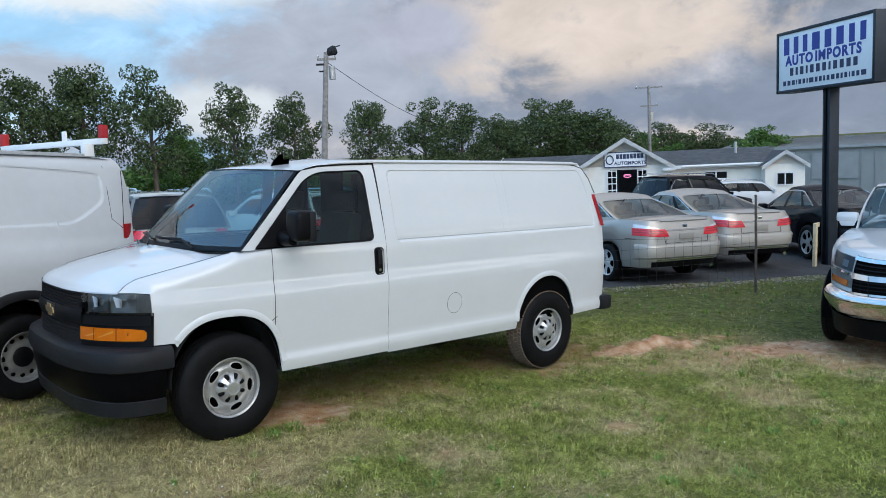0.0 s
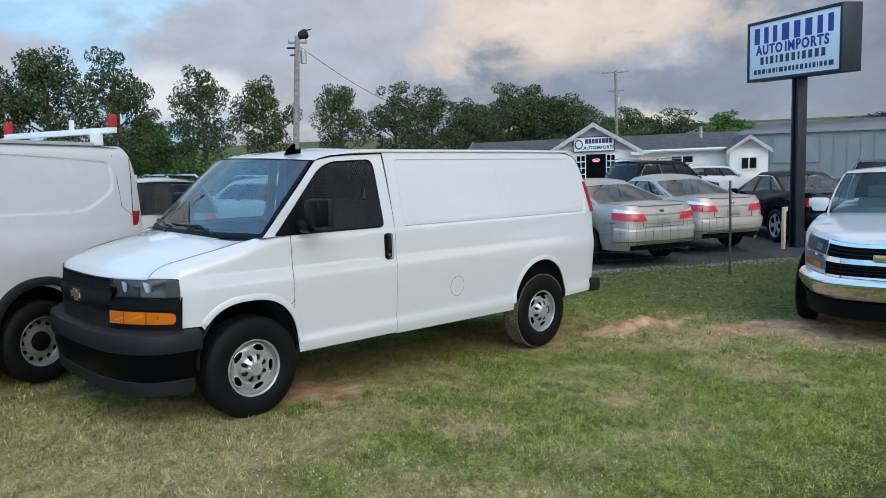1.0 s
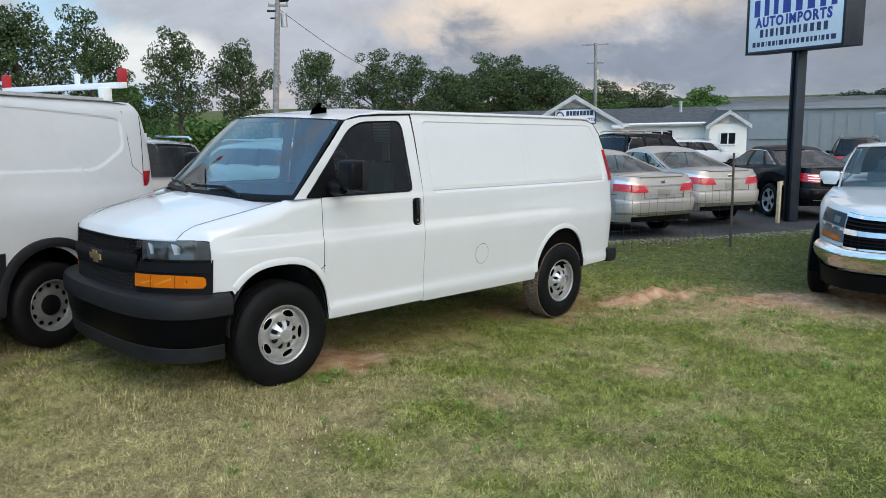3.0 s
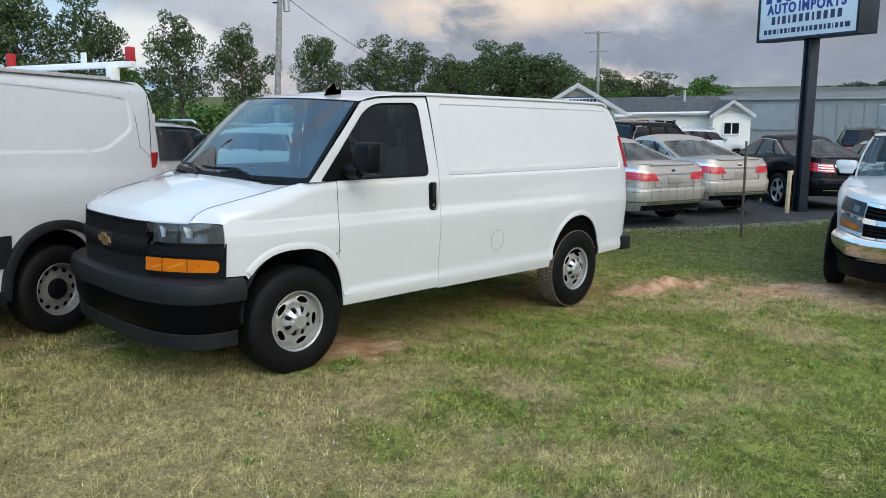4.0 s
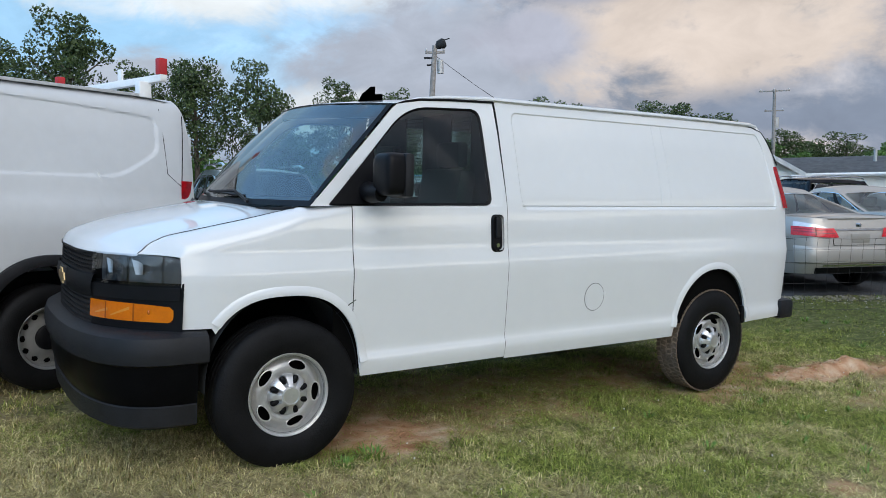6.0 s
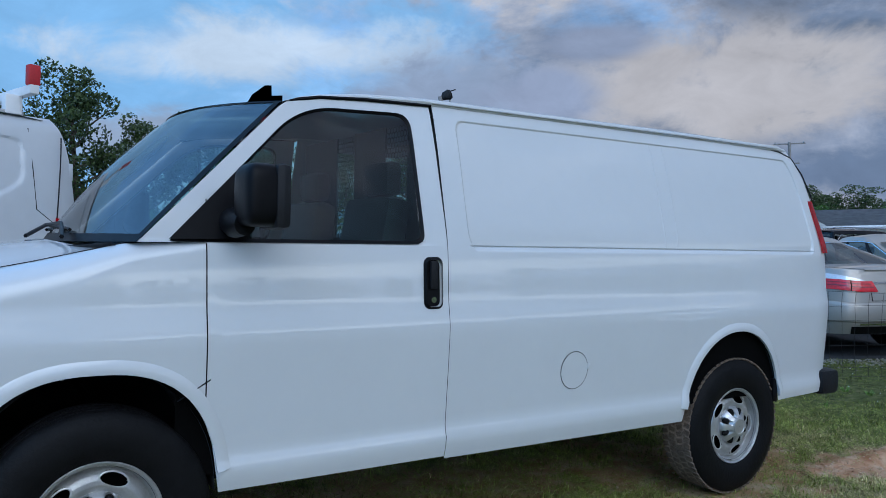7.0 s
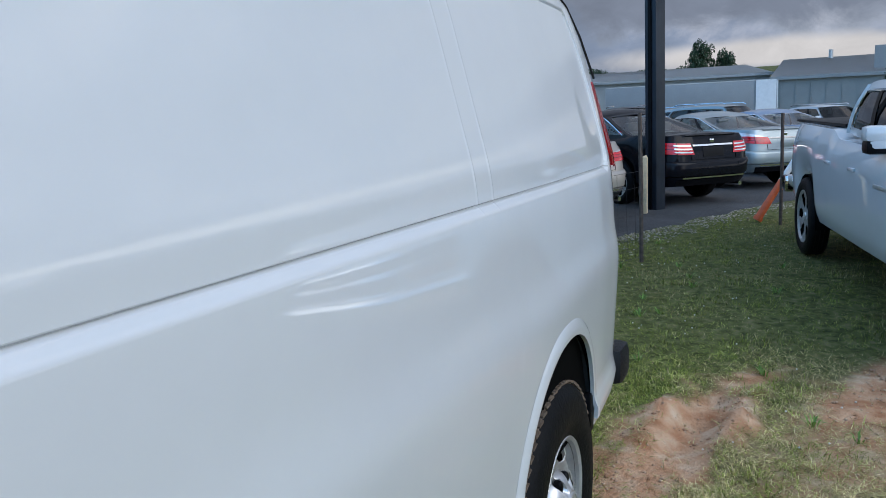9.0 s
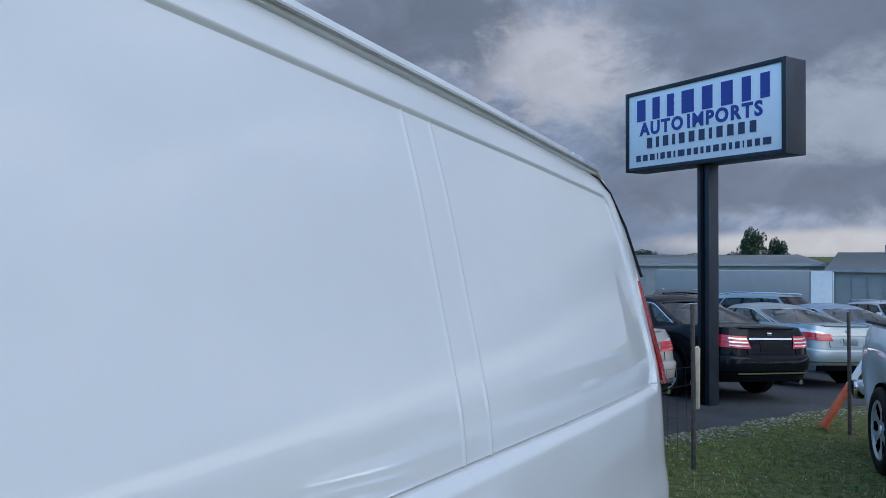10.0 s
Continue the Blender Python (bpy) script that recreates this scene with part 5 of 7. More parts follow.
    if dark_low:
        part("lower_bumper", both(0.885, 1.0, 0.0, 0.125, 0.006), M_BLACK, car)
        part("bumper_strip", both(0.90, 1.0, 0.155, 0.185, 0.030), M_CHROME, car)
        part("rear_bumper", grid(lambda u, v: (lambda p: (p[0], math.copysign(p[1], u), p[2]))(S.tub(1 - 0.165 * abs(u) ** 0.9, (0.19, 0.22, 0.46, 0.50, 0.515)[v], (0.0, 0.022, 0.026, 0.016, 0.0)[v])), np.linspace(-1, 1, 41), range(5)), paint, car)
    if trunk:
        part("trunk_strip", both(0.935, 1.0, 0.815, 0.845, 0.018), M_CHROME if barred else M_SMOKEBAR, car, "bright trunk strip")
        part("trunk_gap", both(0.928, 1.0, 0.545, 0.552, 0.006), M_UNDER, car)
        for sg in (-1, 1):
            part("trunk_side_gap", tube([(lambda p: (p[0], sg * p[1], p[2]))(S.tub(0.928 - 0.014 * (s - 0.55), s, 0.004)) for s in np.linspace(0.55, 0.68, 5)], 0.005, 4), M_UNDER, car)
            part("deck_gap", tube([(lambda p: (p[0], sg * p[1] * 0.86, p[2] + 0.005))(S.tub(q, 1.0)) for q in np.linspace(0.70, 0.905, 14)], 0.005, 4), M_UNDER, car)
            part("bumper_gap", tube([(lambda p: (p[0], sg * p[1], p[2]))(S.tub(q, 0.62, 0.003)) for q in np.linspace(0.80, 0.84, 5)], 0.004, 4), M_UNDER, car)
        part("plate_recess", grid(lambda u, v: (lambda p: (p[0], math.copysign(p[1], u), p[2]))(S.tub(1 - 0.034 * abs(u), 0.60 + 0.185 * v, 0.007)), np.linspace(-1, 1, 13), np.linspace(0, 1, 4)), M_BLACK if barred else paint, car)
        part("trunk_lip", grid(lambda u, v: (lambda p: (p[0], math.copysign(p[1], u), p[2] + (0.0, 0.022, 0.030, 0.0)[v]))(S.tub(1 - 0.085 * abs(u), 0.985, (0.004, 0.014, -0.03, -0.10)[v])), np.linspace(-1, 1, 25), range(4)), paint, car)
        part("emblem", boxed((S.tub(1.0, 0.90)[0] + 0.012, 0, S.tub(1.0, 0.90)[2]), (0.012, 0.09, 0.055), 0.005), M_CHROME, car, "small bright badge")
    if plate:
        x, y, z = S.tub(1.0, 0.68, 0.014)
        part("plate_panel", boxed((x, 0, z), (0.010, 0.30, 0.13), 0.004), paint, car, "blank plate panel")
    part("grille", grid(lambda u, v: (lambda p: (p[0], math.copysign(p[1], u), p[2]))(S.tub(0.075 * abs(u), 0.45 + 0.4 * v, 0.006)), np.linspace(-1, 1, 13), np.linspace(0, 1, 4)), M_BLACK, car)
    part("exhaust_tip", tube([(S.xc + S.L / 2 - 0.30, S.W * 0.30, S.sill + 0.015), (S.xc + S.L / 2 - 0.03, S.W * 0.30, S.sill + 0.015)], 0.036, 12), M_CHROME, car)
    part("floor_pan", boxed((S.xc, 0, S.R + 0.12), (S.L * 0.9, S.W * 0.72, 0.30), 0.03), M_UNDER, car)
    # seats seen through the glass
    for y in (-0.36, 0.36):
        for x in (S.cabin[1] + 0.5, S.cabin[1] + 1.35):
            st = part("seat", boxed((x, y, S.deck(0) - 0.15), (0.16, 0.46, 0.62), 0.05), M_CARSEAT, car)
            part("headrest", boxed((x + 0.03, y, S.deck(0) + 0.25), (0.09, 0.25, 0.15), 0.03), M_CARSEAT, st)
    return car


def sedan_shape(L=4.86, W=1.85, zr=1.50, R=0.335):
    return CarShape(L, W, [(-L / 2, 0.64), (-L / 2 + 0.25, 0.76), (-1.15, 0.98), (0, 1.0), (1.3, 1.08), (1.66, 1.12), (L / 2 - 0.14, 1.11), (L / 2 - 0.03, 1.08), (L / 2, 1.05)], (-1.42, 1.36), R, (-1.15, -0.35, 0.84, 1.72), zr, 1.26, 0.30)


def suv_shape(L=4.75, W=1.88, zr=1.68):
    return CarShape(L, W, [(-L / 2, 0.78), (-L / 2 + 0.3, 0.95), (-1.15, 1.10), (0, 1.12), (L / 2, 1.12)], (-1.4, 1.38), 0.36, (-1.15, -0.45, L / 2 - 0.42, L / 2 - 0.06), zr, 1.34, 0.28, drop=0.05)


def behind(rx, ry, fx, fy, half):
    """Pose of a car whose rear centre stands at (rx, ry) and whose nose points along (fx, fy)."""
    n = math.hypot(fx, fy)
    fx, fy = fx / n, fy / n
    return on_slope(rx + fx * half, ry + fy * half, math.degrees(math.atan2(-fy, -fx)), 0.015)


SEDAN_WIN = [(1.07, 1.42), (1.45, 1.76), (1.79, 1.93)]
SUV_WIN = [(1.06, 1.32), (1.35, 1.64), (1.67, 1.93)]
ROW = "cars parked along the lot"
gold = build_car("sedan", behind(11.78, 7.05, 0.327, 0.945, 2.43), "champagne gold four-door sedan parked on asphalt", "car", sedan_shape(), M_GOLD, SEDAN_WIN, group=ROW, tint=M_CARGLASS)
copy_thing(gold, behind(14.02, 6.85, 0.40, 0.915, 2.43))
build_car("sedan", behind(16.45, 5.58, 0.64, 0.77, 2.55), "black four-door sedan with red tail lamps on asphalt", "car", sedan_shape(5.15, 1.93, 1.54, 0.365), M_BLACKP, SEDAN_WIN, group=ROW, tails=(0.838, 0.938, 0.655, 1.0), plate=False, tint=M_CARGLASS, barred=True)
build_car("sedan", behind(19.4, 4.55, 0.72, 0.69, 2.4), "pale silver-green sedan parked on asphalt", "car", sedan_shape(4.8, 1.82, 1.45), M_SILVER, SEDAN_WIN, group=ROW, tint=M_CARGLASS)
build_car("sedan", behind(22.3, 3.6, 0.74, 0.67, 2.4), "steel blue sedan parked on asphalt", "car", sedan_shape(4.8, 1.82, 1.47), M_BLUEP, SEDAN_WIN, group=ROW, tint=M_CARGLASS)
build_car("suv", behind(5.15, 12.25, 0.15, 0.99, 2.35), "grey-brown sport utility car with roof rails", "car", suv_shape(4.7, 1.86, 1.70), M_GREYP, SUV_WIN, group=ROW, rails=True, tails=(0.83, 0.905, 0.60, 0.98), trunk=False)
white_suv = build_car("suv", on_slope(34.0, 17.4, 152), "white sport utility car parked near the office", "car", suv_shape(4.6, 1.82, 1.62), M_WHITE2, SUV_WIN, rails=True, trunk=False)
build_car("suv", on_slope(25.9, 15.27, 168), "large black sport utility car with chrome window trim", "car", suv_shape(5.2, 2.0, 1.85), M_BLACKP, SUV_WIN, rails=True, trunk=False)
copy_thing(white_suv, on_slope(38.0, 3.2, 30))
copy_thing(white_suv, on_slope(9.2, 16.2, -80))
build_car("suv", on_slope(34.0, 10.5, 200), "black sport utility car parked in the lot", "car", suv_shape(4.9, 1.95, 1.80), M_BLACKP, SUV_WIN, rails=True, trunk=False)
silver_suv = build_car("suv", on_slope(41.0, 8.2, 95), "silver sport utility car far in the lot", "car", suv_shape(4.8, 1.9, 1.75), M_SILVER, SUV_WIN, rails=True, trunk=False)
copy_thing(silver_suv, on_slope(33.0, 6.6, 60))
copy_thing(white_suv, on_slope(8.0, 21.5, -95))


# ---- the white pickup ----
def build_pickup():
    S = CarShape(5.84, 2.00, [(-2.8, 1.05), (-2.55, 1.14), (-1.3, 1.22), (-0.9, 1.23), (0.70, 1.26), (0.80, 1.34), (3.1, 1.36)], (-1.64, 1.74), 0.405, (-1.05, -0.66, 0.72, 0.82), 1.78, 1.46, 0.42, 0.13, drop=0.03, belt=0.86)
    m = on_slope(11.08, 3.04, 10.8)
    t = build_car("pickup_truck", m, "white pickup truck with chrome bumper parked on grass", "pickup truck", S, M_WHITE, [(1.08, 1.50), (1.55, 1.93)], style="six", tint=M_DARKTINT, tails=(0.86, 0.90, 0.35, 0.97), heads=False, dark_low=False, trunk=False, plate=False)
    part("bed_cover", boxed((1.91, 0, 1.372), (2.14, 1.66, 0.03), 0.01), M_BLACK, t, "black soft bed cover")
    f = lambda q, s, o, sg: (lambda p: (p[0], sg * p[1], p[2]))(S.tub(q, s, o))
    for sg in (-1, 1):
        hl = part("headlamp", grid(lambda u, v: f(0.090 + 0.065 * u, 0.735 + 0.185 * v, 0.010, sg), np.linspace(0, 1, 10), np.linspace(0, 1, 5)), M_LAMPBOX, t)
        part("lens", grid(lambda u, v: f(0.088 + 0.07 * u, 0.73 + 0.20 * v, 0.018, sg), np.linspace(0, 1, 10), np.linspace(0, 1, 5)), M_LAMP2, hl)
        part("reflector", grid(lambda u, v: f(0.10 + 0.014 * u, 0.77 + 0.09 * v, 0.013, sg), np.linspace(0, 1, 5), np.linspace(0, 1, 4)), M_REFL, hl)
        part("lamp_trim", grid(lambda u, v: f(0.086 + 0.07 * u, 0.685 + 0.035 * v, 0.022, sg), np.linspace(0, 1, 10), np.linspace(0, 1, 3)), M_CHROME, t)
        part("lamp_housing", grid(lambda u, v: f(0.088 + 0.068 * u, 0.49 + 0.19 * v, 0.008, sg), np.linspace(0, 1, 10), np.linspace(0, 1, 4)), M_LAMPBOX, t)
        part("turn_signal", grid(lambda u, v: f(0.096 + 0.055 * u, 0.51 + 0.085 * v, 0.014, sg), np.linspace(0, 1, 10), np.linspace(0, 1, 3)), M_DEEPAMBER, t, "amber turn signal")
        part("fog_lamp", grid(lambda u, v: f(0.135 + 0.018 * u, 0.10 + 0.16 * v, 0.066, sg), np.linspace(0, 1, 4), np.linspace(0, 1, 3), thick=0.01), M_BLACK, t)
        mx, my, mz = S.cab(1.06, 0.12)
        part("tow_mirror", boxed((mx + 0.03, sg * (my + 0.14), mz + 0.09), (0.16, 0.25, 0.12), 0.045), M_WHITE, t)
        part("mirror_base", boxed((mx + 0.04, sg * (my + 0.12), mz - 0.005), (0.15, 0.26, 0.11), 0.035), M_BLACK, t)
        part("badge_strip", boxed((-0.85, sg * 0.998, 0.98), (0.34, 0.01, 0.028), 0.003), M_STEELW, t)
    both = lambda q1, s0, s1, o, n=4: grid(lambda u, v: f(q1 * abs(u), s0 + (s1 - s0) * v, o, math.copysign(1, u)), np.linspace(-1, 1, 31), np.linspace(0, 1, n))
    part("grille_panel", both(0.088, 0.44, 0.95, 0.006), M_UNDER, t)
    for s0, s1 in ((0.91, 0.96), (0.655, 0.74), (0.42, 0.455)):
        part("grille_bar", both(0.088, s0, s1, 0.028), M_CHROME, t, "chrome grille bar")
    for s0 in (0.50, 0.555, 0.61, 0.79, 0.845):
        part("grille_slat", both(0.086, s0, s0 + 0.018, 0.014, 2), M_BLACK, t)
    part("badge", boxed((-2.845, 0, 0.935), (0.02, 0.20, 0.07), 0.008), M_BADGE, t, "plain gold badge")
    rows = [(0.005, 0.425), (0.045, 0.40), (0.078, 0.345), (0.086, 0.29), (0.080, 0.23), (0.062, 0.14), (0.045, 0.04)]
    part("front_bumper", grid(lambda u, v: f(0.165 * abs(u), rows[v][1], rows[v][0], math.copysign(1, u)), np.linspace(-1, 1, 41), range(7)), M_CHROME, t, "chrome front bumper")
    part("air_dam", grid(lambda u, v: (lambda p: (p[0], math.copysign(p[1], u), 0.25 + (0.235 - 0.05 * (1 - abs(u)) ** 0.5) * v))(S.tub(0.165 * abs(u), 0.0, 0.072 - 0.035 * (1 - v))), np.linspace(-1, 1, 41), np.linspace(0, 1, 4)), M_BLACK, t)
    part("rear_bumper", boxed((3.07, 0, 0.62), (0.2, 1.9, 0.2), 0.04), M_CHROME, t)


build_pickup()


# ---- street furniture ----
def flat_text(body, size, parent, m, mat, space=1.08):
    cu = bpy.data.curves.new("lettering", "FONT")
    cu.body, cu.size, cu.align_x, cu.align_y, cu.extrude, cu.resolution_u, cu.offset = body, size, "CENTER", "CENTER", 0.004, 3, size * 0.036
    cu.space_character = space
    tmp = new("lettering_source", cu)
    me = bpy.data.meshes.new_from_object(tmp.evaluated_get(bpy.context.evaluated_depsgraph_get()))
    bpy.data.objects.remove(tmp)
    me.materials.clear()
    me.materials.append(mat)
    ob = new("lettering", me)
    ob.parent = parent
    ob.matrix_local = m
    return ob


def bars(parent, cx, z, widths, height, gap, mat, face_y, label, weight=1.0):
    """A line of plain bars in place of writing that is not reproduced."""
    total = sum(widths) + gap * (len(widths) - 1)
    x = cx - total / 2
    for w in widths:
        part("bar", boxed((x + w / 2, face_y, z), (w, 0.006, height)), mat, parent, smooth=False)
        x += w + gap


def build_sign():
    th = 59.75
    m = pose(15.74, 6.44, 0, 0, 0, th + 90 + 90)
    # local x runs along the face to the reader's right, the face looks to -y
    sg = thing("pole_sign", m, "tall dealership pole sign with white face and dark frame", "sign")
    g = gz(15.6, 6.3)
    part("pole", boxed((0, 0.14, (g + 2.9) / 2 - 0.05), (0.21, 0.21, 2.9 - g + 0.1), 0.012), M_POLE, sg)
    part("pole_cover", boxed((0.0, 0.025, (g + 2.9) / 2 - 0.05), (0.05, 0.03, 2.9 - g)), M_BLACK, sg)
    W, H, D = 2.80, 1.24, 0.40
    cab = part("cabinet", boxed((0, 0.14, 2.842 + H / 2), (W, D, H), 0.01), M_POLE, sg, "dark sign cabinet")
    fy = 0.14 - D / 2
    part("face", boxed((0, fy - 0.006, 2.842 + H / 2), (W - 0.13, 0.012, H - 0.12), 0.002), M_SIGNFACE, sg, "white sign face")
    for x in (-1, 1):
        part("frame_bar", boxed((x * (W / 2 - 0.032), fy - 0.012, 2.842 + H / 2), (0.064, 0.03, H), 0.004), M_POLE, sg)
    for z in (2.842 + 0.03, 2.842 + H - 0.03):
        part("frame_bar", boxed((0, fy - 0.012, z), (W - 0.128, 0.03, 0.06), 0.004), M_POLE, sg)
    z0 = 2.842
    y = fy - 0.0155
    bars(sg, 0, z0 + 0.93, [0.17, 0.14, 0.13, 0.22, 0.18, 0.19, 0.14, 0.14], 0.33, 0.145, M_SIGNBLUE, y, "")
    flat_text("AUTO", 0.27, sg, pose(-0.68, y, z0 + 0.63, 90, 0, 0), M_SIGNBLUE, 1.20)
    flat_text("IMPORTS", 0.27, sg, pose(0.43, y, z0 + 0.63, 90, 0, 0), M_SIGNBLUE, 1.20)
    bars(sg, 0.0, z0 + 0.415, [0.10, 0.06, 0.10, 0.05, 0.10, 0.10, 0.10, 0.05, 0.10, 0.10, 0.10, 0.10], 0.155, 0.078, M_SIGNDARK, y, "")
    bars(sg, 0.0, z0 + 0.195, [0.09, 0.09, 0.09, 0.02, 0.08, 0.07, 0.03, 0.12, 0.07, 0.07, 0.05, 0.07, 0.09, 0.07, 0.05, 0.07, 0.02, 0.07, 0.07, 0.12], 0.095, 0.050, M_SIGNDARK, y, "")


build_sign()


def fence_post(x, y, top, lean, name="fence_post", r=0.022, mat=None, label="rusty thin steel fence post set in grass"):
    g = gz(x, y)
    p = tagged(part(name, tube([(0, 0, -0.1), (lean * 0.5, 0, (top - g) * 0.5), (lean, 0.01, top - g)], [r, r, r * 0.9], 8), mat or M_RUST), label, "fence post", "posts of the wire fence")
    p.location = (x, y, g)
    return p


P1, P2 = (11.88, 5.88), (14.58, 4.57)
step = (P2[0] - P1[0], P2[1] - P1[1])
POSTS = [(P1[0] - step[0], P1[1] - step[1] * 1.05), P1, P2, (P2[0] + step[0], P2[1] + step[1])]
for (x, y), top in zip(POSTS, (1.15, 1.08, 0.87, 0.8)):
    fence_post(x, y, top, 0.02)

# field fence between the first posts
bm = bmesh.new()
rnd = random.Random(5)
for (ax, ay), (bx, by) in zip(POSTS[:1], POSTS[1:2]):
    za, zb = gz(ax, ay), gz(bx, by)
    hs = [0.06, 0.16, 0.27, 0.39, 0.52, 0.66, 0.81, 0.96]
    ph = [rnd.uniform(0, 6.3) for _ in hs]

    def at(f, h, k):
        sag = 0.03 * math.sin(math.pi * f) + 0.012 * math.sin(9 * f + ph[k])
        return (ax + (bx - ax) * f + 0.02 * math.sin(7 * f + h * 3), ay + (by - ay) * f + 0.03 * math.sin(5 * f + h), za + (zb - za) * f + h - sag)

    for k, h in enumerate(hs):
        tube([at(f, h, k) for f in np.linspace(0, 1, 14)], 0.0022, 3, bm, close=False)
    for j in range(1, 21):
        f = j / 21
        tube([at(f + rnd.uniform(-0.002, 0.002), h, k) for k, h in enumerate(hs)], 0.002, 3, bm, close=False)
fence = tagged(part("wire_fence", bm, M_WIRE), "thin wire mesh field fence between posts", "fence")

st = thing("wooden_stake", pose(15.38, 6.44, gz(15.38, 6.44) - 0.05), "pale wooden stake with a wire coil beside the sign pole", "stake")
part("stake", boxed((0, 0, 0.45), (0.09, 0.06, 0.90), 0.006, Matrix.Rotation(radians(2), 4, "Y")), M_STAKE, st)
part("crosspiece", boxed((0.12, 0.03, 0.86), (0.24, 0.03, 0.09), 0.004), M_STAKE, st)
part("wire_coil", tube([(0.13 + 0.06 * math.cos(a) + 0.002 * a, 0.0 + 0.01 * a, 0.32 + 0.26 * math.sin(a)) for a in np.linspace(0, 9, 40)], 0.006, 4), M_WIRE, st)

barr = thing("orange_marker", pose(14.72, 4.86, gz(14.72, 4.86) + 0.03), "leaning orange and white plastic marker post", "marker post")
d0, d1 = Vector((0, 0, 0)), Vector((0.30, -0.62, 1.10))
for a, b, mt, r0, r1 in ((0.0, 0.04, M_ORANGE, 0.060, 0.062), (0.04, 0.47, M_ORANGE, 0.050, 0.042), (0.47, 0.96, M_WHITETRIM, 0.042, 0.032), (0.96, 1.0, M_ORANGE, 0.034, 0.030)):
    part("band", tube([d0.lerp(d1, a), d0.lerp(d1, b)], [r0, r1], 12), mt, barr)


def utility_pole(x, y, z_top, arms, name="utility_pole", lean=(0.0, 0.0)):
    g = gz(x, y)
    p = thing(name, pose(x, y, g), "weathered wooden utility pole with crossarm", "utility pole")
    h = z_top - g
    part("pole", tube([(lean[0], lean[1], 0), (lean[0] * 0.5, lean[1] * 0.5, h * 0.5), (0, 0, h)], [0.19, 0.165, 0.13], 10), M_WOODPOLE, p)
    for dz, ln, az in arms:
        part("crossarm", boxed((0, 0, h - dz), (ln, 0.10, 0.12), 0.01, Matrix.Rotation(radians(az), 4, "Z")), M_WOODPOLE, p)
        for f in (-0.45, 0.0, 0.45):
            part("insulator", lathe([(0.04, 0), (0.06, 0.05), (0.03, 0.14), (0.001, 0.15)], 8), M_STEELW, p).matrix_local = pose(f * ln * math.cos(radians(az)), f * ln * math.sin(radians(az)), h - dz + 0.06, 90, 0, 0)
    return p


def polar(az, d, x0=0.19, y0=0.0):
    return x0 + d * math.cos(radians(az)), y0 + d * math.sin(radians(az))


D1 = 42
p1 = polar(56.8, D1)
z1 = 2.0 + D1 * math.tan(radians(7.47))
u1 = utility_pole(*p1, z1, [(0.35, 1.0, -30)], lean=(-0.60, 0.38))
lf = part("floodlight", tube([(0.05, -0.05, z1 - gz(*p1) - 0.12), (0.16, -0.12, z1 - gz(*p1) + 0.02), (0.36, -0.22, z1 - gz(*p1) + 0.10), (0.46, -0.27, z1 - gz(*p1) + 0.14)], [0.10, 0.22, 0.27, 0.20], 12), M_LINER, u1, "dark floodlight head on the pole top")
part("floodlight_visor", boxed((0.52, -0.30, z1 - gz(*p1) + 0.30), (0.22, 0.30, 0.05), 0.012, Matrix.Rotation(radians(-20), 4, "Y")), M_LINER, lf)
part("bracket", boxed((-0.28, 0.16, z1 - gz(*p1) - 0.62), (0.52, 0.12, 0.10), 0.02, Matrix.Rotation(radians(-30), 4, "Z")), M_LINER, u1)
part("bracket", boxed((-0.22, 0.13, z1 - gz(*p1) - 0.98), (0.36, 0.12, 0.08), 0.02, Matrix.Rotation(radians(-30), 4, "Z")), M_LINER, u1)
part("transformer", tube([(0.3, 0.0, z1 - gz(*p1) - 1.4), (0.3, 0, z1 - gz(*p1) - 0.7)], 0.17, 12), M_STEELW, u1)
D2 = 78
p2 = polar(33.75, D2)
z2 = 2.0 + D2 * math.tan(radians(3.87))
u2 = utility_pole(*p2, z2, [(0.15, 2.6, -50), (1.9, 1.6, -50)])
part("transformer", tube([(0.35, 0.0, z2 - gz(*p2) - 3.4), (0.35, 0, z2 - gz(*p2) - 2.5)], 0.24, 12), M_STEELW, u2)
a, b = Vector((*p1, z1 - 0.5)), Vector((*polar(46, 60), 3.4))
tagged(part("overhead_cable", tube([a.lerp(b, f) - Vector((0, 0, 0.9 * math.sin(math.pi * f))) for f in np.linspace(0, 1, 16)], 0.016, 4), M_UNDER), "thin black overhead cable between poles", "cable")


# ---- buildings ----
def quad_prism(name, pts, mat, parent, thick=0.12, label=""):
    bm = fan(pts)
    bmesh.ops.solidify(bm, geom=bm.faces[:], thickness=thick)
    return part(name, bm, mat, parent, label, smooth=False)


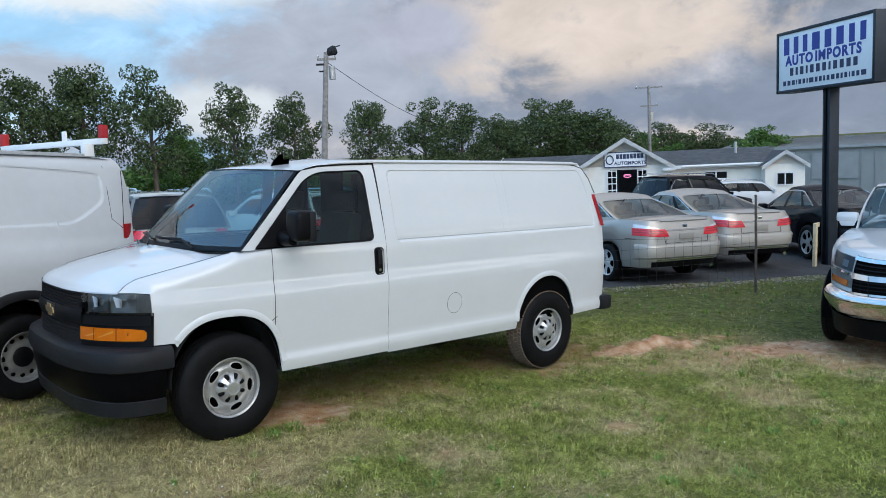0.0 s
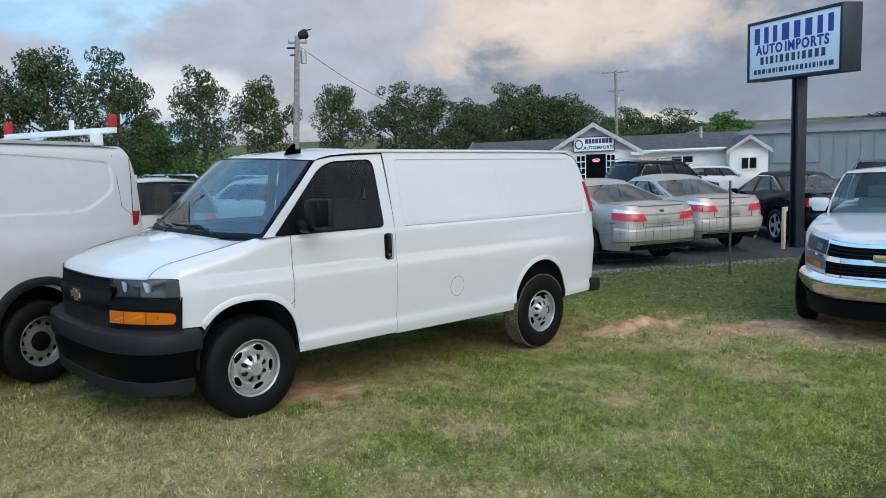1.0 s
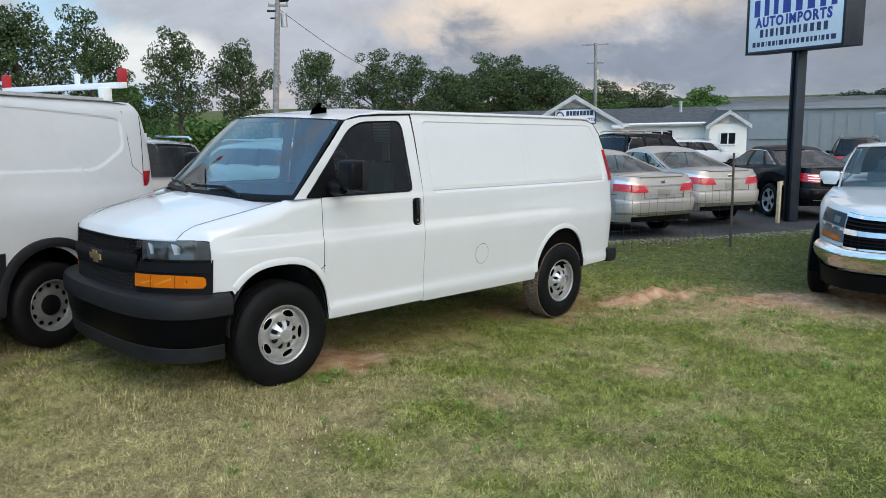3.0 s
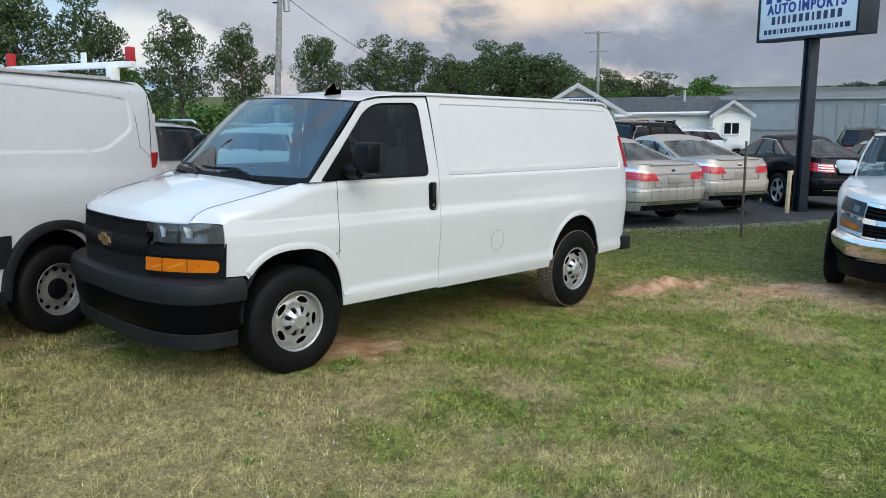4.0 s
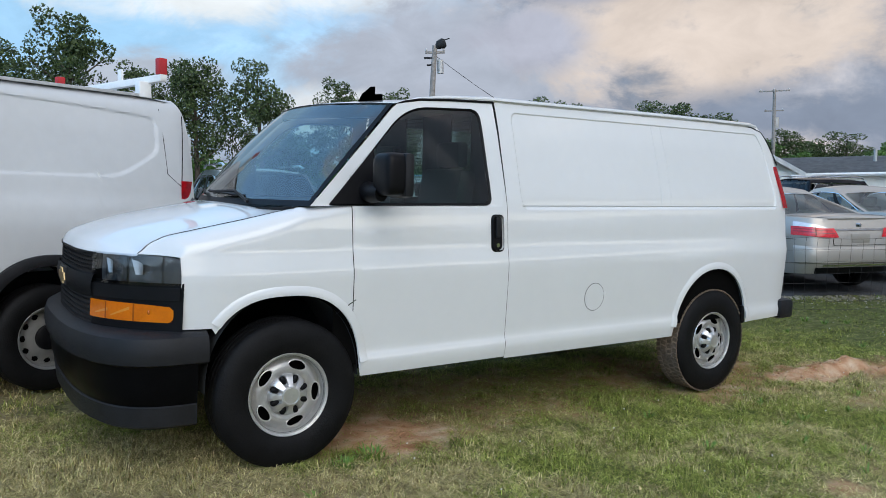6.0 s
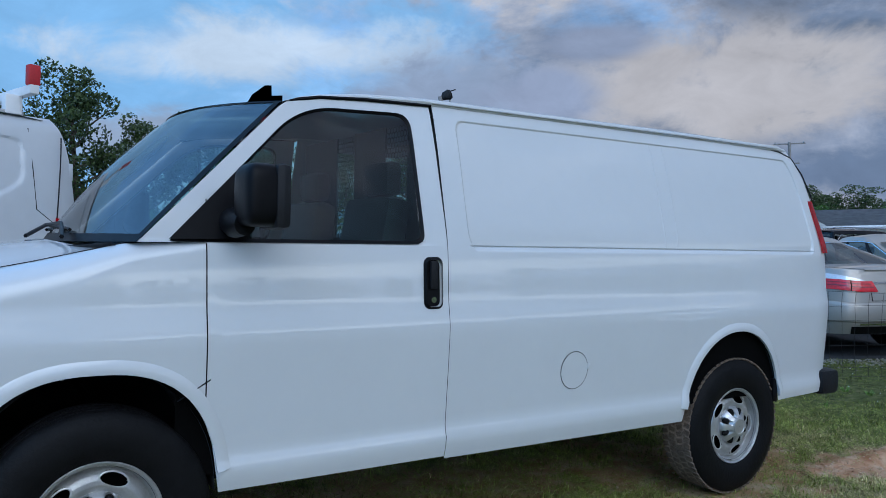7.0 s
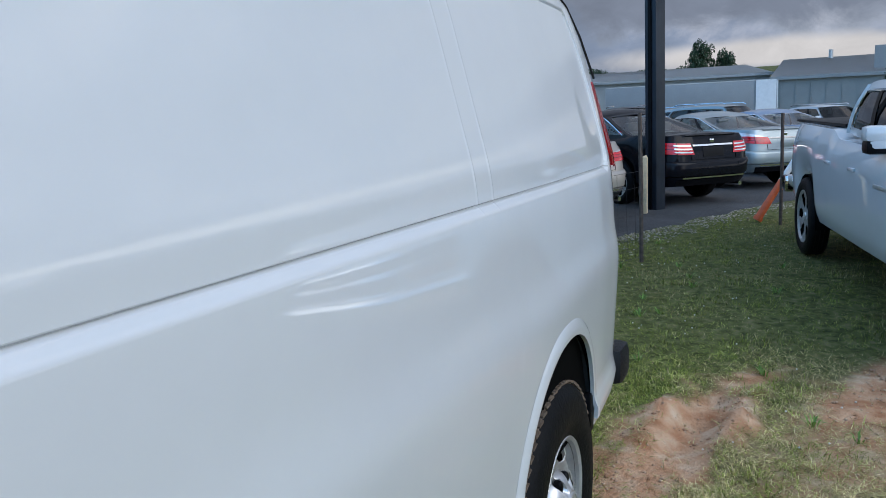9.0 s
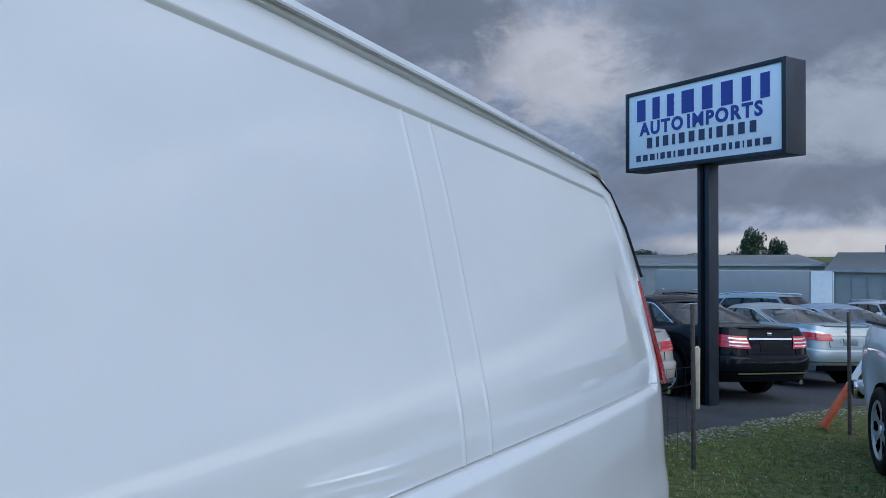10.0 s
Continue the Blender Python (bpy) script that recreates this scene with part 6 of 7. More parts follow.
def build_office():
    az, D = 34.3, 52.0
    ox, oy = polar(az, D)
    # local x to the right along the front, y away, z from the world's zero
    off = thing("office_building", pose(ox, oy, -0.585, 0, 0, az - 90) @ Matrix.Diagonal((1.13, 1.13, 1.13, 1)), "low white office with grey shingle roof and gables", "building")
    zg, ze = -2.3, 0.80
    zr = 1.62
    part("main_wall", boxed((-0.6, 4.3, (zg + ze) / 2), (15.4, 7.0, ze - zg)), M_SIDING, off)
    # main roof, eaves to ridge
    for y0, y1 in ((0.4, 4.2), (8.0, 4.2)):
        quad_prism("roof_slope", [(-8.9, y0, ze - 0.05), (7.6, y0, ze - 0.05), (7.6, y1, zr), (-8.9, y1, zr)], M_ROOF, off)
    quad_prism("gable_wall", [(-8.3, 0.8, ze), (-8.3, 7.8, ze), (-8.3, 4.2, zr - 0.08)], M_SIDING, off)
    part("eave_trim", boxed((-0.6, 0.40, ze - 0.09), (16.4, 0.06, 0.18)), M_WHITETRIM, off)
    part("gutter", tube([(2.2, 0.33, ze - 0.06), (6.4, 0.33, ze - 0.06)], 0.07, 8), M_WHITETRIM, off)
    for x in (-8.85,):
        for y0 in (0.35, 8.05):
            quad_prism("barge_board", [(x, y0, ze - 0.22), (x, 4.2, zr - 0.12), (x, 4.2, zr + 0.08), (x, y0, ze + 0.02)], M_WHITETRIM, off, 0.06)
    # front gable wing
    xa, xb, xm, ya = -3.7, 1.75, -0.95, -1.2
    za, zm = 0.98, 2.50
    part("wing_wall", boxed((xm, ya + 1.4, (zg + za) / 2), (xb - xa - 0.5, 2.8, za - zg)), M_SIDING, off)
    quad_prism("wing_gable", [(xa + 0.25, ya, za - 0.02), (xb - 0.25, ya, za - 0.02), (xm, ya, zm - 0.2)], M_SIDING, off, 0.1)
    for sx in (xa, xb):
        quad_prism("wing_roof", [(sx, ya - 0.45, za - 0.12), (xm, ya - 0.45, zm), (xm, ya + 5.6, zm), (sx, ya + 5.6, za - 0.12)], M_ROOF, off)
        quad_prism("wing_barge_board", [(sx, ya - 0.50, za - 0.34), (xm, ya - 0.50, zm - 0.20), (xm, ya - 0.50, zm + 0.05), (sx, ya - 0.50, za - 0.08)], M_WHITETRIM, off, 0.08)
        part("eave_return", boxed((sx + (0.3 if sx < 0 else -0.3), ya - 0.3, za - 0.28), (0.7, 0.4, 0.16), 0.01), M_WHITETRIM, off)
    # entrance: glazed door between small-paned side lights
    ent = part("entrance", boxed((xm + 0.12, ya - 0.02, -0.25), (1.9, 0.06, 2.0)), M_BLACK, off)
    part("door_glass", boxed((xm + 0.12, ya - 0.055, -0.25), (0.95, 0.02, 1.9)), M_TINT, ent)
    for sx in (-0.72, 0.96):
        for k in range(5):
            part("pane", boxed((xm + sx, ya - 0.06, 0.52 - k * 0.36), (0.44, 0.02, 0.30)), M_TINT, ent)
        for k in range(6):
            part("glazing_bar", boxed((xm + sx, ya - 0.07, 0.70 - k * 0.36), (0.52, 0.03, 0.05)), M_WHITETRIM, ent)
        for q in (-0.25, 0.0, 0.25):
            part("glazing_bar", boxed((xm + sx + q, ya - 0.075, -0.2), (0.045, 0.03, 1.9)), M_WHITETRIM, ent)
    neon = part("neon_sign", tube([(xm + 0.14 + 0.20 * math.cos(a), ya - 0.08, 0.40 + 0.08 * math.sin(a)) for a in np.linspace(0, 2 * math.pi, 21)], 0.018, 5), M_NEON, ent, "small pink neon ring")
    part("neon_stroke", boxed((xm + 0.14, ya - 0.08, 0.40), (0.24, 0.02, 0.03)), M_NEON, ent)
    # name board
    sb = part("name_board", boxed((xm + 0.02, ya - 0.10, 1.33), (2.30, 0.05, 0.86), 0.01), M_SIGNFACE, off, "white name board with navy frame")
    for z in (0.92, 1.74):
        part("board_edge", boxed((xm + 0.02, ya - 0.13, z), (2.34, 0.03, 0.05)), M_SIGNDARK, sb)
    for x in (-1.13, 1.17):
        part("board_edge", boxed((xm + x, ya - 0.13, 1.33), (0.05, 0.03, 0.86)), M_SIGNDARK, sb)
    part("emblem", tube([(xm - 0.82 + 0.2 * math.cos(a), ya - 0.135, 1.33 + 0.24 * math.sin(a)) for a in np.linspace(0, 2 * math.pi, 17)], 0.035, 5), M_SIGNDARK, sb)
    bars(sb, xm + 0.28, 1.50, [0.16] * 8, 0.26, 0.03, M_SIGNDARK, ya - 0.13, "")
    flat_text("AUTO", 0.25, sb, pose(xm - 0.20, ya - 0.13, 1.12, 90, 0, 0), M_SIGNDARK)
    flat_text("IMPORTS", 0.25, sb, pose(xm + 0.64, ya - 0.13, 1.12, 90, 0, 0), M_SIGNDARK)
    # window in the long wall
    w = part("window", boxed((4.1, 0.78, -0.05), (1.25, 0.06, 0.85)), M_BLACK, off)
    for q in (-0.62, 0.0, 0.62):
        part("window_frame", boxed((4.1 + q, 0.74, -0.05), (0.07, 0.04, 0.9)), M_WHITETRIM, w)
    for q in (-0.42, 0.0, 0.42):
        part("window_frame", boxed((4.1, 0.735, -0.05 + q), (1.25, 0.04, 0.06)), M_WHITETRIM, w)
    # small gable wing
    xa, xb, ya = 6.30, 8.70, -0.9
    xm = (xa + xb) / 2
    za, zm = 0.72, 1.42
    part("small_wing_wall", boxed((xm, ya + 2.5, (zg + za) / 2), (xb - xa - 0.4, 5.0, za - zg)), M_SIDING, off)
    quad_prism("small_gable", [(xa + 0.2, ya, za - 0.02), (xb - 0.2, ya, za - 0.02), (xm, ya, zm - 0.12)], M_SIDING, off, 0.1)
    for sx in (xa, xb):
        quad_prism("small_roof", [(sx, ya - 0.3, za - 0.1), (xm, ya - 0.3, zm), (xm, ya + 5.0, zm), (sx, ya + 5.0, za - 0.1)], M_ROOF, off)
        quad_prism("small_barge_board", [(sx, ya - 0.34, za - 0.28), (xm, ya - 0.34, zm - 0.16), (xm, ya - 0.34, zm + 0.05), (sx, ya - 0.34, za - 0.06)], M_WHITETRIM, off, 0.07)
    w = part("small_window", boxed((xm, ya - 0.02, -0.1), (0.85, 0.05, 0.66)), M_TINT, off)
    for q in (-0.42, 0.0, 0.42):
        part("window_frame", boxed((xm + q, ya - 0.05, -0.1), (0.06, 0.04, 0.72)), M_WHITETRIM, w)
    for q in (-0.33, 0.33):
        part("window_frame", boxed((xm, ya - 0.055, -0.1 + q), (0.9, 0.04, 0.06)), M_WHITETRIM, w)
    part("vent_pipe", tube([(5.4, 3.0, 1.3), (5.4, 3.0, 2.0)], 0.09, 10), M_STEELW, off)


M_NEON = bpy.data.materials.new("pink_neon")
M_NEON.use_nodes = True
M_NEON.node_tree.nodes["Principled BSDF"].inputs["Emission Color"].default_value = (1.0, 0.06, 0.35, 1)
M_NEON.node_tree.nodes["Principled BSDF"].inputs["Emission Strength"].default_value = 1.2
build_office()


def build_warehouse(name, az0, az1, d, el_top, rise, label, roofm, ridge=0.5, seams=True):
    """A long metal building seen between two bearings from the walk's end."""
    x0, y0 = polar(az0, d, 4.27, 4.45)
    x1, y1 = polar(az1, d, 4.27, 4.45)
    ln = math.hypot(x1 - x0, y1 - y0)
    yaw = math.degrees(math.atan2(y1 - y0, x1 - x0))
    wh = thing(name, pose(x0, y0, 0, 0, 0, yaw), label, "building")
    top = 1.55 + d * math.tan(radians(el_top))
    g = min(gz(x0, y0), gz(x1, y1)) - 0.5
    dep = 26.0
    part("wall", boxed((ln / 2, dep / 2, (g + top) / 2), (ln, dep, top - g)), M_METALW, wh)
    quad_prism("roof_slope", [(-0.3, -0.3, top), (ln + 0.3, -0.3, top), (ln + 0.3, dep * ridge, top + rise), (-0.3, dep * ridge, top + rise)], roofm, wh, 0.15)
    quad_prism("roof_slope", [(-0.3, dep * ridge, top + rise), (ln + 0.3, dep * ridge, top + rise), (ln + 0.3, dep, top), (-0.3, dep, top)], roofm, wh, 0.15)
    part("eave_trim", boxed((ln / 2, -0.32, top - 0.08), (ln + 0.6, 0.1, 0.28)), M_METALR, wh)
    if seams:
        for k in range(int(ln / 1.2)):
            part("wall_rib", boxed((0.6 + k * 1.2, -0.04, (g + top) / 2), (0.08, 0.06, top - g - 0.2)), M_METALW, wh, smooth=False)
    return wh, ln, top, g


M_LIT = bpy.data.materials.new("lit_lamp")
M_LIT.use_nodes = True
M_LIT.node_tree.nodes["Principled BSDF"].inputs["Emission Color"].default_value = (1.0, 0.97, 0.9, 1)
M_LIT.node_tree.nodes["Principled BSDF"].inputs["Emission Strength"].default_value = 2.0
wh, ln, top, g = build_warehouse("warehouse", 27.8, 1.6, 84, -0.64, 0.9, "long grey metal warehouse with pale roof trim", M_METALR)
part("loading_door", boxed((ln * 0.30, -0.08, top - 2.0), (4.2, 0.1, 2.6)), M_METALR, wh)
part("louvre", boxed((ln * 0.18, -0.10, top - 0.9), (1.6, 0.1, 0.8)), M_STEELW, wh)
part("wall_lamp", boxed((ln * 0.72, -0.25, top - 1.05), (0.7, 0.25, 0.4), 0.08), M_LIT, wh, "lit wall lamp")
wh2, ln2, top2, g2 = build_warehouse("low_warehouse", 1.4, -9.0, 74, -1.0, 1.5, "grey metal building with pitched pale roof", M_METALR)
part("chimney", boxed((ln2 * 0.62, 3.0, top2 + 1.0), (1.3, 1.3, 2.4)), M_METALW, wh2)
part("vent_pipe", tube([(ln2 * 0.30, 12, top2 + 1.0), (ln2 * 0.30, 12, top2 + 2.2)], 0.2, 8), M_STEELW, wh2)

# box trailer in the yard
tx, ty = polar(12.5, 58, 3.9, 4.5)
ux, uy = polar(1.1, 58, 3.9, 4.5)
tl = thing("box_trailer", pose(tx, ty, gz(tx, ty), 0, 0, math.degrees(math.atan2(uy - ty, ux - tx))), "grey box trailer with pale end doors", "trailer")
tln, th_ = math.hypot(ux - tx, uy - ty), 0.42 - gz(tx, ty)
part("box", boxed((tln / 2, 1.25, th_ / 2 + 0.5), (tln, 2.5, th_ - 1.0), 0.03), M_METALW, tl)
part("end_door", boxed((tln + 0.03, 1.25, th_ / 2 + 0.5), (0.06, 2.4, th_ - 1.1), 0.02), M_WHITETRIM, tl)
part("corner_post", boxed((tln - 0.7, -0.03, th_ / 2 + 0.5), (1.3, 0.06, th_ - 1.0)), M_WHITETRIM, tl)
for x in (1.5, 2.7, tln - 2.5, tln - 1.3):
    part("trailer_wheel", lathe([(0.1, -0.12), (0.5, -0.12), (0.5, 0.12), (0.1, 0.12)], 20), M_RUBBER, tl).matrix_local = pose(x, 0.2, 0.5)


# ---- trees ----
def leaf_cloud(rng, centres, radii, count, size, squash=0.8):
    """Many small leaves spread over clumps, as vertices and faces."""
    w = np.array(radii) ** 2
    idx = rng.choice(len(centres), count, p=w / w.sum())
    d = rng.normal(size=(count, 3))
    d /= np.linalg.norm(d, axis=1)[:, None]
    r = np.array(radii)[idx] * rng.uniform(0.45, 1.08, count) ** 0.6
    c = np.array(centres)[idx] + d * r[:, None] * np.array([1, 1, squash])
    a = rng.normal(size=(count, 3))
    a /= np.linalg.norm(a, axis=1)[:, None]
    b = np.cross(a, rng.normal(size=(count, 3)))
    b /= np.linalg.norm(b, axis=1)[:, None]
    s = size * rng.uniform(0.6, 1.35, count)[:, None]
    v = np.stack([c - a * s, c + b * s * 0.55, c + a * s, c - b * s * 0.55], 1).reshape(-1, 3)
    f = np.arange(count * 4).reshape(-1, 4)
    return v, f


def mesh_fast(name, v, f, mat):
    me = bpy.data.meshes.new(name)
    n, k = len(f), f.shape[1]
    me.vertices.add(len(v)), me.loops.add(n * k), me.polygons.add(n)
    me.vertices.foreach_set("co", np.asarray(v, np.float32).ravel())
    me.loops.foreach_set("vertex_index", np.asarray(f, np.int32).ravel())
    me.polygons.foreach_set("loop_start", np.arange(0, n * k, k, dtype=np.int32))
    me.update(calc_edges=True)
    me.materials.append(mat)
    return me


def build_tree(seed, h, spread, trunk_h, leaves, size, mat, label):
    rng = np.random.default_rng(seed)
    t = thing("tree", Matrix(), label, "tree", "row of trees behind the lot")
    bm = tube([(0, 0, 0), (0.05 * h / 10, 0, h * 0.3), (0, 0.08, h * 0.6), (0.1, 0, h * 0.88)], [0.022 * h, 0.017 * h, 0.011 * h, 0.004 * h], 8)
    cs, rs = [], []
    nb = 17
    for k in range(nb):
        f = (k + 0.5) / nb
        z0 = trunk_h + (h * 0.80 - trunk_h) * f ** 1.1
        az = k * 2.4 + rng.uniform(-0.4, 0.4)
        ln = spread * (0.55 + 0.5 * math.sin(math.pi * min(1, f * 0.9 + 0.18))) * rng.uniform(0.75, 1.15)
        if f > 0.75:
            ln *= 0.62
        tip = np.array([ln * math.cos(az), ln * math.sin(az), min(h * 0.95, z0 + ln * rng.uniform(0.35, 0.75))])
        mid = np.array([tip[0] * 0.5, tip[1] * 0.5, z0 + (tip[2] - z0) * 0.4])
        tube([(0, 0, z0), tuple(mid), tuple(tip)], [0.008 * h, 0.005 * h, 0.002 * h], 5, bm, close=False)
        for q in (0.5, 0.78, 1.0):
            c = np.array([0, 0, z0]) * (1 - q) + tip * q
            cs.append(c + rng.normal(scale=0.05 * h, size=3) * (1, 1, 0.7)), rs.append(h * rng.uniform(0.05, 0.105))
    for q in range(4):
        cs.append(np.array([rng.normal() * 0.06 * h, rng.normal() * 0.06 * h, h * rng.uniform(0.82, 0.95)])), rs.append(h * rng.uniform(0.05, 0.075))
    part("trunk", bm, M_BARK, t)
    v, f = leaf_cloud(rng, cs, rs, leaves, size)
    c = new("crown", mesh_fast("crown", v, f, mat))
    c.parent = t
    return t


def set_tree(t, x, y, z, s, rot, wide=1.0):
    t.matrix_basis = Matrix.Translation((x, y, z)) @ Matrix.Rotation(rot, 4, "Z") @ Matrix.Diagonal((s * wide, s * wide, s, 1))


LABEL_T = "broadleaf tree with dense dark green crown"
KINDS = [build_tree(11 + k, 10.0, 2.7, 2.4, 9000, 0.108, M_LEAF, LABEL_T) for k in range(4)]
used = set()


def plant(kind, az, d, el_top, rot, wide=1.0, x0=0.19, y0=0.0, eye=2.0):
    if x0 < 1:
        az, el_top = az + 0.31, el_top - 0.42
        wide *= 0.88 if 48 < az < 75 else 1.0
    x, y = polar(az, d, x0, y0)
    g = gz(x, y) - 0.1
    s = (eye + d * math.tan(radians(el_top)) - g) / 10.0
    if kind in used:
        t = copy_thing(KINDS[kind], Matrix())
        t.scale = (1, 1, 1)
    else:
        t = KINDS[kind]
        used.add(kind)
    set_tree(t, x, y, g, s, rot, wide)
    return t


for k, az, d, el, rot, wide in [
        (1, 90.0, 42, 10.5, 1.3, 1.5), (0, 85.0, 46, 8.4, 0.3, 1.3), (1, 80.6, 48, 10.2, 2.0, 0.9), (2, 76.7, 49, 7.4, 1.0, 0.95), (3, 73.2, 50, 7.9, 4.0, 1.1), (0, 68.9, 50, 7.4, 1.1, 1.0), (1, 63.4, 53, 6.0, 2.2, 1.0), (2, 59.2, 55, 5.5, 3.3, 1.0),
        (3, 53.7, 58, 5.0, 0.4, 1.0), (0, 49.7, 60, 4.5, 5.0, 1.05), (1, 46.9, 62, 4.1, 1.5, 1.0), (2, 44.4, 66, 3.2, 2.6, 1.05), (3, 43.0, 68, 3.0, 0.9, 1.2), (0, 41.2, 70, 4.0, 0.0, 1.25), (1, 39.4, 72, 3.8, 5.5, 1.3),
        (3, 37.3, 72, 3.3, 3.0, 1.3), (2, 35.8, 78, 2.4, 1.0, 1.3), (1, 32.6, 96, 1.75, 2.0, 1.5), (0, 28.9, 100, 1.5, 1.0, 1.5), (2, 31.0, 100, 1.2, 3.0, 1.3), (3, 19.6, 130, 0.15, 2.0, 1.4), (2, 17.3, 130, 0.4, 4.0, 1.6)]:
    plant(k, az, d, el, rot, wide)
KINDS.append(build_tree(31, 10.0, 3.2, 2.2, 9000, 0.15, M_LEAF2, "light green broadleaf tree behind the office"))
plant(4, 25.9, 92, 1.15, 0.5, 1.5)
plant(4, 33.8, 92, 1.2, 2.5, 1.3)
plant(4, 67.0, 58, 3.0, 1.5, 1.5)
KINDS.append(build_tree(41, 10.0, 2.2, 4.6, 6000, 0.14, M_PINE, "tall pine with an uneven dark crown"))
for az, el, wide, d in ((6.1, 2.35, 0.55, 118), (4.5, 1.6, 0.55, 120), (13.5, 0.7, 1.5, 125), (11.8, 0.3, 1.6, 125), (8.8, 0.35, 1.4, 124), (7.4, 0.5, 1.2, 124), (3.4, 0.3, 1.4, 124), (10.0, 0.4, 1.6, 122), (15.5, 0.6, 1.6, 120)):
    plant(5, az, d, el, az, wide, 4.27, 4.45, 1.55)


# dense conifer beyond the pickup
def build_conifer():
    rng = np.random.default_rng(3)
    x, y = polar(-7.4, 40, 4.13, 4.55)
    g = gz(x, y)
    h = 1.5 + 40 * math.tan(radians(CON_EL)) - g
    t = thing("conifer", pose(x, y, g - 0.1), "dense dark green conifer with feathery upright tips", "tree")
    part("trunk", tube([(0, 0, 0), (0, 0, h * 0.9)], [0.2, 0.04], 8), M_BARK, t)
    cs, rs = [], []
    for k in range(130):
        f = rng.uniform(0.04, 1.0) ** 0.9
        r = h * 0.30 * (1 - f) ** 0.6 * rng.uniform(0.4, 1.0)
        a = rng.uniform(0, 6.28)
        cs.append((r * math.cos(a), r * math.sin(a), h * f * rng.uniform(0.93, 1.0))), rs.append(h * 0.055)
    v, f = leaf_cloud(rng, cs, rs, 34000, 0.06, 2.2)
    c = new("crown", mesh_fast("crown", v, f, M_PINE))
    c.parent = t


CON_EL = 3.6
build_conifer()

# hedge and far woods close the horizon
rng = np.random.default_rng(9)
cs, rs = [], []
for az in np.arange(40, 92, 0.55):
    d = 66 + rng.uniform(-4, 6)
    x, y = polar(az, d)
    cs.append((x, y, gz(x, y) + rng.uniform(0.6, 2.1))), rs.append(rng.uniform(1.0, 1.9))
v, f = leaf_cloud(rng, cs, rs, 26000, 0.24)
tagged(new("hedge", mesh_fast("hedge", v, f, M_LEAF2)), "rough green hedge along the field edge", "hedge", kind="stuff")
cs, rs = [], []
for az in np.arange(-180, 180, 0.8):
    if -12 < az < 92:
        continue
    d = 95 + rng.uniform(-10, 14)
    x, y = polar(az, d)
    low_ = 0.45 if -95 < az < 0 else 1.0
    for q in range(4):
        cs.append((x + rng.normal(), y + rng.normal(), gz(x, y) + low_ * (rng.uniform() ** 3 * 9 if low_ < 1 else 0) + low_ * rng.uniform(0.5, 2 + 6 * (0.5 + 0.5 * math.sin(az * 0.9) * math.sin(az * 0.23))))), rs.append(rng.uniform(1.4, 3.2) * (0.75 if low_ < 1 else 1))
v, f = leaf_cloud(rng, cs, rs, 70000, 0.6)
tagged(new("far_woods", mesh_fast("far_woods", v, f, M_LEAF)), "far belt of dark green woods", "woods", kind="stuff")


# ---- ground ----
def lump(x, y, s, seed):
    """Smooth value noise in numpy."""
    rs_ = np.random.default_rng(seed)
    t = rs_.uniform(-1, 1, (64, 64))
    u, v = np.asarray(x) / s + 500, np.asarray(y) / s + 500
    i, j = np.floor(u).astype(int), np.floor(v).astype(int)
    a, b = u - i, v - j
    a, b = a * a * (3 - 2 * a), b * b * (3 - 2 * b)
    q = lambda m, n: t[m % 64, n % 64]
    return (q(i, j) * (1 - a) + q(i + 1, j) * a) * (1 - b) + (q(i, j + 1) * (1 - a) + q(i + 1, j + 1) * a) * b


BARE = [(3.46, 3.85, 0.17, 0.11, 0.3, 0.5), (4.86, 3.41, 0.16, 0.10, 0.2, 0.7), (7.65, 4.88, 0.85, 0.28, -0.3, 1.0), (6.9, 4.35, 0.45, 0.22, 0.2, 0.5), (8.5, 3.78, 0.85, 0.34, -0.5, 1.0), (8.5, 3.0, 0.8, 0.4, -0.9, 0.75),
        (3.1, 5.35, 0.45, 0.4, 0, 0.95), (4.2, 5.7, 1.5, 0.7, 0, 0.6), (6.0, 5.6, 0.9, 0.7, 0, 0.75), (6.7, 3.1, 0.5, 0.35, 0, 0.45), (5.6, 3.3, 0.35, 0.25, 0, 0.35), (2.3, 4.4, 0.5, 0.35, 0.4, 0.35), (5.0, 3.0, 0.3, 0.2, 0, 0.3), (9.4, 3.2, 0.8, 0.5, 0, 0.8), (7.9, 4.1, 0.8, 0.4, -0.3, 0.7)]


def bare(x, y):
    """How bare the soil is, 0 to 1."""
    d = np.zeros_like(np.asarray(x, float))
    wob = 0.45 * lump(x, y, 0.22, 1) + 0.3 * lump(x, y, 0.08, 2)
    for cx, cy, rx, ry, an, am in BARE:
        dx, dy = x - cx, y - cy
        u, v = (dx * math.cos(an) + dy * math.sin(an)) / rx, (-dx * math.sin(an) + dy * math.cos(an)) / ry
        d = np.maximum(d, am * np.clip(1.25 - np.hypot(u, v) + wob * 0.8, 0, 0.5) * 2)
    return np.clip(d, 0, 1)


